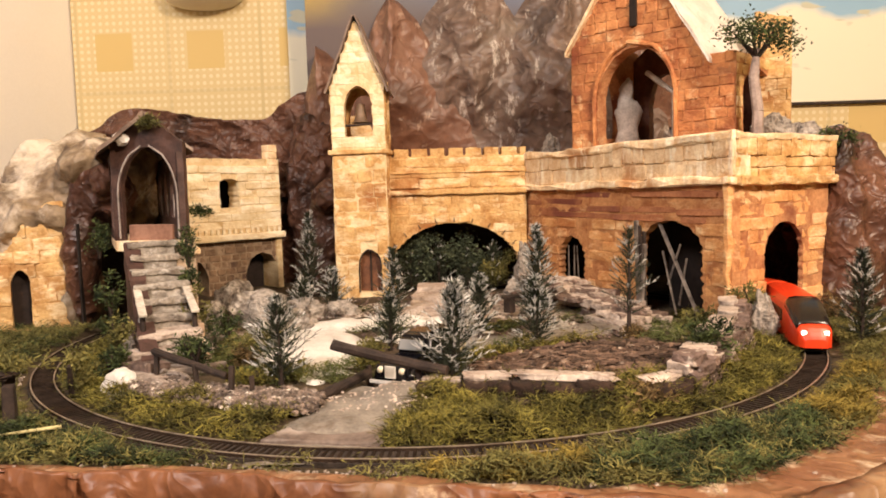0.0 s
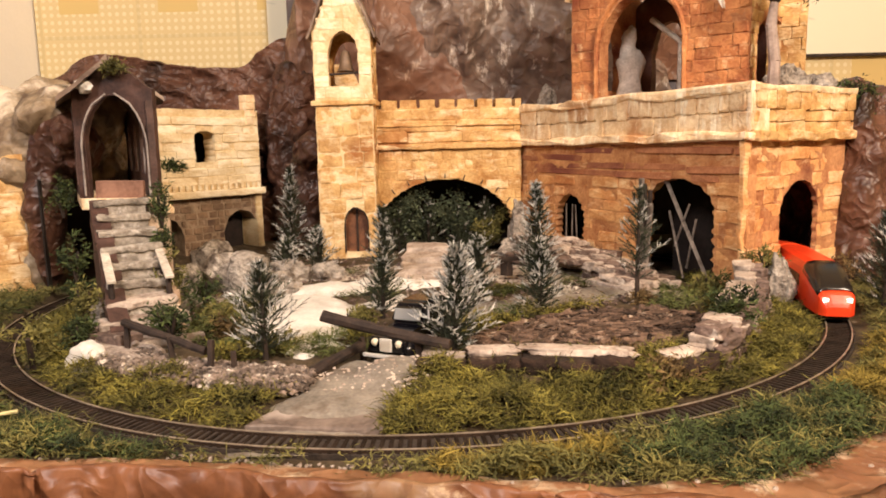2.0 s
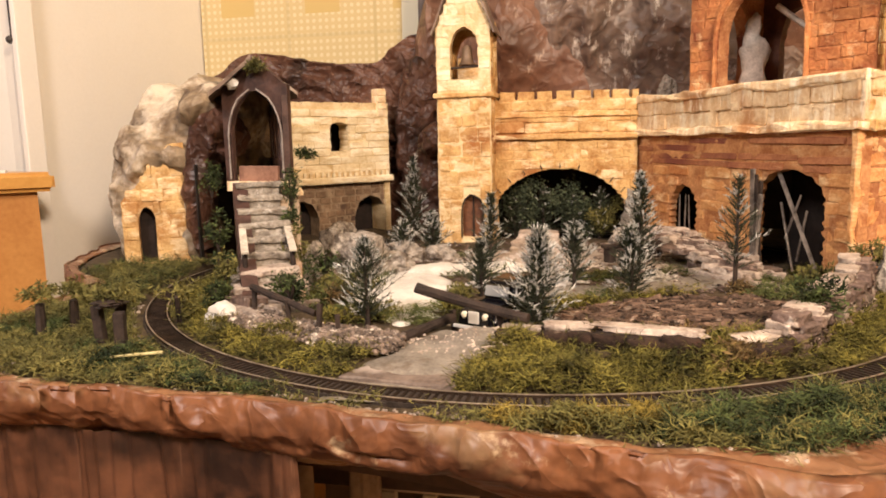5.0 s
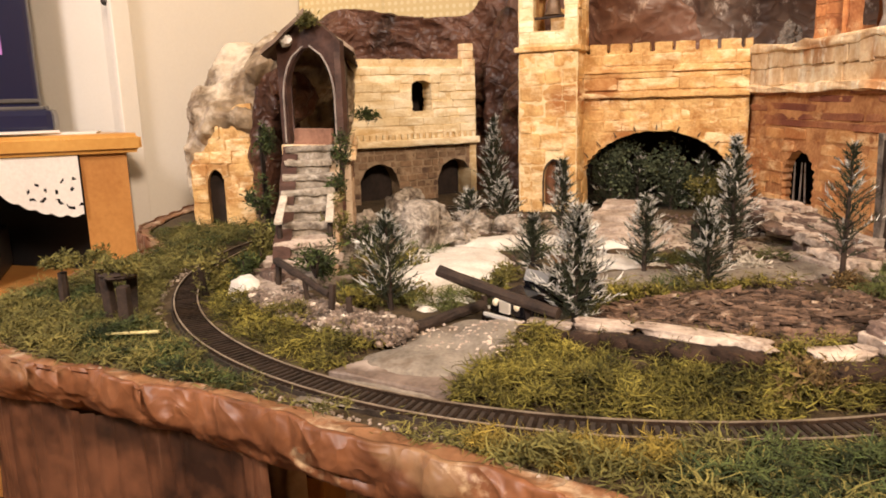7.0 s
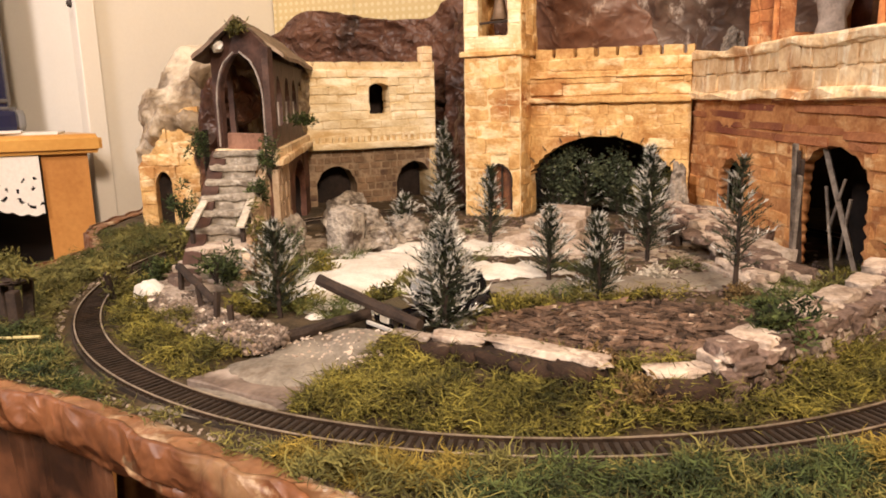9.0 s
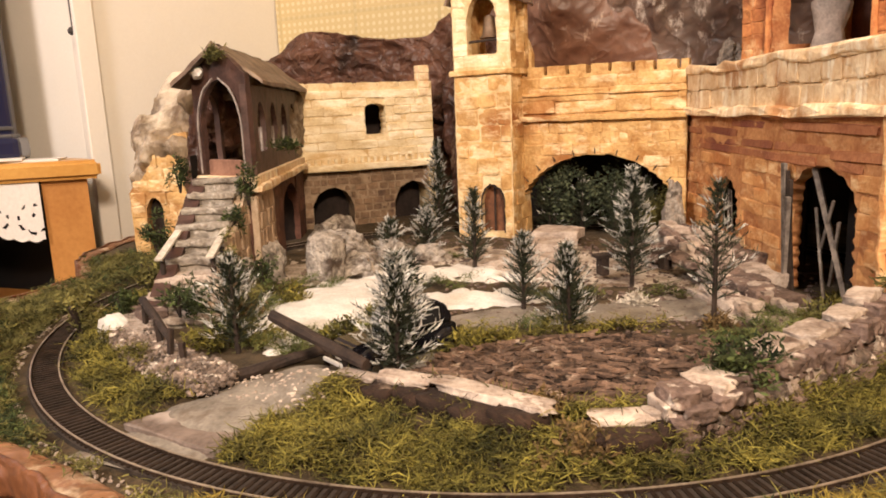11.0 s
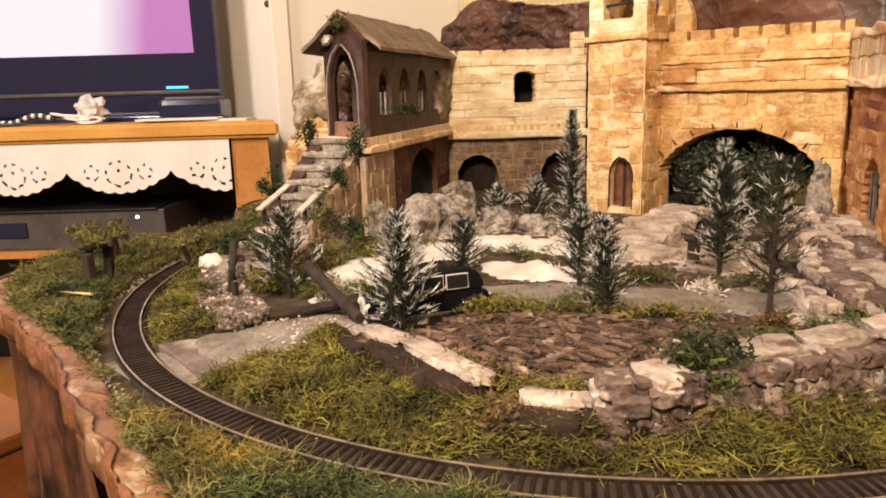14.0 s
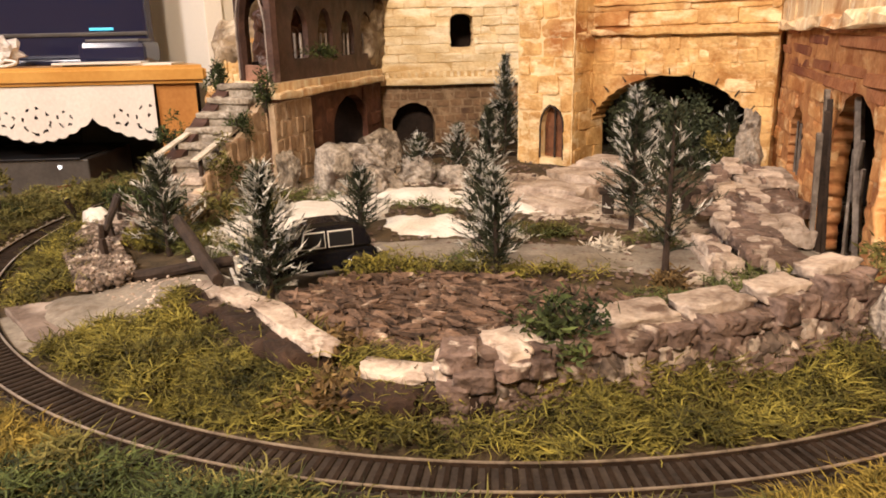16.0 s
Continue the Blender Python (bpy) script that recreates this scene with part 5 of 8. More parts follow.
def tv_corner():
    O, D = Vector((-0.690, 0.905)), Vector((-0.7071, -0.7071))
    N = Vector((-0.7071, 0.7071))   # away from the viewer

    def P(s, n):
        return tuple(O + D * s + N * n)
    before = set(scene.objects)
    st = thing("tv_stand", "honey oak television stand with open dark shelf", "tv stand")
    bm = bmesh.new()
    quad_slab(bm, [P(-0.012, -0.012), P(1.25, -0.012), P(1.25, 0.33), P(0.33, 0.33), P(0.03, 0.085)][::-1], 0.076, 0.103)
    bmesh.ops.recalc_face_normals(bm, faces=bm.faces)
    bmesh.ops.bevel(bm, geom=[e for e in bm.edges], offset=0.006, segments=3, affect="EDGES")
    part("top", bm, OAK_TOP, st)
    for name, s0, s1 in (("side_panel", 0.012, 0.072), ("side_panel", 1.15, 1.22)):
        bm = bmesh.new()
        quad_slab(bm, [P(s0, 0.004), P(s1, 0.004), P(s1, 0.07), P(s0 + 0.02, 0.07)][::-1], FLOOR_Z - RAISE, 0.076)
        bmesh.ops.recalc_face_normals(bm, faces=bm.faces)
        part(name, bm, OAK, st)
    bm = bmesh.new()
    quad_slab(bm, [P(0.03, 0.085), P(0.33, 0.325), P(1.2, 0.325), P(1.2, 0.315), P(0.335, 0.315), P(0.036, 0.078)], FLOOR_Z - RAISE, 0.076)
    bmesh.ops.recalc_face_normals(bm, faces=bm.faces)
    part("back_panel", bm, BLACK, st)
    for z in (-0.105, -0.40):
        bm = bmesh.new()
        quad_slab(bm, [P(0.072, 0.012), P(1.15, 0.012), P(1.15, 0.31), P(0.34, 0.31), P(0.072, 0.08)][::-1], z - 0.012, z)
        bmesh.ops.recalc_face_normals(bm, faces=bm.faces)
        part("shelf", bm, OAK, st)
    # cutwork runner hanging over the front edge
    cloth = thing("lace_runner", "white cutwork lace runner with scalloped edge hanging over the stand", "table runner")
    verts, faces = [], []
    n, m = 620, 40
    for i in range(n + 1):
        s = 0.074 + 1.07 * i / n
        w = (s - 0.0) / 0.172
        big = abs(math.sin(w * math.pi))
        low = -0.010 + 0.034 * (1 - big ** 0.8) + 0.0035 * (1 - abs(math.sin(w * math.pi * 9)))
        for k in range(m + 1):
            z = 0.075 + (low - 0.075) * k / m
            x, y = P(s, -0.0015 + 0.003 * math.sin(s * 60) * k / m)
            verts.append((x, y, z))
    for i in range(n):
        for k in range(m):
            s = 0.074 + 1.07 * (i + 0.5) / n
            w = ((s - 0.0) / 0.172) % 1.0
            z = 0.075 + ((-0.008 + 0.034 * (1 - abs(math.sin(w * math.pi)) ** 0.8)) - 0.075) * (k + 0.5) / m
            hole = False
            for cx, cz, r, gaps in ((0.5, 0.024, 0.018, 8), (0.25, 0.026, 0.0095, 5), (0.75, 0.026, 0.0095, 5)):
                dx, dz = (w - cx) * 0.172, z - cz
                q = math.hypot(dx, dz)
                if r < q < r + 0.0034 and math.sin(math.atan2(dz, dx) * gaps) > 0.0 - 0.5 * (dz < -0.006) + 0.35 * (dz > 0):
                    hole = True
            if math.hypot((w - 0.5) * 0.17, z - 0.030) < 0.0026:
                hole = True
            if not hole:
                a = i * (m + 1) + k
                faces.append((a, a + 1, a + m + 2, a + m + 1))
    # the plain upper cloth and each scallop of the cutwork border
    plain_rows = [f for f in faces if (f[0] % (m + 1)) < 13]
    raw("cloth", verts, plain_rows, LACE, cloth).modifiers.new("thickness", "SOLIDIFY").thickness = 0.0012
    per = {}
    for f in faces:
        if (f[0] % (m + 1)) >= 13:
            s = 0.074 + 1.07 * (f[0] // (m + 1)) / n
            per.setdefault(int(s / 0.172), []).append(f)
    for fs in per.values():
        used = sorted({v for f in fs for v in f})
        at = {v: i for i, v in enumerate(used)}
        ob = raw("scallop", [verts[v] for v in used], [tuple(at[v] for v in f) for f in fs], LACE, cloth)
        ob.modifiers.new("thickness", "SOLIDIFY").thickness = 0.0012
        tagged(ob, "cutwork scallop with flower-shaped holes")
    # television
    tv = thing("television", "black flat television showing a bright pink and white picture", "television")
    turn = Matrix(((D.x, N.x, 0), (D.y, N.y, 0), (0, 0, 1))).to_4x4()

    def put(name, s, nn, z, size, material, parent, bevel=0.002, label=""):
        bm = bmesh.new()
        x, y = P(s, nn)
        box(bm, size, Matrix.Translation((x, y, z)) @ turn, bevel)
        return part(name, bm, material, parent, label)
    s0 = 0.128
    case = put("case", s0 + 0.40, 0.175, 0.372, (0.80, 0.035, 0.52), TV_BLACK, tv, 0.006)
    glow, tt, bb = nodes_of("tv_picture")
    gn, gl = tt.nodes, tt.links
    co = gn.new("ShaderNodeNewGeometry")
    nz = gn.new("ShaderNodeTexNoise")
    nz.inputs["Scale"].default_value, nz.inputs["Detail"].default_value = 4.5, 1
    gl.new(co.outputs["Position"], nz.inputs["Vector"])
    rp = gn.new("ShaderNodeValToRGB")
    rp.color_ramp.elements[0].position, rp.color_ramp.elements[1].position = 0.30, 0.75
    rp.color_ramp.elements[0].color, rp.color_ramp.elements[1].color = (0.62, 0.22, 0.55, 1), (1.0, 0.92, 0.98, 1)
    dt = gn.new("ShaderNodeVectorMath")
    dt.operation = "DOT_PRODUCT"
    dt.inputs[1].default_value = (D.x, D.y, 0.12)
    gl.new(co.outputs["Position"], dt.inputs[0])
    mr = gn.new("ShaderNodeMapRange")
    edge = O.dot(D) + s0 + 0.05
    mr.inputs[1].default_value, mr.inputs[2].default_value = edge + 0.06, edge + 0.22
    gl.new(dt.outputs["Value"], mr.inputs[0])
    mx = gn.new("ShaderNodeMath")
    mx.operation = "MULTIPLY_ADD"
    gl.new(nz.outputs[0], mx.inputs[0])
    mx.inputs[1].default_value = 0.18
    sc = gn.new("ShaderNodeMath")
    sc.operation = "MULTIPLY"
    gl.new(mr.outputs[0], sc.inputs[0])
    sc.inputs[1].default_value = 0.82
    gl.new(sc.outputs[0], mx.inputs[2])
    gl.new(mx.outputs[0], rp.inputs[0])
    gl.new(rp.outputs[0], bb.inputs["Emission Color"])
    bb.inputs["Emission Strength"].default_value = 0.95
    bb.inputs["Base Color"].default_value, bb.inputs["Roughness"].default_value = (0.02, 0.02, 0.02, 1), 0.2
    put("screen", s0 + 0.40, 0.1565, 0.420, (0.72, 0.003, 0.40), glow, tv, 0.0)
    put("chin_bar", s0 + 0.40, 0.157, 0.152, (0.80, 0.006, 0.006), GREY_BOX, tv, 0.001)
    put("status_light", s0 + 0.075, 0.155, 0.160, (0.040, 0.004, 0.0045), plain("status_blue", (0.05, 0.5, 0.7), 0.4, 0, 0.9, (0.1, 0.65, 0.9)), tv, 0.001, "glowing cyan status light")
    put("maker_mark", s0 + 0.42, 0.156, 0.188, (0.045, 0.002, 0.010), GREY_BOX, tv, 0.001)
    put("foot", s0 + 0.40, 0.175, 0.1075, (0.62, 0.12, 0.009), TV_BLACK, tv, 0.003)
    # things on the stand
    bx = thing("set_top_box", "small dark set-top box on the stand", "set-top box")
    put("case", 0.155, 0.100, 0.122, (0.105, 0.08, 0.034), TV_BLACK, bx, 0.009)
    put("lid", 0.155, 0.100, 0.140, (0.085, 0.06, 0.006), GREY_BOX, bx, 0.002)
    for i, (s, n, w, dd, z, rz) in enumerate(((0.13, 0.045, 0.17, 0.055, 0.1045, 4), (0.16, 0.03, 0.13, 0.05, 0.1075, -6), (0.52, 0.045, 0.20, 0.06, 0.1065, 3))):
        pap = thing("paper_stack", "flat sheet of paper lying on the stand", "paper")
        bm = bmesh.new()
        x, y = P(s, n)
        box(bm, (w, dd, 0.003), Matrix.Translation((x, y, z)) @ turn @ pose(0, 0, 0, 0, 0, rz), 0.0004)
        part("sheet", bm, PAPER if i != 2 else GREY_BOX, pap)
    bag = thing("clear_plastic_bag", "crumpled pale plastic bag with a white cable", "bag")
    bm = bmesh.new()
    x, y = P(0.318, 0.055)
    lump(bm, (x, y, 0.127), (0.030, 0.022, 0.021), 5, 0.5, 3, 2.4)
    part("bag", bm, surface("cloudy_plastic", (0.45, 0.42, 0.40), (0.80, 0.76, 0.72), 0.25, 60, 300, 0.8, 0.002), bag)
    for k in range(3):
        bm = bmesh.new()
        last = None
        for i in range(17):
            a = i / 16 * 2 * math.pi
            x, y = P(0.305 + 0.020 * k + 0.020 * math.cos(a), 0.020 + 0.010 * math.sin(a))
            p = Vector((x, y, 0.106 + 0.004 * k + 0.004 * (1 + math.sin(a + k))))
            if last is not None:
                rod(bm, last, p, 0.0022, 0.0022, 6)
            last = p
        part("cable", bm, WHITE, bag, "white coiled cable")
    coil = thing("beaded_cord", "dark and pale twisted cord lying on the stand", "cord")
    for i in range(20):
        bm = bmesh.new()
        x, y = P(0.385 + i * 0.0065, 0.06)
        bmesh.ops.create_icosphere(bm, subdivisions=2, radius=0.0042, matrix=Matrix.Translation((x, y, 0.113 + 0.006 * math.sin(i * 0.4))))
        part("bead", bm, WHITE if i % 2 else IRON, coil)
    pl = thing("disc_player", "long dark grey disc player on the shelf", "disc player")
    put("case", 0.58, 0.11, -0.072, (0.76, 0.18, 0.064), GREY_BOX, pl, 0.003)
    put("front_window", 0.47, 0.019, -0.070, (0.075, 0.004, 0.026), TV_BLACK, pl, 0.001)
    put("top_plate", 0.58, 0.10, -0.0385, (0.74, 0.17, 0.003), BLACK, pl, 0.001)
    put("indicator", 0.245, 0.019, -0.052, (0.005, 0.003, 0.005), plain("indicator_white", (1, 1, 1), 0.3, 0, 3.0), pl, 0.001, "tiny lit indicator")
    put("drawer_front", 0.75, 0.019, -0.062, (0.14, 0.003, 0.016), IRON, pl, 0.001)
    for ob in set(scene.objects) - before:
        if ob.parent is None:
            ob.location.z += RAISE
    hook = thing("door_handle", "dark upright door handle with a round knob", "door handle")
    bm = bmesh.new()
    rod(bm, (-0.778, 0.972, 0.300), (-0.778, 0.972, 0.420), 0.0040, 0.0046, 10)
    rod(bm, (-0.778, 0.972, 0.400), (-0.778, 0.990, 0.400), 0.0035, 0.0035, 10)
    part("bar", bm, IRON, hook)
    bm = bmesh.new()
    bmesh.ops.create_uvsphere(bm, u_segments=14, v_segments=10, radius=0.0062, matrix=Matrix.Translation((-0.782, 0.970, 0.302)))
    part("knob", bm, IRON, hook, smooth=True)
    # door edge moulding
    bm = bmesh.new()
    box(bm, (0.012, 0.030, CEIL_Z - FLOOR_Z), pose(-0.770, 0.982, (CEIL_Z + FLOOR_Z) / 2, 0, 0, -15), 0.002)
    setting("trim", bm, WALL_WHITE, "cream door edge moulding", "trim")


tv_corner()


def wall_things():
    # painted snowscape on the wall
    t = thing("wall_picture", "large wall picture of pale snowy hills under a blue sky", "picture")
    m, tt, b = nodes_of("snowscape_paint")
    n, l = tt.nodes, tt.links
    geo = n.new("ShaderNodeNewGeometry")
    sep = n.new("ShaderNodeSeparateXYZ")
    nz = n.new("ShaderNodeTexNoise")
    nz.inputs["Scale"].default_value, nz.inputs["Detail"].default_value = 7, 3
    l.new(geo.outputs["Position"], nz.inputs["Vector"])
    l.new(geo.outputs["Position"], sep.inputs[0])
    ad = n.new("ShaderNodeMath")
    ad.operation = "MULTIPLY_ADD"
    l.new(nz.outputs[0], ad.inputs[0])
    ad.inputs[1].default_value = 0.10
    l.new(sep.outputs[2], ad.inputs[2])
    rp = n.new("ShaderNodeValToRGB")
    el = rp.color_ramp.elements
    el[0].position, el[0].color = 0.0, (0.74, 0.72, 0.55, 1)
    el[1].position, el[1].color = 1.0, (0.22, 0.42, 0.62, 1)
    for p, c in ((0.485, (0.76, 0.74, 0.58, 1)), (0.50, (0.26, 0.45, 0.62, 1))):
        e = el.new(p)
        e.color = c
    l.new(ad.outputs[0], rp.inputs[0])
    st = n.new("ShaderNodeTexNoise")
    st.inputs["Scale"].default_value = 13
    mp = n.new("ShaderNodeMapping")
    mp.inputs["Scale"].default_value = (1, 1, 3.2)
    l.new(geo.outputs["Position"], mp.inputs[0])
    l.new(mp.outputs[0], st.inputs["Vector"])
    sr = n.new("ShaderNodeValToRGB")
    sr.color_ramp.elements[0].position, sr.color_ramp.elements[1].position = 0.62, 0.66
    l.new(st.outputs[0], sr.inputs[0])
    mx = n.new("ShaderNodeMix")
    mx.data_type = "RGBA"
    l.new(sr.outputs[0], mx.inputs[0])
    l.new(rp.outputs[0], mx.inputs[6])
    mx.inputs[7].default_value = (0.50, 0.52, 0.40, 1)
    l.new(mx.outputs[2], b.inputs["Base Color"])
    b.inputs["Roughness"].default_value = 0.5
    bm = bmesh.new()
    box(bm, (1.30, 0.006, 0.80), pose(0.365, 1.340, 0.686), 0.001)
    part("sheet", bm, m, t)
    bm = bmesh.new()
    box(bm, (1.30, 0.009, 0.005), pose(0.365, 1.338, 0.284), 0.001)
    part("lower_edge", bm, WOOD_DARK, t, "dark lower edge strip")
    # pale bracket on the wallpaper
    t = thing("wall_bracket", "pale rounded wall bracket on the wallpaper", "bracket")
    bm = bmesh.new()
    vs = bmesh.ops.create_uvsphere(bm, u_segments=24, v_segments=12, radius=1.0)["verts"]
    for v in vs:
        v.co = Vector((v.co.x * 0.070, v.co.y * 0.055, v.co.z * (0.022 if v.co.z < 0 else 0.05)))
        v.co += Vector((-0.430, 1.325, 0.505))
    part("bracket", bm, PLASTER, t, smooth=True)
    bm = bmesh.new()
    box(bm, (0.135, 0.06, 0.06), pose(-0.430, 1.325, 0.54), 0.006)
    part("upper_box", bm, PLASTER, t)


wall_things()

# ---- ground cover ----
def patch(name, label, category, area, field, material, lift, cell=0.004, hump=0.0, wob=0.010, kind="structure"):
    """A thin layer over the ground where field(x, y) is above 0, thinning out to an uneven edge."""
    x0, x1, y0, y1 = area
    nx, ny = round((x1 - x0) / cell), round((y1 - y0) / cell)
    index, verts, faces = {}, [], []

    def val(x, y):
        return field(x, y) + wob * noise.noise(Vector((x * 42, y * 42, 7))) + wob * 0.5 * noise.noise(Vector((x * 120, y * 120, 2)))
    cache = {}

    def v(i, k):
        if (i, k) not in index:
            x, y = x0 + i * cell, y0 + k * cell
            f = cache.setdefault((i, k), val(x, y))
            index[i, k] = len(verts)
            z = ground_z(x, y) + lift * smooth(-0.004, 0.010, f) - 0.002 * smooth(0.002, -0.006, f) + hump * smooth(0, 0.04, f)
            z += 0.0006 * noise.noise(Vector((x * 200, y * 200, 1)))
            verts.append((x, y, z))
        return index[i, k]
    for i in range(nx):
        for k in range(ny):
            if val(x0 + (i + 0.5) * cell, y0 + (k + 0.5) * cell) > -0.003:
                faces.append((v(i, k), v(i + 1, k), v(i + 1, k + 1), v(i, k + 1)))
    return tagged(raw(name, verts, faces, material, smooth=True), label, category, kind=kind)


ROAD_LINE = [(-0.066, 0.405), (-0.052, 0.46), (-0.030, 0.52), (-0.014, 0.58), (0.004, 0.640), (0.045, 0.680), (0.10, 0.702), (0.155, 0.735), (0.215, 0.785)]
FIELD_C = (0.125, 0.578)


def blob(cx, cy, rx, ry, turn=0.0):
    c, s = math.cos(math.radians(turn)), math.sin(math.radians(turn))

    def f(x, y):
        dx, dy = x - cx, y - cy
        u, w = (dx * c + dy * s) / rx, (-dx * s + dy * c) / ry
        return (1 - math.hypot(u, w)) * min(rx, ry)
    return f


def any_of(*fs):
    return lambda x, y: max(f(x, y) for f in fs)


road_f = lambda x, y: (0.026 if y > 0.5 else 0.030) - near_line(ROAD_LINE, x, y)[0]
patch("road", "pale grey dusty model road", "road", (-0.12, 0.25, 0.40, 0.83), road_f, ROAD, 0.0022, wob=0.006)
field_f = blob(*FIELD_C, 0.105, 0.062, 22)
field = patch("field", "dark brown bark-covered field", "field", (0.0, 0.27, 0.48, 0.70), field_f, BARK, 0.0035, wob=0.006)
snow_f = any_of(blob(-0.115, 0.66, 0.052, 0.10, 14), blob(-0.100, 0.775, 0.055, 0.030, 10), blob(-0.010, 0.712, 0.055, 0.028, 20), blob(-0.035, 0.798, 0.06, 0.026, -8),
                blob(-0.100, 0.578, 0.018, 0.030, 20))
patch("snow_cover", "patch of white powder snow on the ground", "snow", (-0.19, 0.06, 0.50, 0.86), snow_f, SNOW, 0.0026, cell=0.003, hump=0.005, wob=0.013)
pale_f = any_of(blob(0.03, 0.86, 0.13, 0.085, 0), blob(0.13, 0.90, 0.09, 0.11, -50), blob(-0.12, 0.87, 0.07, 0.05, 0), blob(0.19, 0.77, 0.05, 0.07, 20), blob(-0.2, 0.80, 0.06, 0.09, 0))
patch("pale_ground", "pale dusty stone ground before the castle", "ground", (-0.30, 0.26, 0.68, 1.05), pale_f, surface(
    "pale_dust", (0.19, 0.145, 0.11), (0.58, 0.52, 0.44), 0.9, 50, 400, 0.7, 0.001, (0.13, 0.085, 0.055), 0.56, 35), 0.0012, wob=0.03)


def tufts(name, label, count, where, material, length, seed, width=0.00042, flat=0.40, kind="stuff", category="moss"):
    """Moss and dry grass: many short bent blades where where(x, y) allows, denser near its clump centres."""
    r = random.Random(seed)
    verts, faces = [], []
    tries = 0
    while len(faces) < count * 3 and tries < count * 12:
        tries += 1
        x, y = where.sample(r)
        if not where(x, y):
            continue
        g = noise.noise(Vector((x * 55, y * 55, seed)))
        if g < -0.62 + 0.3 * r.random():
            continue
        z = ground_z(x, y) + max(0, g + 0.20) * 0.013 - 0.001
        for _ in range(5):
            a = r.random() * 2 * math.pi
            d = Vector((math.cos(a), math.sin(a), r.uniform(0.05, 1.1) * (1 - flat) + 0.08)).normalized()
            L = length * r.uniform(0.5, 1.7)
            p = Vector((x + r.uniform(-1, 1) * 0.004, y + r.uniform(-1, 1) * 0.004, z + r.random() * 0.004))
            w = width * r.uniform(0.6, 1.4)
            i = len(verts)
            for j in range(3):
                side = d.cross(Vector((r.uniform(-1, 1), r.uniform(-1, 1), 1.0))).normalized() * w * (1 - 0.25 * j)
                verts += [p - side, p + side]
                p = p + d * L * 0.38
                d = (d + Vector((r.uniform(-1, 1) * 0.8, r.uniform(-1, 1) * 0.8, r.uniform(-0.8, 0.35)))).normalized()
            verts.append(p)
            faces += [(i, i + 1, i + 3, i + 2), (i + 2, i + 3, i + 5, i + 4), (i + 4, i + 5, i + 6)]
    ob = raw(name, verts, faces, material)
    return tagged(ob, label, category, kind=kind)


class Zone:
    """A region of the plan with a test, sampled inside a box."""

    def __init__(self, area, test):
        self.area, self.test = area, test

    def sample(self, r):
        x0, x1, y0, y1 = self.area
        return r.uniform(x0, x1), r.uniform(y0, y1)

    def __call__(self, x, y):
        return self.test(x, y)


OUT = edge_loop(120)


def inside_base(x, y, margin=0.0):
    c = Vector((CX, CY, 0))
    a = math.atan2(y - CY, x - CX)
    best = min(OUT, key=lambda p: abs((math.atan2(p.y - CY, p.x - CX) - a + math.pi) % (2 * math.pi) - math.pi))
    return math.hypot(x - CX, y - CY) < (best - c).length - margin


def rr(x, y):
    return math.hypot(x - CX, y - CY)


in_front = Zone((-0.03, 0.36, 0.40, 0.80), lambda x, y: rr(x, y) < 0.3405 and rr(x, y) > 0.262 and x > -0.022 and road_f(x, y) < -0.002 and not (field_f(x, y) > -0.004) and near_line(GARDEN, x, y)[0] > 0.009)
in_left = Zone((-0.36, -0.05, 0.42, 0.76), lambda x, y: 0.300 + 0.012 * noise.noise(Vector((x * 30, y * 30, 1))) < rr(x, y) < 0.3400 and road_f(x, y) < -0.004)
tufts("moss_grass", "yellow-green dried moss between the track and the garden wall", 30000, in_front, MOSS, 0.0080, 1)
tufts("moss_grass", "yellow-green dried moss inside the left curve of the track", 11000, in_left, MOSS, 0.0075, 2)


def outer(x, y):
    return rr(x, y) > 0.3790 and y < 0.80 and inside_base(x, y, 0.004 + 0.030 * smooth(0.10, 0.20, x))


dark_f = any_of(blob(0.160, 0.396, 0.066, 0.028, 14), blob(0.212, 0.440, 0.034, 0.022, 50), blob(-0.225, 0.430, 0.060, 0.022, -12), blob(-0.145, 0.402, 0.026, 0.011, -8), blob(-0.355, 0.50, 0.03, 0.03))
gold_f = any_of(blob(0.045, 0.386, 0.046, 0.014, -2), blob(0.256, 0.470, 0.026, 0.022, 40), blob(0.30, 0.545, 0.02, 0.03))
tufts("dark_moss", "dark green moss along the outer edge of the track", 13000, Zone((-0.42, 0.30, 0.36, 0.56), lambda x, y: outer(x, y) and dark_f(x, y) > 0.020 * noise.noise(Vector((x * 45, y * 45, 4)))), MOSS_DARK, 0.0075, 3)
tufts("golden_moss", "golden yellow moss along the outer edge of the track", 6000, Zone((-0.08, 0.34, 0.37, 0.60), lambda x, y: outer(x, y) and gold_f(x, y) > 0.006 * noise.noise(Vector((x * 60, y * 60, 5)))), MOSS_GOLD, 0.0075, 4)
tufts("olive_moss", "olive green moss on the outer ground of the layout", 24000, Zone((-0.50, 0.47, 0.36, 0.80), lambda x, y: outer(x, y) and dark_f(x, y) < 0.010 + 0.02 * noise.noise(Vector((x * 45, y * 45, 4))) and gold_f(x, y) < 0.003 and not (x < -0.0 and y < 0.425 and x > -0.19)), surface(
    "olive_moss", (0.050, 0.052, 0.013), (0.205, 0.185, 0.055), 0.9, 35, 300, 0.2, 0.0005, island=0.5), 0.0075, 5)
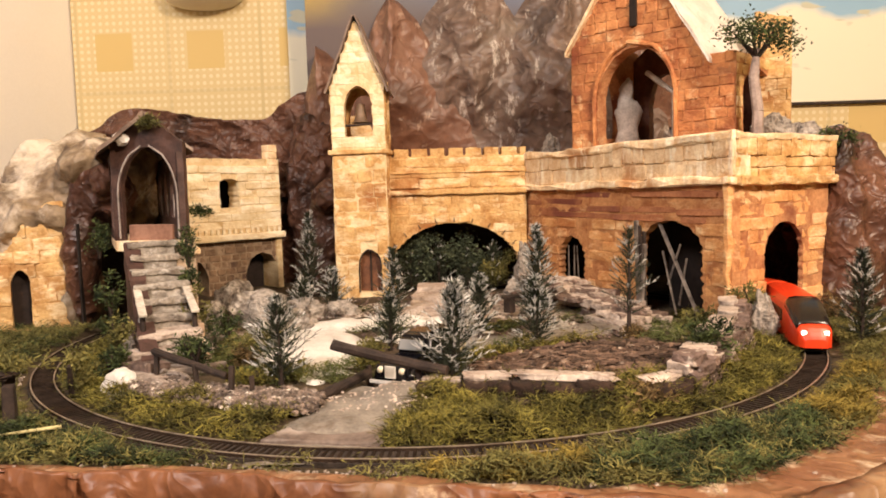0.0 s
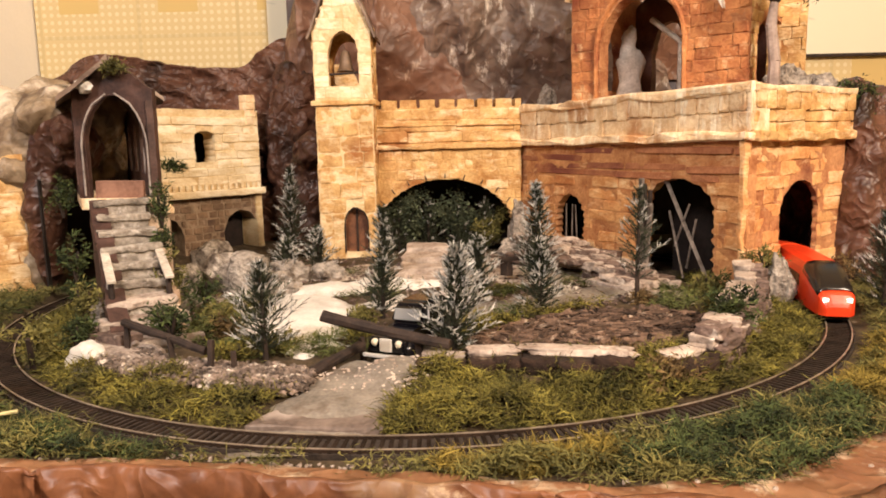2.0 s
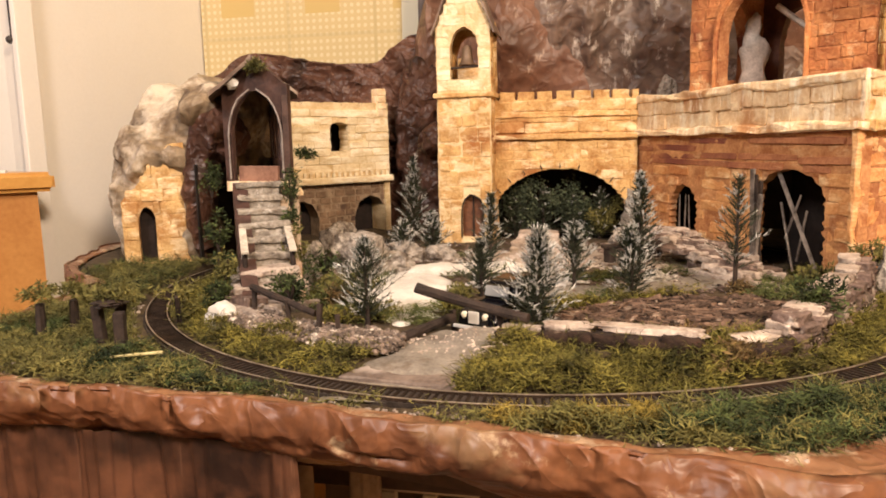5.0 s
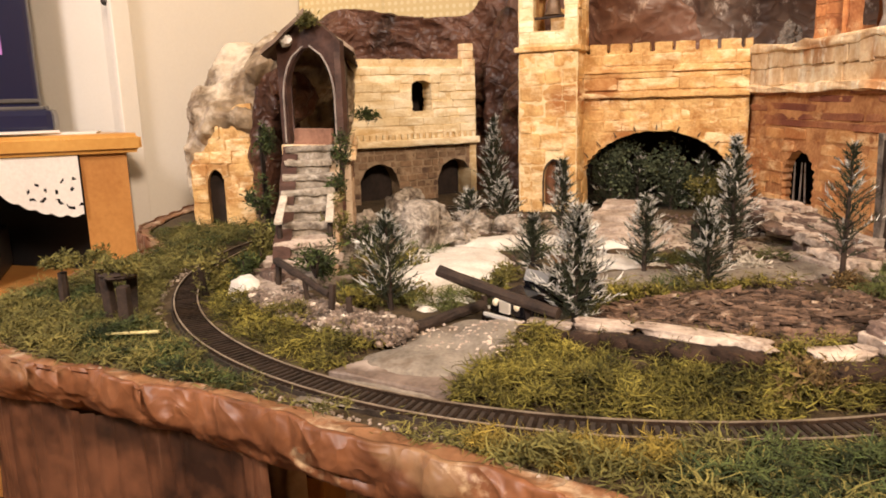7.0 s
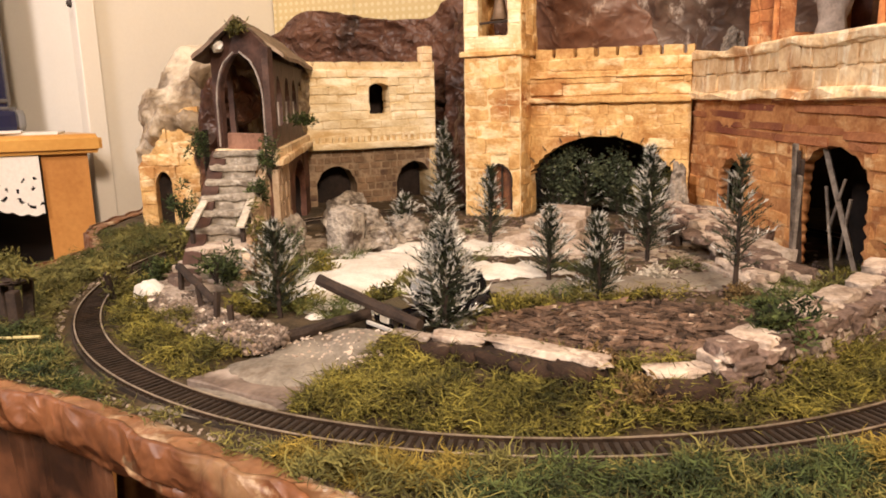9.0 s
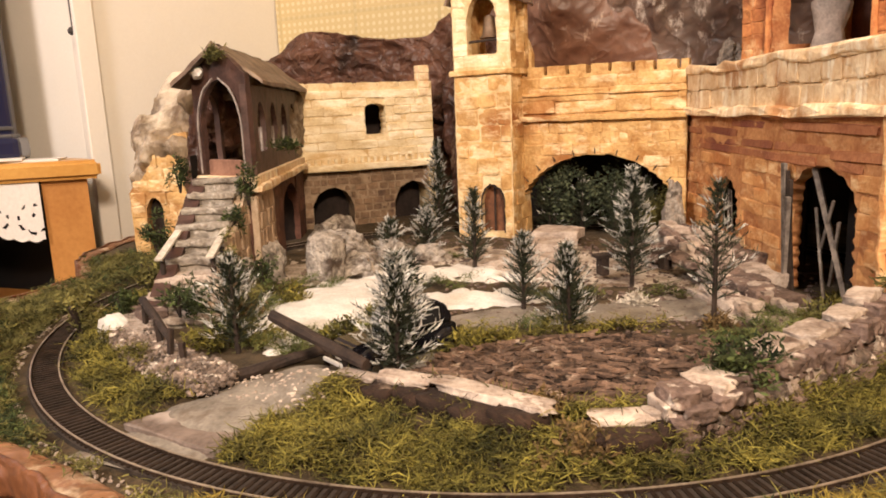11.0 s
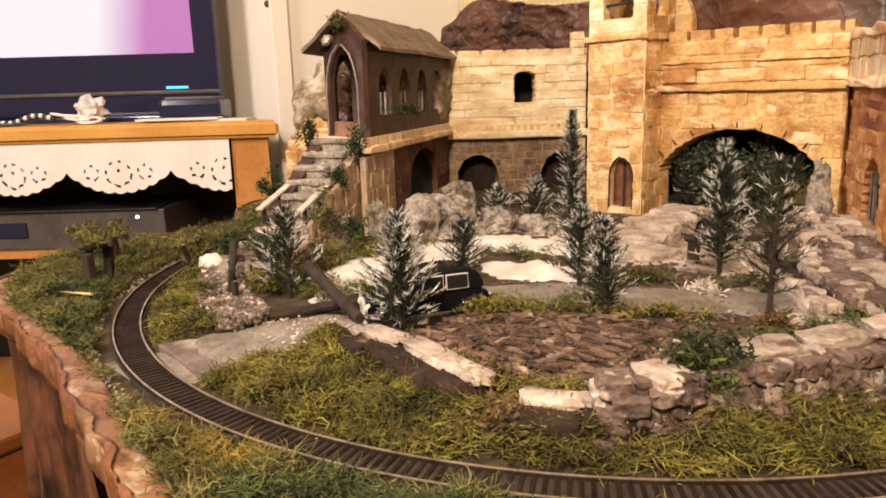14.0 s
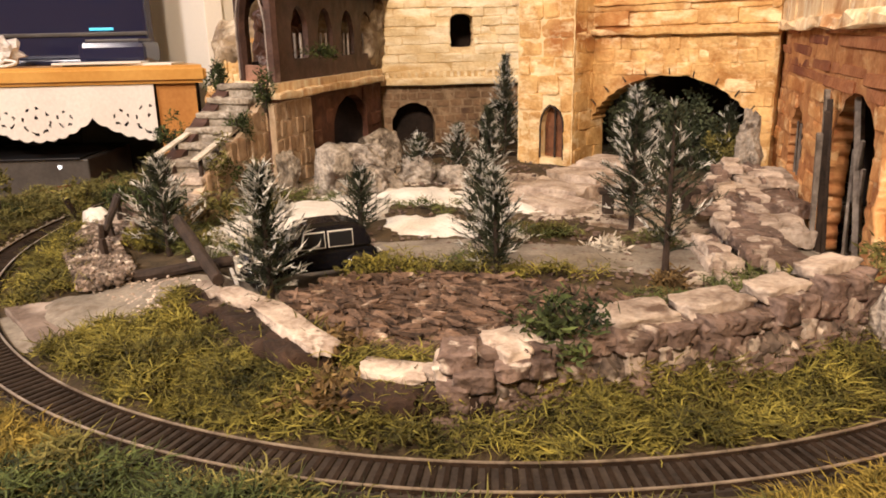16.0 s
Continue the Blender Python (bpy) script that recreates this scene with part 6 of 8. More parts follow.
tufts("edge_moss", "sparse olive moss between the track and the layout edge", 12000, Zone((-0.42, 0.22, 0.36, 0.62), lambda x, y: rr(x, y) > 0.3765 and inside_base(x, y, 0.002 + 0.036 * smooth(0.08, 0.18, x)) and noise.noise(Vector((x * 34, y * 34, 21))) > -0.22), bpy.data.materials["olive_moss"], 0.0062, 17)
verge_f = any_of(blob(0.045, 0.612, 0.055, 0.018, 35), blob(0.10, 0.655, 0.055, 0.010, 25))
tufts("verge_moss", "yellow-green moss on the verge between road and field", 1500, Zone((-0.03, 0.20, 0.56, 0.70), lambda x, y: verge_f(x, y) > 0.004 * noise.noise(Vector((x * 80, y * 80, 5))) and road_f(x, y) < 0.006), MOSS, 0.0075, 6)
inner_f = any_of(blob(-0.055, 0.742, 0.045, 0.010, 12), blob(0.055, 0.735, 0.035, 0.010, 10), blob(-0.058, 0.60, 0.018, 0.020), blob(-0.074, 0.568, 0.018, 0.026, 10), blob(-0.155, 0.60, 0.022, 0.05, 20), blob(0.20, 0.665, 0.05, 0.012, 40), blob(-0.13, 0.85, 0.05, 0.014, 20), blob(-0.10, 0.555, 0.03, 0.012, 30), blob(-0.18, 0.625, 0.016, 0.05, 10), blob(0.14, 0.765, 0.03, 0.008, 20), blob(0.22, 0.715, 0.03, 0.02, 40), blob(-0.17, 0.70, 0.03, 0.015, 30), blob(0.06, 0.65, 0.02, 0.008, 20))
tufts("green_moss", "dull green moss between the snow patches", 6500, Zone((-0.20, 0.27, 0.54, 0.90), lambda x, y: inner_f(x, y) > 0.003 * noise.noise(Vector((x * 80, y * 80, 9)))), surface(
    "dull_green_moss", (0.045, 0.062, 0.018), (0.17, 0.185, 0.055), 0.9, 35, 300, 0.2, 0.0005, island=0.5), 0.0065, 7)
tufts("back_moss", "dark green moss beside the tunnel mouths", 1600, Zone((-0.52, -0.30, 0.62, 0.83), lambda x, y: rr(x, y) > 0.378 and inside_base(x, y, 0.01)), MOSS_DARK, 0.0085, 8)


def chips(name, label, category, count, where, material, size, seed, lift=0.003, flat=0.35, run=None):
    """Loose chips of bark (lying along run, in radians) or broken stones with blunted corners."""
    ico = bmesh.new()
    bmesh.ops.create_icosphere(ico, subdivisions=1, radius=0.5)
    round_v, round_f = [v.co.copy() for v in ico.verts], [tuple(v.index for v in f.verts) for f in ico.faces]
    ico.free()
    r = random.Random(seed)
    verts, faces = [], []
    made = tries = 0
    while made < count and tries < count * 20:
        tries += 1
        x, y = where.sample(r)
        if not where(x, y):
            continue
        made += 1
        s = size * r.uniform(0.4, 1.3)
        m = Matrix.Translation((x, y, ground_z(x, y) + lift * r.uniform(0.5, 1.2))) @ Euler((r.uniform(-.4, .4), r.uniform(-.25, .25), r.uniform(0, 6.3) if run is None else run + r.gauss(0, 0.45))).to_matrix().to_4x4()
        i = len(verts)
        if run is None:
            k = Vector((r.uniform(0.8, 1.3), r.uniform(0.6, 1.0), r.uniform(0.7, 1.2) * flat)) * s
            for c in round_v:
                q = c * r.uniform(0.75, 1.25)
                verts.append(m @ Vector((q.x * k.x, q.y * k.y, q.z * k.z)))
            faces += [tuple(i + j for j in f) for f in round_f]
            continue
        for k in range(8):
            c = Vector(((k & 1) - 0.5, ((k >> 1) & 1) - 0.5, (k >> 2) - 0.5))
            c = Vector((c.x * s * r.uniform(0.8, 1.9), c.y * s * 0.30 * r.uniform(0.5, 1.3), c.z * s * flat * r.uniform(0.6, 1.4)))
            verts.append(m @ c)
        faces += [(i, i + 2, i + 3, i + 1), (i + 4, i + 5, i + 7, i + 6), (i, i + 1, i + 5, i + 4), (i + 2, i + 6, i + 7, i + 3), (i, i + 4, i + 6, i + 2), (i + 1, i + 3, i + 7, i + 5)]
    return tagged(raw(name, verts, faces, material), label, category, kind="stuff")


chips("bark_chips", "flat brown bark chips covering the field", "bark", 3600, Zone((0.0, 0.26, 0.49, 0.68), lambda x, y: field_f(x, y) > 0.002), BARK, 0.0085, 11, 0.0042, 0.26, 0.35)


def single_chips(count):
    """Larger chips lying on top of the field, one by one."""
    r = random.Random(61)
    meshes = []
    for k in range(6):
        bm = bmesh.new()
        bmesh.ops.create_cube(bm, size=1.0)
        bmesh.ops.subdivide_edges(bm, edges=[e for e in bm.edges if abs(e.verts[0].co.x - e.verts[1].co.x) > 0.5], cuts=2)
        for v in bm.verts:
            q = noise.noise_vector(v.co * 2.3 + Vector((k * 5.0, k, 1)))
            v.co = Vector((v.co.x + q.x * 0.2, v.co.y * (1 - abs(v.co.x) * 0.7) + q.y * 0.25, v.co.z + q.z * 0.5))
        meshes.append(mesh_of("bark_chip", bm, BARK_TOP))
    made = 0
    while made < count:
        x, y = r.uniform(0.0, 0.26), r.uniform(0.49, 0.68)
        if field_f(x, y) < 0.004:
            continue
        made += 1
        ob = new("bark_chip", r.choice(meshes))
        ob.parent = field
        ob.matrix_basis = pose(x, y, ground_z(x, y) + r.uniform(0.006, 0.0085), r.gauss(0, 14), r.gauss(0, 9), 20 + r.gauss(0, 38)) @ Matrix.Diagonal((r.uniform(0.006, 0.016), r.uniform(0.0016, 0.0032), r.uniform(0.0012, 0.0022), 1))


BARK_TOP = surface("loose_bark", (0.040, 0.025, 0.018), (0.20, 0.130, 0.092), 0.9, 90, 500, 0.8, 0.001, (0.46, 0.37, 0.29), 0.60, 80, vary=0.5)
single_chips(300)
bank = [(-0.232, 0.560), (-0.190, 0.528), (-0.145, 0.505), (-0.085, 0.487)]
chips("rubble_bank", "grey and white rubble bank below the stairs", "rubble", 6000, Zone((-0.26, -0.06, 0.46, 0.60), lambda x, y: near_line(bank, x, y)[0] < 0.017), RUBBLE, 0.0038, 12, 0.0070, 0.8)
chips("track_gravel", "pale gravel along the outer rail", "gravel", 500, Zone((-0.40, 0.25, 0.38, 0.62), lambda x, y: 0.3735 < rr(x, y) < 0.3800 and x < 0.05), SLAB, 0.0028, 13, 0.0008, 0.8)
chips("edge_pebbles", "pale pebbles strewn along the layout edge", "pebbles", 45, Zone((-0.43, 0.20, 0.34, 0.62), lambda x, y: rr(x, y) > 0.382 and not inside_base(x, y, 0.022) and inside_base(x, y, -0.002)), SLAB, 0.0030, 18, 0.001, 0.8)
chips("road_rubble", "small pale stones at the road crossing", "rubble", 300, Zone((-0.09, 0.02, 0.46, 0.53), lambda x, y: road_f(x, y) > -0.012 and 0.475 < y < 0.515), SLAB, 0.0028, 14, 0.0020, 0.6)
chips("loose_stones", "small pale stones scattered before the castle", "stones", 1900, Zone((-0.22, 0.25, 0.60, 0.99), lambda x, y: rr(x, y) < 0.27 and snow_f(x, y) < -0.004 and field_f(x, y) < -0.005), STONE, 0.0042, 15, 0.0015, 0.6)
chips("wall_rubble", "reddish rubble slope below the garden wall", "rubble", 2000, Zone((0.12, 0.32, 0.46, 0.74), lambda x, y: 0.004 < near_line(GARDEN[3:], x, y)[0] < 0.013 and rr(x, y) > rr(*min(GARDEN[3:], key=lambda g: math.hypot(g[0] - x, g[1] - y))) - 0.004), RUBBLE, 0.0085, 16, 0.008, 0.8)


bm = bmesh.new()
quad_slab(bm, [(-0.096, 0.434), (-0.022, 0.4265), (-0.024, 0.474), (-0.076, 0.470)], -0.004, 0.0012)
bmesh.ops.bevel(bm, geom=list(bm.edges), offset=0.0008, segments=1, affect="EDGES")
bmesh.ops.subdivide_edges(bm, edges=[e for e in bm.edges if e.calc_length() > 0.02], cuts=6)
rough(bm, 0.0016, 40, 4)
rough(bm, 0.0007, 160, 4)
tagged(part("crossing_board", bm, surface("grey_board", (0.095, 0.070, 0.058), (0.24, 0.19, 0.160), 0.7, 30, 300, 0.4, 0.0008, (0.46, 0.40, 0.36), 0.57, 18)), "grey weathered board laid as a level crossing", "crossing board")


# ---- garden wall ----
def stone_mesh(seed, material, round_=0.10):
    """A broken worn stone of unit size."""
    bm = bmesh.new()
    bmesh.ops.create_cube(bm, size=1.0)
    bmesh.ops.subdivide_edges(bm, edges=bm.edges, cuts=5, use_grid_fill=True)
    for v in bm.verts:
        q = noise.noise_vector(v.co * 1.6 + Vector((seed * 5.1, seed, 2)))
        q2 = noise.noise_vector(v.co * 4.2 + Vector((seed, 3, seed)))
        v.co = v.co.lerp(v.co.normalized() * 0.60, round_) + q * 0.12 + q2 * 0.07 + noise.noise_vector(v.co * 9 + Vector((seed, 1, 7))) * 0.03
    me = mesh_of("stone", bm, material)
    me.polygons.foreach_set("use_smooth", [True] * len(me.polygons))
    return me


def garden_wall():
    t = thing("garden_wall", "low garden wall of dark rubble stones with pale flat capstones", "stone wall")
    dark, pale = [stone_mesh(i, STONE) for i in range(4)], [stone_mesh(i + 9, SLAB) for i in range(4)]
    low = [stone_mesh(i + 20, surface("dark_wall_stone", (0.012, 0.006, 0.004), (0.050, 0.028, 0.018), 0.95, 60, 300, 0.9, 0.003, (0.35, 0.27, 0.2), 0.68, 50, vary=0.25) if i == 0 else bpy.data.materials["dark_wall_stone"]) for i in range(4)]
    r = random.Random(5)

    def along(s):
        n = len(GARDEN) - 1
        i = min(n - 1, int(s * n))
        f = s * n - i
        a, b = Vector(GARDEN[i]), Vector(GARDEN[i + 1])
        return a.lerp(b, f), math.degrees(math.atan2(b.y - a.y, b.x - a.x))

    def lay(s, z, size, me, off=0.0, tilt=0.0):
        p, ang = along(s)
        nrm = Vector((math.sin(math.radians(ang)), -math.cos(math.radians(ang))))
        p = p + nrm * off
        ob = new("stone", me)
        ob.parent = t
        ob.matrix_basis = pose(p.x, p.y, z, r.uniform(-4, 4), tilt + r.uniform(-3, 3), ang + r.uniform(-5, 5)) @ Matrix.Diagonal((*size, 1))
    def block(x, y, z, size, ang, me, tilt=0.0):
        ob = new("stone", me)
        ob.parent = t
        ob.matrix_basis = pose(x, y, z, r.uniform(-3, 3), tilt, ang) @ Matrix.Diagonal((*size, 1))
    # dark blocks with pale flat caps
    for n_, ((x0, y0), (x1, y1), z, d) in enumerate(GARDEN_CAPS):
        ln, ang = math.hypot(x1 - x0, y1 - y0), math.degrees(math.atan2(y1 - y0, x1 - x0))
        xc, yc = (x0 + x1) / 2, (y0 + y1) / 2
        nx, ny = math.sin(math.radians(ang)), -math.cos(math.radians(ang))
        block(xc - nx * d * 0.25, yc - ny * d * 0.25, z - 0.003, (ln * 1.0, d * (0.78 if z > 0.028 else 0.48), 0.0066 if z > 0.028 else 0.0046), ang, r.choice(pale))
        if z > 0.028:
            # taller stretch: several courses of small rubble
            for row in range(4):
                m = max(1, round(ln / 0.010))
                for i in range(m):
                    k = (i + r.uniform(0.3, 0.7)) / m
                    hh = (z - 0.004) / 4
                    block(x0 + (x1 - x0) * k + nx * r.uniform(-0.001, 0.004), y0 + (y1 - y0) * k + ny * r.uniform(-0.001, 0.004), hh * (row + 0.5), (ln / m * r.uniform(0.95, 1.35), 0.020, hh * r.uniform(1.0, 1.3)), ang + r.uniform(-14, 14), r.choice(pale if r.random() < 0.12 else dark), r.uniform(-10, 10))
            continue
        m = max(1, round(ln / 0.020))
        for i in range(m):
            k = (i + 0.5) / m
            block(x0 + (x1 - x0) * k + nx * 0.001, y0 + (y1 - y0) * k + ny * 0.001, (z - 0.008) / 2, (ln / m * 1.15, 0.022 * r.uniform(0.85, 1.15), (z + 0.003) * r.uniform(0.85, 1.0)), ang + r.uniform(-9, 9), r.choice(low if x1 < 0.19 else dark))
    # rubble courses under the taller part
    s = 0.47
    while s < 1.02:
        for row in range(5):
            if r.random() < 0.92:
                w = r.uniform(0.007, 0.017)
                lay(min(1, s + r.uniform(-0.012, 0.012)), 0.002 + row * 0.0062, (w, 0.016, r.uniform(0.006, 0.0095)), r.choice(pale if r.random() < 0.10 else dark), 0.0100 - row * 0.0014 + r.uniform(-0.003, 0.003), r.uniform(-8, 8))
        s += 0.0215


GARDEN_CAPS = [((-0.002, 0.502), (0.022, 0.497), 0.019, 0.018), ((0.026, 0.497), (0.056, 0.497), 0.022, 0.026), ((0.060, 0.497), (0.122, 0.484), 0.0225, 0.028),
               ((0.146, 0.489), (0.170, 0.501), 0.019, 0.026), ((0.171, 0.503), (0.186, 0.519), 0.020, 0.024), ((0.187, 0.520), (0.199, 0.536), 0.031, 0.020),
               ((0.216, 0.563), (0.231, 0.589), 0.035, 0.026), ((0.233, 0.592), (0.248, 0.618), 0.036, 0.024), ((0.251, 0.625), (0.261, 0.648), 0.038, 0.020), ((0.263, 0.655), (0.272, 0.682), 0.042, 0.020)]


garden_wall()


def single_rock(name, label, c, size, seed, material=None, amount=0.35):
    bm = bmesh.new()
    lump(bm, (0, 0, 0), size, seed, amount, 4, 1.4)
    rough(bm, min(size) * (0.05 if material is SNOW else 0.24), 0.6 / min(size), seed)
    if material is not SNOW:
        rough(bm, min(size) * 0.11, 1.8 / min(size), seed + 4)
    ob = tagged(part(name, bm, material or STONE, smooth=material is SNOW), label, "rock")
    ob.location = c
    return ob


PALE_ROCK = surface("pale_grey_rock", (0.12, 0.102, 0.085), (0.46, 0.415, 0.36), 0.88, 75, 300, 1.0, 0.004, (0.07, 0.05, 0.037), 0.54, 60, wash=(0.66, 0.62, 0.56), wash_at=0.56, wash_scale=55)
for i, (c, s) in enumerate((((-0.175, 0.736, 0.022), (0.018, 0.013, 0.028)), ((-0.222, 0.722, 0.018), (0.010, 0.010, 0.026)), ((-0.250, 0.866, 0.016), (0.022, 0.016, 0.030)),
                            ((-0.205, 0.800, 0.016), (0.034, 0.030, 0.026)), ((-0.165, 0.770, 0.010), (0.034, 0.022, 0.018)), ((-0.160, 0.835, 0.010), (0.026, 0.022, 0.016)),
                            ((-0.118, 0.845, 0.008), (0.022, 0.018, 0.013)), ((-0.222, 0.682, 0.012), (0.013, 0.012, 0.020)), ((0.106, 0.996, 0.026), (0.012, 0.013, 0.046)),
                            ((0.098, 0.975, 0.010), (0.018, 0.014, 0.014)), ((0.153, 1.062, 0.202), (0.012, 0.010, 0.020)), ((0.388, 0.872, 0.196), (0.024, 0.018, 0.028)),
                            ((0.420, 0.872, 0.190), (0.018, 0.018, 0.022)), ((0.352, 0.905, 0.182), (0.018, 0.014, 0.016)), ((0.296, 0.676, 0.016), (0.011, 0.014, 0.030)))):
    if i in (0, 2):
        ob = tagged(new("rock", stone_mesh(i + 40, PALE_ROCK, 0.42)), "upright block of pale grey rock", "rock")
        ob.matrix_world = pose(*c, 4 * i - 6, 5 - 4 * i, 35 * i) @ Matrix.Diagonal((s[0] * 1.8, s[1] * 1.8, s[2] * 1.75, 1))
        continue
    single_rock("rock", "pale grey weathered rock lump", c, s, i + 2.0, PALE_ROCK)
# white heap added in place of a glare patch on the rubble
single_rock("snow_mound", "small white heap standing in for glare at the foot of the stairs", (-0.231, 0.544, 0.002), (0.0140, 0.0120, 0.018), 3, SNOW, 0.22)


def slabs():
    """Flat stepped slabs before the arch and the gate."""
    r = random.Random(3)
    rows = [((0.012, 0.815), 0.075, 0.040, 0.008, -8), ((-0.006, 0.858), 0.062, 0.045, 0.012, 4), ((-0.010, 0.905), 0.056, 0.045, 0.017, -3), ((-0.012, 0.955), 0.050, 0.045, 0.022, 2),
            ((-0.035, 0.842), 0.05, 0.035, 0.009, 12), ((0.185, 0.745), 0.085, 0.022, 0.009, -52), ((0.195, 0.785), 0.09, 0.030, 0.013, -50), ((0.178, 0.835), 0.10, 0.040, 0.018, -55),
            ((0.165, 0.880), 0.09, 0.040, 0.023, -58), ((0.146, 0.925), 0.07, 0.045, 0.028, -60), ((0.120, 0.905), 0.05, 0.06, 0.017, -58), ((-0.213, 0.553), 0.060, 0.026, 0.010, -28), ((-0.232, 0.575), 0.05, 0.02, 0.016, -30)]
    for i in range(40):
        k = i / 39
        x, y = 0.200 - 0.075 * k + r.uniform(-0.02, 0.02), 0.735 + 0.20 * k + r.uniform(-0.015, 0.015)
        rows.append(((x, y), r.uniform(0.025, 0.065), r.uniform(0.006, 0.016), 0.013 + 0.020 * k + r.uniform(0, 0.004), -55 + r.uniform(-12, 12)))
    for i, ((x, y), w, d, z, a) in enumerate(rows):
        bm = bmesh.new()
        box(bm, (w, d, 0.011 if i < 13 else 0.006), None, 0.0015)
        bmesh.ops.subdivide_edges(bm, edges=[e for e in bm.edges if e.calc_length() > 0.02], cuts=10)
        rough(bm, 0.0026, 45, i)
        rough(bm, 0.0018, 130, i)
        ob = tagged(part("stone_slab", bm, (SLAB if i % 2 else STONE) if i > 4 else surface("rose_slab", (0.24, 0.185, 0.15), (0.57, 0.49, 0.42), 0.85, 60, 350, 0.6, 0.001, (0.2, 0.13, 0.09), 0.62, 40) if i == 0 else bpy.data.materials["rose_slab"]), "flat worn stone slab laid as a low step", "stone slab", "stepped slabs")
        ob.matrix_world = pose(x, y, z - 0.003, 0, 0, a)


slabs()


# ---- trees and bushes ----
def brush_tree(x, y, h, spread, frost, seed, label, twigs=150, bare=0.10, name="fir_tree"):
    r = random.Random(seed)
    z0 = ground_z(x, y) - 0.001
    t = thing(name, label, "tree", "fir trees", (x, y, z0))
    bm = bmesh.new()
    lean = Vector((r.uniform(-.04, .04), r.uniform(-.04, .04), 1)).normalized()
    rod(bm, (0, 0, 0), lean * h * 0.5, 0.0022, 0.0016, 6)
    rod(bm, lean * h * 0.5, lean * h, 0.0016, 0.0005, 6)
    part("trunk", bm, WOOD_DARK, t)
    dark, snow = ([], []), ([], [])

    def blade(store, p, d, L, w):
        side = d.cross(Vector((r.uniform(-1, 1), r.uniform(-1, 1), r.uniform(-1, 1)))).normalized() * w
        i = len(store[0])
        store[0].extend((p - side, p + side, p + d * L))
        store[1].append((i, i + 1, i + 2))
    twigs = round(twigs * 0.95)
    for k in range(twigs):
        f = bare + (1 - bare) * ((k + r.random()) / twigs)
        a = k * 2.39996 + r.uniform(-.4, .4)
        prof = max(0.16, (1 - f) ** 0.72 * 1.25) * (0.70 + 0.30 * smooth(bare, bare + 0.18, f))
        L = spread * prof * r.uniform(0.55, 1.3) * 1.16
        d = Vector((math.cos(a), math.sin(a), r.uniform(0.15, 0.75) + f * 0.7)).normalized()
        p = lean * h * f
        blade(dark, p, d, L, 0.0005)
        white = r.random() < frost * 1.3
        for j in range(26):
            q = p + d * L * (0.05 + 0.95 * j / 25)
            nd = (d * 1.25 + Vector((r.uniform(-1, 1), r.uniform(-1, 1), r.uniform(-0.6, 1)))).normalized()
            tip = white and j > 14 and r.random() < 0.72
            blade(snow if tip else dark, q, nd, 0.0052 * r.uniform(0.6, 1.4), 0.00038 if not tip else 0.00052)
    raw("crown", *dark, NEEDLE, t)
    if snow[1]:
        tagged(raw("frost", *snow, FROST, t), "white frosted bristle tips")
    return t


FROSTY = "dark bottle-brush fir tree with white frosted tips"
brush_tree(-0.110, 0.541, 0.066, 0.0255, 0.50, 21, FROSTY, 115)
brush_tree(0.017, 0.536, 0.075, 0.0240, 0.72, 22, FROSTY, 170)
brush_tree(-0.041, 0.653, 0.049, 0.0200, 0.28, 23, "small dark fir tree standing in the snow", 90)
brush_tree(-0.160, 0.836, 0.043, 0.0190, 0.45, 24, "small fir tree before the rocks with frosted tips", 90)
brush_tree(-0.130, 0.862, 0.054, 0.0200, 0.55, 25, FROSTY, 100)
brush_tree(-0.055, 0.818, 0.078, 0.0190, 0.45, 38, "slim fir tree with pale tips before the tower", 130)
brush_tree(-0.193, 1.020, 0.118, 0.0230, 0.50, 26, "tall slim fir tree with white frosted tips", 210)
brush_tree(0.040, 0.692, 0.060, 0.0200, 0.50, 27, FROSTY, 100)
brush_tree(0.089, 0.649, 0.062, 0.0200, 0.45, 28, FROSTY, 130)
brush_tree(0.103, 0.788, 0.099, 0.0230, 0.50, 29, "tall full fir tree with white frosted tips", 200)
brush_tree(0.178, 0.687, 0.100, 0.0250, 0.30, 30, "sparse tall fir tree with bare lower trunk", 70, 0.22)
for i, (x, y, h) in enumerate(((-0.052, 1.050, 0.066), (-0.012, 1.056, 0.074), (0.030, 1.050, 0.060), (0.066, 1.052, 0.068))):
    brush_tree(x, y, h, 0.020, 0.16, 34 + i, "dark grey-green fir growing under the arch", 110, 0.04)
brush_tree(0.372, 0.652, 0.084, 0.0215, 0.40, 31, "frosted fir tree standing outside the track", 150)


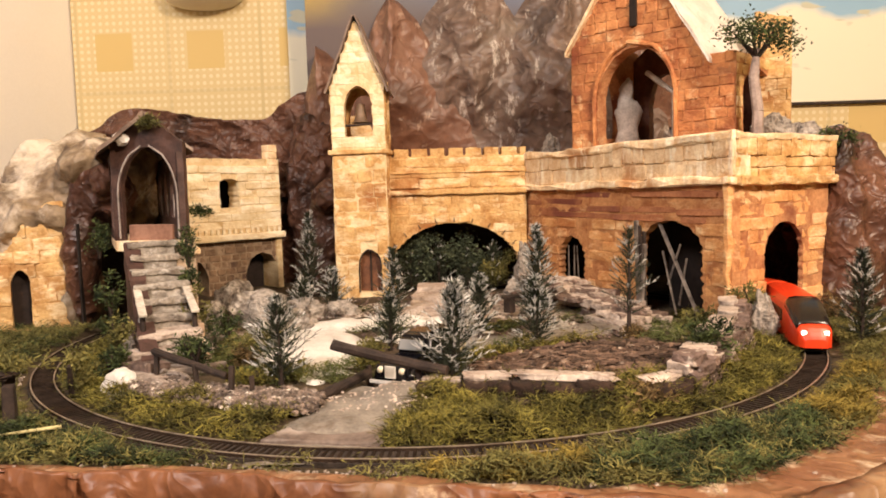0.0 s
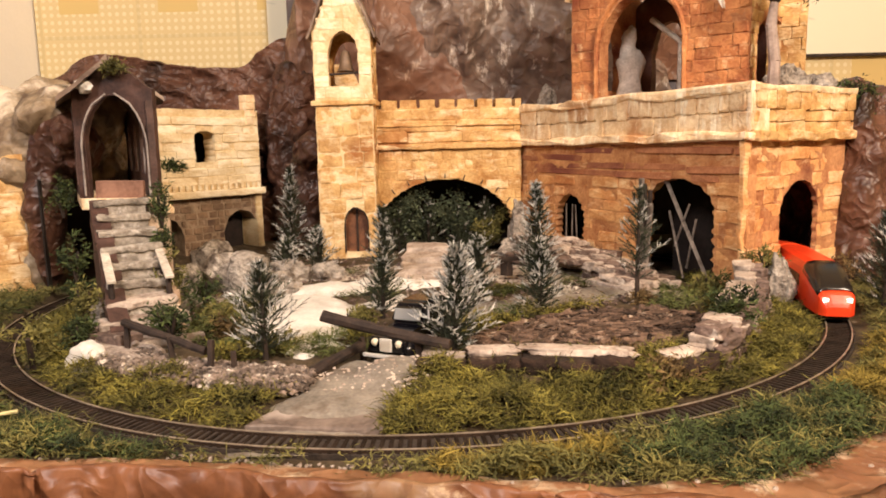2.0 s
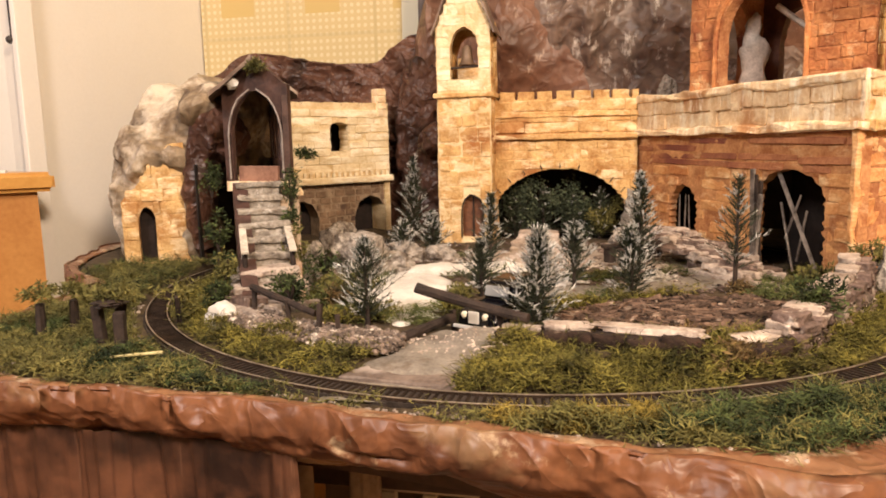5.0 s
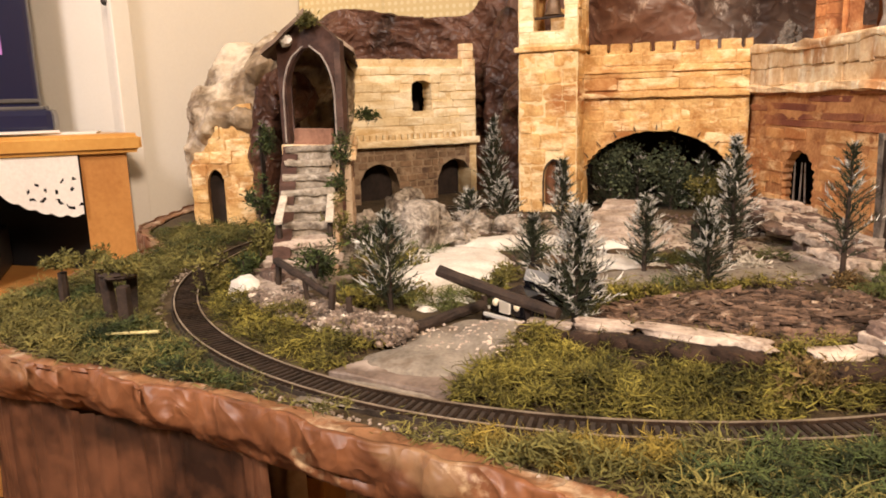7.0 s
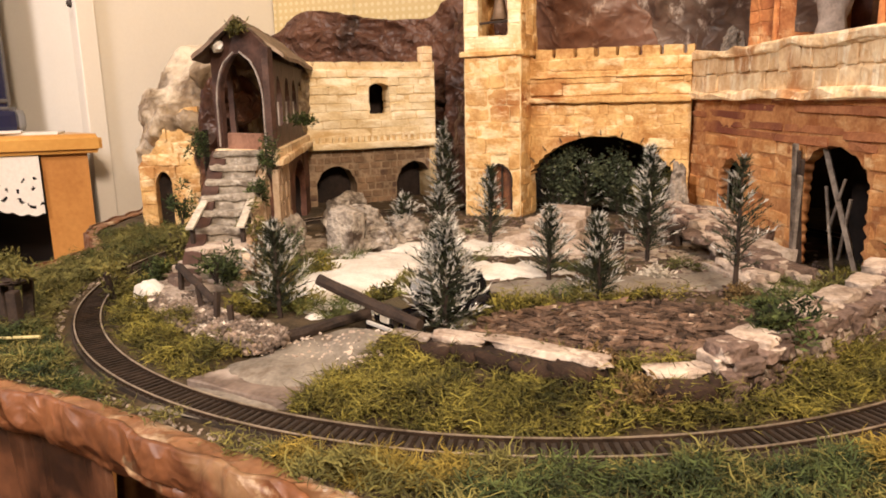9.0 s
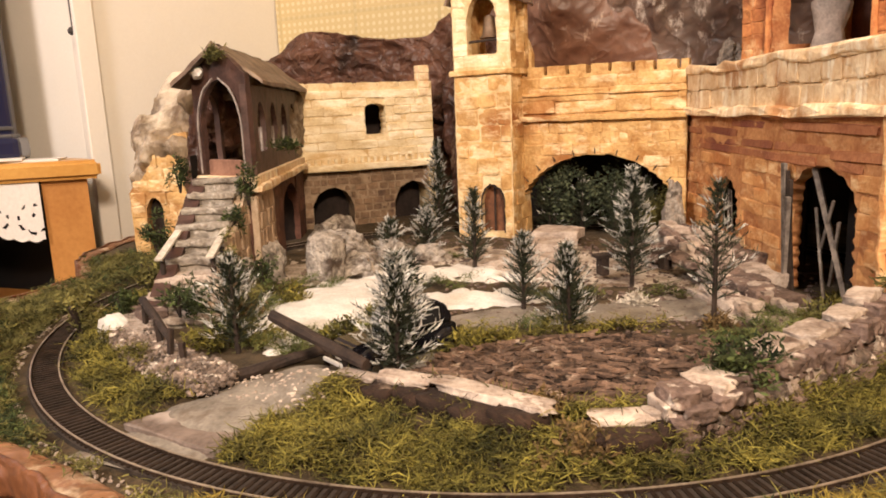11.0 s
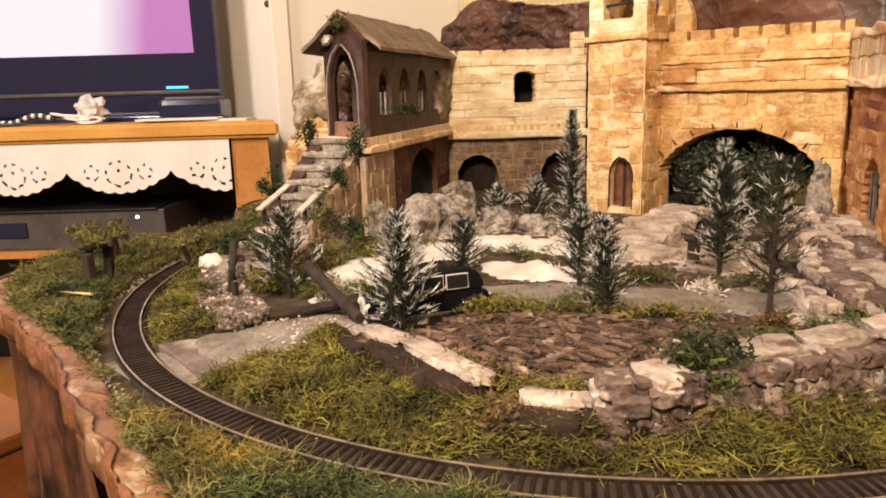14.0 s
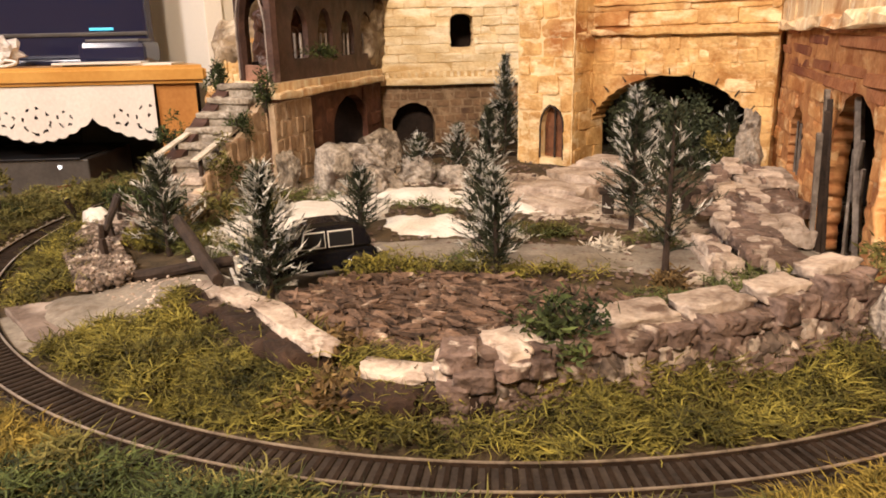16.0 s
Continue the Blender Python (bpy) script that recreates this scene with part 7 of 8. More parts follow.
def bush(x, y, z, size, material, seed, label, count=260, blade_=0.00062, twig=True, group=""):
    """A small shrub: a few dark twigs and a crown of many little leaves with gaps."""
    r = random.Random(seed)
    t = thing("bush", label, "bush", group, (x, y, z))
    if twig:
        bm = bmesh.new()
        for k in range(4):
            a = r.uniform(0, 6.28)
            rod(bm, (0, 0, -size[2] * 0.9), (math.cos(a) * size[0] * 0.5, math.sin(a) * size[1] * 0.5, size[2] * 0.4), 0.0011, 0.0006, 5)
        part("stem", bm, WOOD_DARK, t)
    verts, faces = [], []
    heads = [Vector((r.gauss(0, .45), r.gauss(0, .45), r.gauss(0, .4))) for _ in range(11)]
    for _ in range(round(count * 1.8)):
        hd = r.choice(heads)
        p = hd + Vector((r.gauss(0, .22), r.gauss(0, .22), r.gauss(0, .22)))
        p = Vector((p.x * size[0], p.y * size[1], p.z * size[2]))
        d = Vector((r.uniform(-1, 1), r.uniform(-1, 1), r.uniform(-.4, 1))).normalized()
        s = d.cross(Vector((r.uniform(-1, 1), r.uniform(-1, 1), r.uniform(-1, 1)))).normalized() * blade_ * r.uniform(0.6, 1.6)
        L = r.uniform(0.003, 0.007)
        i = len(verts)
        verts += [p, p + d * L * 0.5 + s, p + d * L, p + d * L * 0.5 - s]
        faces.append((i, i + 1, i + 2, i + 3))
    raw("foliage", verts, faces, material, t)
    return t


OLIVE_LEAF = bpy.data.materials["olive_moss"]
BROWN_LEAF = surface("dry_brown_leaf", (0.07, 0.042, 0.018), (0.22, 0.15, 0.06), 0.9, 60, 300, 0.2, 0.0005, island=0.5)
bush(0.203, 0.543, 0.038, (0.016, 0.014, 0.009), MOSS_DARK, 41, "dark green bush on the garden wall", 420)
bush(0.142, 0.478, 0.010, (0.017, 0.012, 0.012), BROWN_LEAF, 42, "dry brown shrub before the garden wall", 420)
bush(0.243, 0.700, 0.020, (0.018, 0.016, 0.014), OLIVE_LEAF, 43, "green shrub beside the ruined gate", 360)
bush(0.290, 0.688, 0.042, (0.013, 0.012, 0.012), OLIVE_LEAF, 44, "olive shrub at the castle corner", 320)
bush(-0.272, 0.549, 0.022, (0.016, 0.016, 0.016), OLIVE_LEAF, 45, "olive shrub beside the track", 340)
bush(-0.180, 0.560, 0.030, (0.018, 0.016, 0.014), MOSS_DARK, 46, "dark green shrub at the foot of the stairs", 320)
bush(-0.150, 0.590, 0.015, (0.014, 0.020, 0.012), BROWN_LEAF, 47, "dry brown shrub below the stairs", 300)
bush(-0.335, 0.722, 0.108, (0.010, 0.010, 0.022), MOSS_DARK, 48, "dark green creeper hanging at the porch", 320)
bush(-0.243, 0.716, 0.098, (0.009, 0.009, 0.022), MOSS_DARK, 49, "dark green creeper hanging at the porch", 320)
bush(-0.285, 0.640, 0.060, (0.010, 0.012, 0.018), MOSS_DARK, 50, "dark green creeper on the stairs", 280)
bush(-0.232, 0.680, 0.070, (0.008, 0.010, 0.014), MOSS_DARK, 51, "dark green creeper on the stairs", 240)
bush(-0.282, 0.728, 0.222, (0.014, 0.012, 0.007), OLIVE_LEAF, 52, "olive moss on the porch roof", 260, twig=False)
bush(0.432, 0.812, 0.190, (0.020, 0.016, 0.022), MOSS_DARK, 53, "dark green shrub on the castle parapet", 520)
# leaf colour dimmed to carry the shade under the arch
GLOOM_LEAF = surface("shade_dimmed_leaf", (0.022, 0.034, 0.018), (0.095, 0.115, 0.062), 0.9, 60, 300, 0.2, 0.0005, island=0.6)
bush(-0.045, 1.052, 0.045, (0.030, 0.015, 0.030), GLOOM_LEAF, 54, "green undergrowth dimmed in colour for the shade inside the arch", 1500, 0.0012)
bush(0.030, 1.058, 0.050, (0.034, 0.015, 0.034), GLOOM_LEAF, 55, "green undergrowth dimmed in colour for the shade inside the arch", 1500, 0.0012)
bush(0.075, 1.050, 0.032, (0.020, 0.014, 0.022), OLIVE_LEAF, 56, "olive undergrowth inside the arch", 1200)
bush(0.038, 0.588, 0.012, (0.014, 0.016, 0.006), MOSS, 57, "yellow-green moss tuft beside the car", 240, twig=False)
bush(-0.050, 0.575, 0.016, (0.014, 0.014, 0.008), MOSS, 58, "yellow-green shrub beside the log barrier", 260)
bush(-0.345, 0.76, 0.015, (0.02, 0.02, 0.010), MOSS_DARK, 59, "dark green moss at the tunnel mouth", 300, twig=False)
bush(0.405, 0.76, 0.018, (0.016, 0.02, 0.016), BROWN_LEAF, 60, "dry brown shrub at the tunnel exit", 300)
bush(-0.135, 1.00, 0.03, (0.012, 0.01, 0.02), MOSS_DARK, 61, "dark green shrub at the tower foot", 260)
bush(-0.265, 0.806, 0.13, (0.010, 0.018, 0.007), MOSS_DARK, 62, "dark green creeper along the porch sill", 260, twig=False)


for i, (x, y, z, sz, mat_, lb) in enumerate((
        (-0.196, 0.590, 0.020, (0.012, 0.014, 0.016), MOSS_DARK, "dark green shrub beside the stairs"),
        (-0.208, 0.640, 0.040, (0.010, 0.014, 0.018), OLIVE_LEAF, "olive shrub beside the stairs"),
        (-0.262, 0.605, 0.036, (0.010, 0.012, 0.018), OLIVE_LEAF, "olive creeper on the stairs"),
        (-0.250, 0.566, 0.020, (0.010, 0.010, 0.014), MOSS_DARK, "dark green shrub at the stairs foot"),
        (-0.110, 0.560, 0.012, (0.018, 0.012, 0.010), OLIVE_LEAF, "olive shrub on the rubble bank"),
        (-0.130, 0.535, 0.014, (0.014, 0.010, 0.009), MOSS, "yellow-green shrub on the rubble bank"),
        (-0.168, 0.612, 0.016, (0.014, 0.014, 0.014), OLIVE_LEAF, "olive shrub before the grey rocks"),
        (-0.192, 0.668, 0.030, (0.013, 0.014, 0.018), MOSS_DARK, "dark green shrub before the grey rocks"),
        (-0.148, 0.650, 0.010, (0.016, 0.012, 0.009), MOSS, "yellow-green shrub at the snow edge"),
        (-0.062, 0.640, 0.010, (0.016, 0.012, 0.008), OLIVE_LEAF, "olive shrub at the snow edge"),
        (0.060, 0.602, 0.010, (0.020, 0.010, 0.007), MOSS, "yellow-green shrub beside the road"),
        (0.116, 0.733, 0.008, (0.012, 0.010, 0.006), LATH, "pale dry tuft at the foot of the tall fir"),
        (0.184, 0.684, 0.010, (0.010, 0.010, 0.009), BROWN_LEAF, "dry brown shrub at the foot of the sparse fir"),
        (0.060, 0.742, 0.008, (0.018, 0.008, 0.007), OLIVE_LEAF, "olive shrub behind the road"),
        (0.118, 0.505, 0.012, (0.012, 0.010, 0.010), BROWN_LEAF, "dry brown shrub on the garden wall"))):
    bush(x, y, z, sz, mat_, 80 + i, lb, 320)


def bonsai():
    t = thing("twisted_tree", "small twisted tree with a spreading dark green crown on the terrace", "tree", at=(0.338, 0.800, 0.190))
    bm = bmesh.new()
    pts = [(0, 0, -0.02), (0.002, 0, 0.03), (-0.002, 0.002, 0.065), (0.0, 0.0, 0.095)]
    for (a, b), (r1, r2) in zip(zip(pts, pts[1:]), ((0.0068, 0.0058), (0.0058, 0.005), (0.005, 0.0035))):
        rod(bm, a, b, r1, r2, 9)
    rough(bm, 0.001, 90, 4)
    part("trunk", bm, surface("grey_violet_bark", (0.22, 0.17, 0.15), (0.42, 0.34, 0.30), 0.8, 60, 300, 0.6, 0.001), t)
    bm = bmesh.new()
    for a in range(6):
        c, s = math.cos(a * 1.05), math.sin(a * 1.05)
        rod(bm, (0, 0, 0.085), (c * 0.022, s * 0.018, 0.110), 0.0025, 0.001, 6)
    part("branch_fork", bm, WOOD_DARK, t)
    r = random.Random(77)
    verts, faces = [], []
    for _ in range(1500):
        hd = r.choice(((-0.022, 0, 0.112), (0.0, 0.01, 0.122), (0.022, 0, 0.114), (0.03, 0.004, 0.100), (-0.008, -0.012, 0.104), (0.012, -0.01, 0.108)))
        p = Vector(hd) + Vector((r.gauss(0, .009), r.gauss(0, .009), r.gauss(0, .006)))
        d = Vector((r.uniform(-1, 1), r.uniform(-1, 1), r.uniform(-.6, 1))).normalized()
        s = d.cross(Vector((r.uniform(-1, 1), r.uniform(-1, 1), r.uniform(-1, 1)))).normalized() * 0.0011
        i = len(verts)
        L = r.uniform(0.003, 0.006)
        verts += [p, p + d * L * 0.5 + s, p + d * L, p + d * L * 0.5 - s]
        faces.append((i, i + 1, i + 2, i + 3))
    raw("crown", verts, faces, MOSS_DARK, t)


bonsai()


# ---- figures in the chapel ----
def figure(x, y, z, h, seed):
    bm = bmesh.new()
    prof = ((0.0, 0.18), (0.15, 0.17), (0.45, 0.14), (0.65, 0.17), (0.76, 0.12), (0.80, 0.08), (0.88, 0.10), (0.96, 0.07), (1.0, 0.02))
    rings = [[bm.verts.new((math.cos(a * math.pi / 7) * w * h * 0.82, math.sin(a * math.pi / 7) * w * h * 0.7, f * h)) for a in range(14)] for f, w in prof]
    for a, b in zip(rings, rings[1:]):
        for i in range(14):
            bm.faces.new((a[i], a[(i + 1) % 14], b[(i + 1) % 14], b[i]))
    bm.faces.new(rings[0][::-1])
    bm.faces.new(rings[-1])
    bmesh.ops.subdivide_edges(bm, edges=bm.edges, cuts=1)
    rough(bm, h * 0.035, 70, seed)
    rough(bm, h * 0.014, 190, seed)
    ob = tagged(part("statue", bm, STATUE, smooth=True), "pale grey robed stone statue inside the chapel", "statue")
    ob.location = (x, y, z)


figure(0.247, 0.994, 0.166, 0.120, 2)


# ---- logs, fences, shed, bench ----
def log(name, label, a, b, r1, r2, seed, cat="log", material=None):
    bm = bmesh.new()
    rod(bm, a, b, r1, r2, 9)
    bmesh.ops.subdivide_edges(bm, edges=[e for e in bm.edges if e.calc_length() > 0.01], cuts=5)
    rough(bm, r1 * 0.25, 120, seed)
    return tagged(part(name, bm, material or WOOD_DARK), label, cat)


log("log_barrier", "dark log barrier slanting over the road", (-0.069, 0.530, 0.037), (0.014, 0.507, 0.022), 0.0040, 0.0034, 1, "barrier")
log("log", "dark log lying beside the road", (-0.082, 0.487, 0.006), (-0.047, 0.553, 0.010), 0.0042, 0.0038, 2)
log("log", "dark rail log of the rubble bank fence", (-0.209, 0.553, 0.030), (-0.140, 0.512, 0.020), 0.0030, 0.0024, 3)
STRAW = surface("dry_straw", (0.34, 0.30, 0.13), (0.62, 0.55, 0.28), 0.8, 60, 400, 0.4, 0.0005)
log("dry_stalk", "pale yellow dry stalk lying on the moss", (-0.252, 0.427, 0.0085), (-0.218, 0.440, 0.0095), 0.0008, 0.0011, 4, "twig", STRAW)


def fence_posts():
    for i, (x, y, h, lean) in enumerate(((-0.208, 0.552, 0.034, 3), (-0.168, 0.528, 0.030, -4), (-0.136, 0.508, 0.030, 6), (-0.120, 0.503, 0.024, -5), (-0.046, 0.552, 0.022, 3), (-0.006, 0.517, 0.020, 8),
                                         (0.075, 0.650, 0.016, -22), (0.020, 0.62, 0.014, 12), (-0.268, 0.540, 0.034, 25))):
        z = ground_z(x, y)
        bm = bmesh.new()
        box(bm, (0.0036, 0.0034, h * 0.9), pose(0, 0, h * 0.45 - 0.002, 0, lean, i * 37), 0.0006)
        rough(bm, 0.0008, 120, i)
        ob = tagged(part("fence_post", bm, WOOD_DARK if i not in (6,) else LATH), "short dark wooden fence post", "fence post", "fence posts")
        ob.location = (x, y, z)


fence_posts()


def shed():
    t = thing("ruined_shelter", "small ruined shelter of dark posts with a mossy roof", "shelter", at=(-0.268, 0.458, 0.0))
    for i, (x, y, h) in enumerate(((-0.012, 0.004, 0.036), (0.010, -0.004, 0.034), (-0.004, 0.016, 0.036))):
        bm = bmesh.new()
        box(bm, (0.007, 0.006, h), pose(x, y, h / 2 - 0.002, 0, i * 4 - 4, i * 20), 0.001)
        rough(bm, 0.001, 100, i)
        part("post", bm, WOOD_DARK, t)
    bm = bmesh.new()
    lump(bm, (-0.002, 0.004, 0.036), (0.012, 0.011, 0.003), 4, 0.4, 3, 2.5)
    part("roof", bm, WOOD_DARK, t)


shed()
bush(-0.268, 0.460, 0.040, (0.016, 0.014, 0.006), OLIVE_LEAF, 63, "olive moss growing on the shelter roof", 360, twig=False)


def outer_stumps():
    for i, (x, y, h) in enumerate(((-0.344, 0.480, 0.030), (-0.334, 0.503, 0.028))):
        bm = bmesh.new()
        rod(bm, (0, 0, -0.002), (0.001, 0, h), 0.0042, 0.0032, 8)
        rough(bm, 0.0008, 120, i)
        ob = tagged(part("stump", bm, WOOD_DARK), "dark upright stump at the layout edge", "stump", "stumps")
        ob.location = (x, y, ground_z(x, y))
        bush(x, y, h + 0.006, (0.012, 0.012, 0.006), OLIVE_LEAF, 70 + i, "olive leaf crown on the stump", 260, twig=False)


outer_stumps()


def bench():
    t = thing("stone_bench", "low dark bench of a plank on two blocks", "bench", at=(0.098, 0.822, 0.016))
    m = pose(0, 0, 0, 0, 0, 38)
    bm = bmesh.new()
    box(bm, (0.075, 0.012, 0.0035), m @ pose(0, 0, 0.012), 0.0008)
    part("plank", bm, WOOD_DARK, t)
    for s in (-1, 1):
        bm = bmesh.new()
        box(bm, (0.008, 0.011, 0.016), m @ pose(s * 0.030, 0, 0.003), 0.001)
        part("block", bm, WOOD_DARK, t)


bench()


# ---- car ----
FRAME_SILVER = plain("silver_paint", (0.72, 0.71, 0.68), 0.35)
# pale grey base colour paints the white reflection on the glass
SCREEN_GLASS = plain("windscreen_reflection_grey", (0.30, 0.31, 0.31), 0.08)


def car():
    t = thing("toy_taxi", "black vintage toy taxi with chrome bumper standing on the road", "toy car")
    m = pose(-0.0109, 0.5825, 0.0012, 0, 0, -115.5) @ Matrix.Diagonal((0.97, 0.98, 0.98, 1))
    L, W = 0.094, 0.037

    def hull(name, prof, width, material, taper=0.86, bevel=0.002, label=""):
        """A body from a side profile (x, z), pulled in towards its top."""
        bm = bmesh.new()
        top = max(z for _, z in prof)
        sides = []
        for s in (-1, 1):
            sides.append([bm.verts.new((x, s * width / 2 * (1 - (1 - taper) * (z / top) ** 2), z)) for x, z in prof])
        n = len(prof)
        bm.faces.new(sides[0])
        bm.faces.new(sides[1][::-1])
        for i in range(n):
            j = (i + 1) % n
            bm.faces.new((sides[0][j], sides[0][i], sides[1][i], sides[1][j]))
        bmesh.ops.recalc_face_normals(bm, faces=bm.faces)
        bmesh.ops.bevel(bm, geom=list(bm.edges), offset=bevel, segments=2, affect="EDGES")
        bmesh.ops.transform(bm, matrix=m, verts=bm.verts)
        return part(name, bm, material, t, label, smooth=False)
    hull("body", [(-0.046, 0.004), (-0.045, 0.013), (-0.040, 0.018), (0.014, 0.019), (0.040, 0.0175), (0.0435, 0.015), (0.044, 0.005)], 0.030, CAR_BLACK, 0.92)
    cabin = hull("cabin", [(-0.041, 0.016), (-0.039, 0.026), (-0.033, 0.0325), (-0.020, 0.035), (0.002, 0.0345), (0.008, 0.032), (0.014, 0.019)], 0.030, CAR_BLACK, 0.80, 0.0025)
    for s in (-1, 1):
        for x0, x1 in ((-0.027, -0.012), (-0.009, 0.006)):
            for nm, grow, mat_, o in (("window_frame", 0.0006, FRAME_SILVER, 0.0), ("window", 0.0, CAR_GLASS, 0.0004)):
                bm = bmesh.new()
                pts = [(x0 - grow, 0.0205 - grow), (x1 + grow, 0.0205 - grow), (x1 + grow - 0.001 * (x1 > 0) * 3, 0.0295 + grow), (x0 - grow, 0.0295 + grow)]
                inner = lambda z: 0.015 * (1 - 0.20 * (z / 0.035) ** 2) + 0.0011 + o
                v = [bm.verts.new((x, s * inner(z), z)) for x, z in pts] + [bm.verts.new((x, s * (inner(z) - 0.002), z)) for x, z in pts]
                for f in ((0, 1, 2, 3), (7, 6, 5, 4), (0, 4, 5, 1), (1, 5, 6, 2), (2, 6, 7, 3), (3, 7, 4, 0)):
                    bm.faces.new([v[i] for i in f])
                bmesh.ops.recalc_face_normals(bm, faces=bm.faces)
                bmesh.ops.transform(bm, matrix=m, verts=bm.verts)
                part(nm, bm, mat_, cabin)
        # wings over the wheels
        for x, ln in ((0.029, 0.026), (-0.032, 0.024)):
            bm = bmesh.new()
            vs = bmesh.ops.create_uvsphere(bm, u_segments=16, v_segments=8, radius=1.0)["verts"]
            for v in vs:
                v.co = Vector((v.co.x * ln / 2, v.co.y * 0.0055, max(v.co.z, -0.15) * 0.0095))
            bmesh.ops.transform(bm, matrix=m @ pose(x, s * 0.0145, 0.0055), verts=bm.verts)
            part("wing", bm, CAR_BLACK, t, smooth=True)
            bm = bmesh.new()
            bmesh.ops.create_cone(bm, cap_ends=True, segments=20, radius1=0.0062, radius2=0.0062, depth=0.004, matrix=m @ pose(x, s * 0.0155, 0.0005, 90))
            wheel = part("wheel", bm, RUBBER, t)
            bm = bmesh.new()
            bmesh.ops.create_cone(bm, cap_ends=True, segments=16, radius1=0.0032, radius2=0.0026, depth=0.0046, matrix=m @ pose(x, s * 0.0157, 0.0005, 90))
            part("hubcap", bm, CHROME, wheel)
        bm = bmesh.new()
        bmesh.ops.create_uvsphere(bm, u_segments=12, v_segments=8, radius=0.0028, matrix=m @ pose(0.0425, s * 0.0095, 0.0125))
        part("headlight", bm, LIT, t, "round clear headlight", smooth=True)
    for x, w in ((0.0465, 0.034), (-0.0485, 0.034)):
        bm = bmesh.new()
        box(bm, (0.0022, w, 0.0026), m @ pose(x, 0, 0.0042), 0.0007)
        part("bumper", bm, FRAME_SILVER, t, "chrome bumper")
    bm = bmesh.new()
    box(bm, (0.002, 0.0095, 0.0095), m @ pose(0.0442, 0, 0.0115), 0.001)
    part("grille", bm, FRAME_SILVER, t, "chrome radiator grille")
    bm = bmesh.new()
    box(bm, (0.0022, 0.021, 0.0085), m @ pose(0.0112, 0, 0.0258, 0, -22), 0.0006)
    part("windscreen", bm, SCREEN_GLASS, cabin, "windscreen with its pale reflection painted on")
    bm = bmesh.new()
    box(bm, (0.0012, 0.012, 0.003), m @ pose(-0.0498, 0, 0.0085), 0.0003)
    part("number_plate", bm, WHITE, t, "blank pale number plate")


car()


# ---- train ----
NOSE = -25.0  # degrees round the track circle


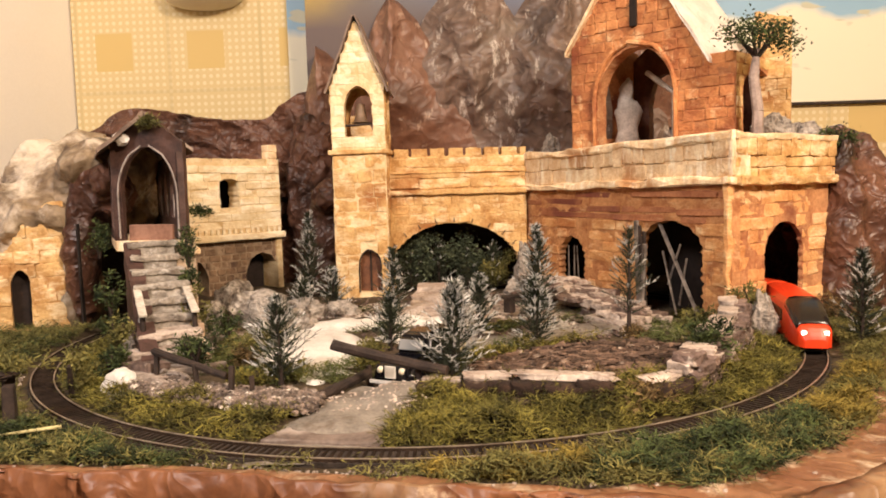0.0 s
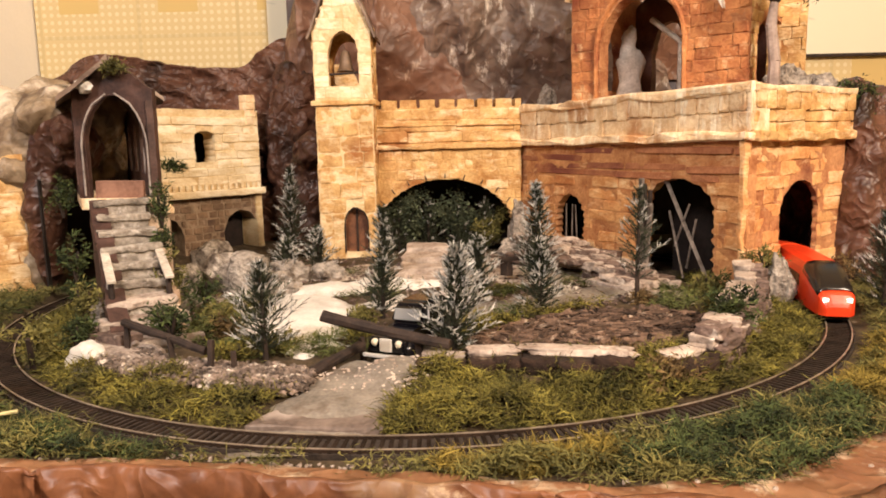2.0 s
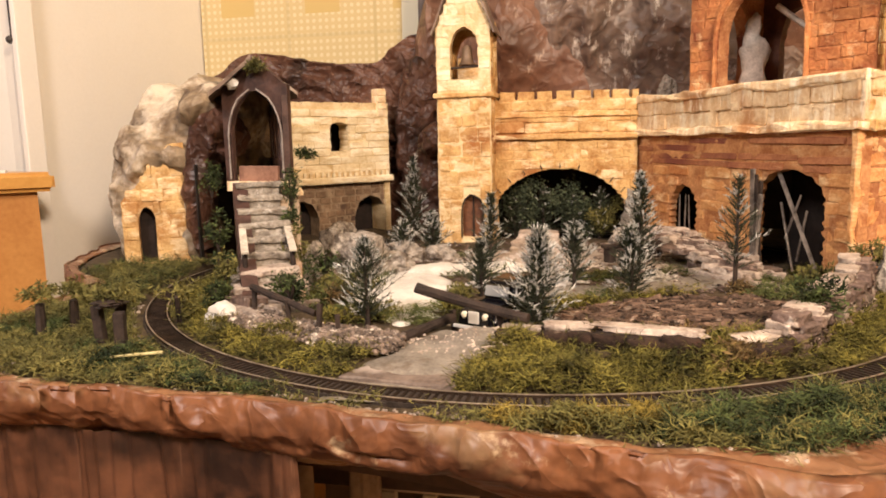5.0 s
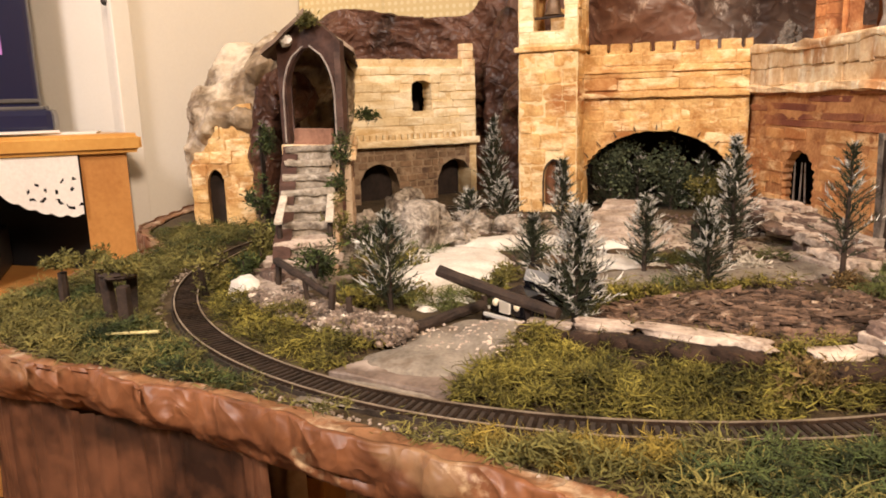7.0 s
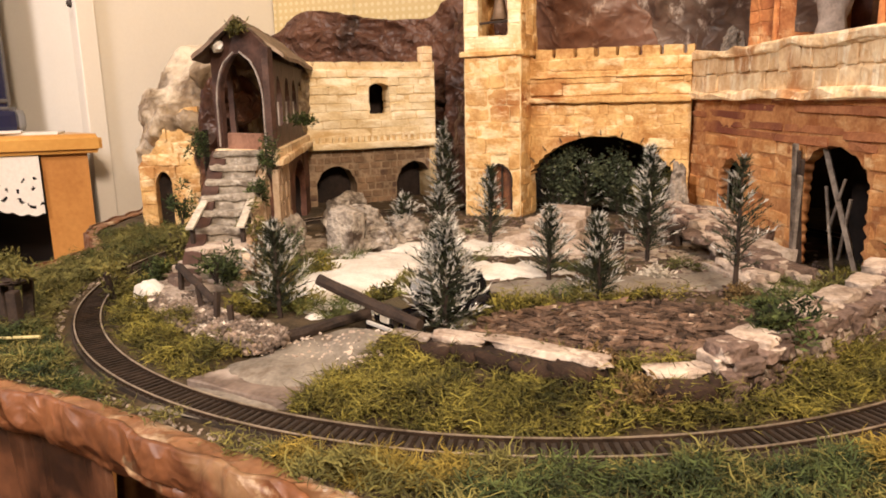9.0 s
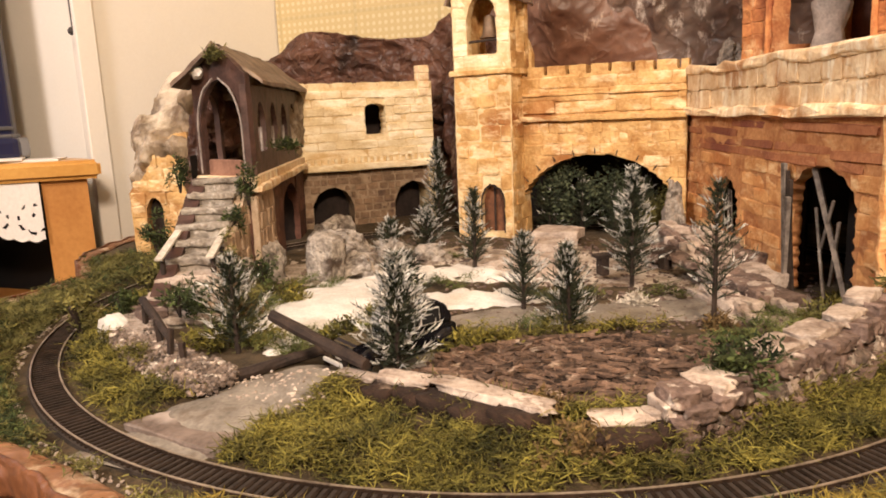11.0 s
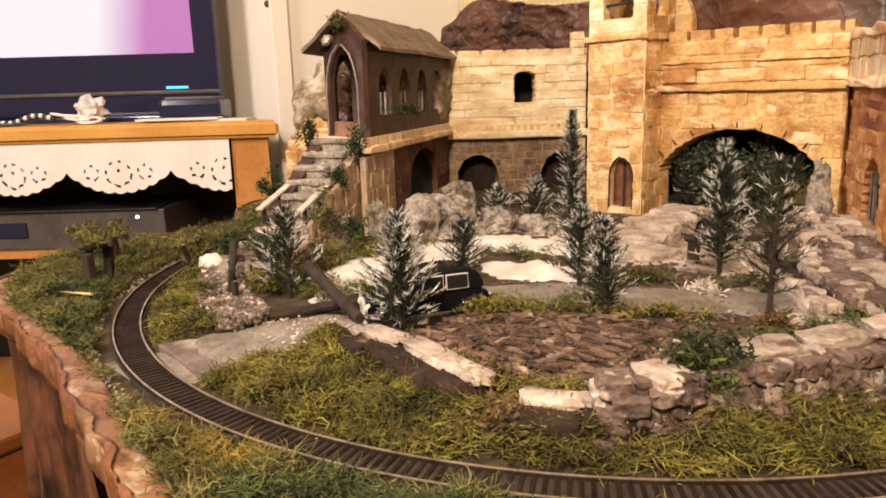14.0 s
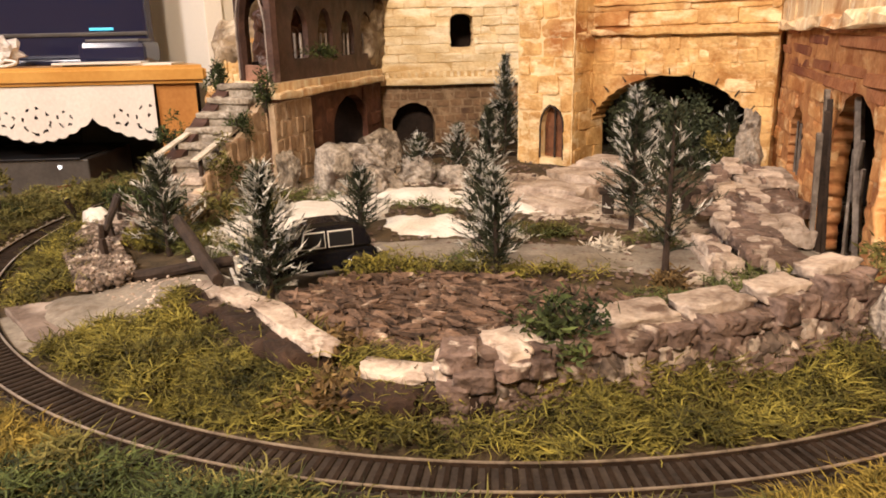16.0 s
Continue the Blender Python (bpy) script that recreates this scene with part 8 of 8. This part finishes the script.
def train():
    def at_angle(deg, r=R_TRACK):
        a = math.radians(deg)
        return Vector((CX + r * math.cos(a), CY + r * math.sin(a), 0.0))

    def section(bm, xs, width, z0, z1, shape):
        """A rounded body: rings along x; shape(x) gives the width and height shares and a floor lift."""
        rings = []
        for x in xs:
            kw, kh = shape(x)
            w, h = width / 2 * kw, (z1 - z0) * kh
            ring = []
            for y, z in ((-1, 0), (-1, .62), (-.96, .82), (-.80, .95), (-.4, 1), (.4, 1), (.80, .95), (.96, .82), (1, .62), (1, 0)):
                ring.append(bm.verts.new((x, y * w, z0 + z * h)))
            rings.append(ring)
        n = len(rings[0])
        for a, b in zip(rings, rings[1:]):
            for i in range(n):
                j = (i + 1) % n
                bm.faces.new((a[i], a[j], b[j], b[i]))
        bm.faces.new(rings[0])
        bm.faces.new(rings[-1][::-1])
        bmesh.ops.recalc_face_normals(bm, faces=bm.faces)

    def vehicle(label, front, back, loco):
        a, b = at_angle(front), at_angle(back)
        d = a - b
        m = Matrix.Translation((a + b) / 2) @ pose(0, 0, 0, 0, 0, math.degrees(math.atan2(d.y, d.x)))
        t = thing("toy_train_engine" if loco else "toy_train_carriage", label, "toy train", "train vehicles")
        L = d.length - 0.004
        bm = bmesh.new()
        xs = [-L / 2 + L * i / 24 for i in range(24)] + [L * 0.470, L * 0.483, L * 0.493, L * 0.5]
        nose = lambda x: max(0.0, (x - L * 0.16) / (L * 0.34)) if loco else 0.0
        tip = lambda x: max(0.0, (nose(x) - 0.86) / 0.14) ** 2
        shape = lambda x: (1 - 0.20 * nose(x) ** 3 - 0.26 * tip(x), 1 - 0.60 * nose(x) ** 1.35 - 0.20 * tip(x))
        section(bm, xs, 0.031, 0.0075, 0.0435, shape)
        bmesh.ops.transform(bm, matrix=m, verts=bm.verts)
        body = part("body", bm, TRAIN_RED, t, smooth=False)
        for s in (-1, 1):
            bm = bmesh.new()
            w0, w1 = (-L * 0.46, L * 0.12) if loco else (-L * 0.46, L * 0.46)
            box(bm, (w1 - w0, 0.0008, 0.0105), m @ pose((w0 + w1) / 2, s * 0.0156, 0.0255), 0.0003)
            part("window_band", bm, TRAIN_DARK, t, "black window band")
            bm = bmesh.new()
            box(bm, (L * 0.24, 0.0006, 0.0022), m @ pose(-L * 0.02, s * 0.0157, 0.0145), 0.0002)
            part("side_mark", bm, plain("pale_orange_mark", (0.85, 0.35, 0.22), 0.5) if "pale_orange_mark" not in bpy.data.materials else bpy.data.materials["pale_orange_mark"], t, "pale bar marking")
        if loco:
            # dark glass wrapped over the sloping front
            bm = bmesh.new()
            rows_ = []
            for i in range(9):
                x = L * (0.17 + 0.275 * i / 8)
                kw, kh = shape(x)
                w, h = 0.031 / 2 * kw, 0.036 * kh
                rows_.append([bm.verts.new((x + 0.0006, y * w * 1.01, 0.0075 + z * h + 0.0007)) for y, z in ((-.975, .74), (-.90, .88), (-.75, .965), (-.4, 1), (.4, 1), (.75, .965), (.90, .88), (.975, .74))])
            for ra, rb in zip(rows_, rows_[1:]):
                for i in range(7):
                    bm.faces.new((ra[i], ra[i + 1], rb[i + 1], rb[i]))
            bmesh.ops.recalc_face_normals(bm, faces=bm.faces)
            bmesh.ops.transform(bm, matrix=m, verts=bm.verts)
            glass = part("windscreen", bm, TRAIN_DARK, t, "black wrap-round windscreen", smooth=True)
            glass.modifiers.new("thickness", "SOLIDIFY").thickness = 0.0008
            for s in (-1, 1):
                bm = bmesh.new()
                box(bm, (0.004, 0.0042, 0.0036), m @ pose(L * 0.474, s * 0.0085, 0.0195), 0.0008)
                part("headlight", bm, LIT_ON, t, "lit white headlight")
        bm = bmesh.new()
        box(bm, (L * 0.90, 0.020, 0.006), m @ pose(0, 0, 0.0058), 0.001)
        part("underframe", bm, BLACK, t)
        for x in (-0.36, -0.26, 0.26, 0.36):
            for s in (-1, 1):
                bm = bmesh.new()
                bmesh.ops.create_cone(bm, cap_ends=True, segments=16, radius1=0.0048, radius2=0.0048, depth=0.003, matrix=m @ pose(x * L, s * 0.0082, 0.0065, 90))
                part("wheel", bm, BLACK, t)
        bm = bmesh.new()
        box(bm, (0.006, 0.006, 0.004), m @ pose(-L / 2 - 0.002, 0, 0.0075), 0.0006)
        part("coupling", bm, BLACK, t)
    vehicle("bright red toy train carriage with black window band", NOSE + 25.5, NOSE + 53.0, False)
    vehicle("bright red streamlined toy train engine leaving the tunnel", NOSE, NOSE + 24.5, True)


train()


# ---- below the layout ----
CHEST = surface("reddish_wood", (0.20, 0.068, 0.018), (0.33, 0.125, 0.034), 0.4, 14, 160, 0.2, 0.0005)


def underneath():
    t = thing("layout_table", "dark wooden table frame under the layout", "table")
    bm = bmesh.new()
    box(bm, (0.96, 0.78, 0.03), pose(-0.03, 0.86, -0.075), 0.003)
    part("tabletop", bm, BOARD, t)
    for x, y in ((-0.42, 0.56), (0.36, 0.56), (-0.42, 1.2), (0.36, 1.2), (-0.165, 0.52), (-0.02, 0.56)):
        bm = bmesh.new()
        box(bm, (0.034, 0.034, 0.372), pose(x, y, FLOOR_Z + 0.185), 0.003)
        part("leg", bm, OAK if x == -0.165 else BOARD, t)
    c = Vector((CX, CY, 0))
    pts = [c + (p - c) * 0.995 for p in edge_loop(900)]
    pts = [p for p in pts if p.y < 0.62 and p.x < -0.10]
    pts.sort(key=lambda p: math.atan2(p.y - CY, p.x - CX) % (2 * math.pi))
    verts, faces, rows = [], [], 14
    for k in range(rows + 1):
        for i, p in enumerate(pts):
            out = (p - c).normalized()
            f = 0.022 * noise.noise(Vector((i * 0.09, k * 0.08, 3))) + 0.010 * (1 - 2 * abs(noise.noise(Vector((i * 0.26, k * 0.07, 9)))))
            q = p + out * f * (0.4 + k / rows) - out * 0.015 * k / rows
            verts.append((q.x, q.y, -0.026 - 0.36 * k / rows + 0.02 * noise.noise(Vector((i * 0.05, 0, 0))) * (k / rows)))
    n = len(pts)
    for k in range(rows):
        for i in range(n - 1):
            faces.append((k * n + i, (k + 1) * n + i, (k + 1) * n + i + 1, k * n + i + 1))
    tagged(raw("hanging_sheet", verts, faces, surface("dark_brown_sheet", (0.022, 0.010, 0.007), (0.150, 0.064, 0.034), 0.45, 14, 90, 0.5, 0.002, (0.010, 0.006, 0.005), 0.53, 9, wash=(0.26, 0.145, 0.09), wash_at=0.59, wash_scale=18, streak=(3, 3, 0.18)), smooth=True), "dark brown streaked sheet hanging below the layout edge", "sheet")
    for k, (x, y, w) in enumerate(((-0.135, 0.432, 0.040), (-0.085, 0.445, 0.020), (-0.190, 0.436, 0.030))):
        verts, faces = [], []
        for i in range(13):
            for j in range(25):
                u, f = i / 12 - 0.5, j / 24
                ragged = 0.07 * noise.noise(Vector((i * 0.6, k, 2)))
                verts.append((x + u * w * (1 + 0.3 * f) + 0.010 * f * (k - 1), y + 0.007 * noise.noise(Vector((i * 0.45, f * 2, k))), -0.045 - (0.20 + ragged) * f))
        for i in range(12):
            for j in range(24):
                faces.append((i * 25 + j, i * 25 + j + 1, i * 25 + j + 26, i * 25 + j + 25))
        rag = raw("torn_cloth", verts, faces, surface("pale_brown_cloth", (0.20, 0.125, 0.080), (0.42, 0.30, 0.20), 0.8, 20, 200, 0.4, 0.001) if k == 0 else bpy.data.materials["pale_brown_cloth"], smooth=True)
        rag.modifiers.new("thickness", "SOLIDIFY").thickness = 0.001
        tagged(rag, "torn pale brown cloth hanging below the layout edge", "cloth")
    t = thing("slatted_crate", "pale crate with square holes under the layout", "crate")
    bm = bmesh.new()
    for x in (-0.085, -0.055, -0.025):
        box(bm, (0.010, 0.008, 0.16), pose(x, 0.50, -0.185), 0.001)
    for z in (-0.100, -0.140, -0.18, -0.22, -0.26):
        box(bm, (0.070, 0.0075, 0.010), pose(-0.055, 0.5005, z), 0.001)
    part("front_frame", bm, CARTON, t)
    bm = bmesh.new()
    box(bm, (0.070, 0.10, 0.008), pose(-0.055, 0.553, -0.264), 0.001)
    part("bottom", bm, CARTON, t)
    bm = bmesh.new()
    box(bm, (0.09, 0.13, 0.19), pose(-0.055, 0.557, -0.365), 0.003)
    tagged(part("storage_box", bm, BOARD), "dark storage box standing on the floor", "box")
    t = thing("wooden_chest", "orange-brown wooden chest beside the layout", "chest")
    bm = bmesh.new()
    box(bm, (0.24, 0.24, 0.26), pose(-0.575, 0.33, FLOOR_Z + 0.13, 0, 0, 10), 0.004)
    part("body", bm, CHEST, t)
    bm = bmesh.new()
    box(bm, (0.25, 0.25, 0.018), pose(-0.575, 0.33, FLOOR_Z + 0.269, 0, 0, 10), 0.004)
    part("lid", bm, CHEST, t)
    r = random.Random(4)
    for k in range(4):
        c = thing("cable", "thin pale cable hanging below the layout edge", "cable")
        bm = bmesh.new()
        x, y = (-0.300, -0.262, -0.345, -0.225)[k], (0.435, 0.428, 0.46, 0.425)[k]
        last = None
        for i in range(15):
            p = Vector((x + 0.006 * math.sin(i * 0.8 + k), y + 0.004 * math.cos(i + k), -0.03 - i * 0.027))
            if last is not None:
                rod(bm, last, p, 0.0011, 0.0011, 5)
            last = p
        part("wire", bm, WHITE if k % 2 == 0 else BLACK, c)


underneath()
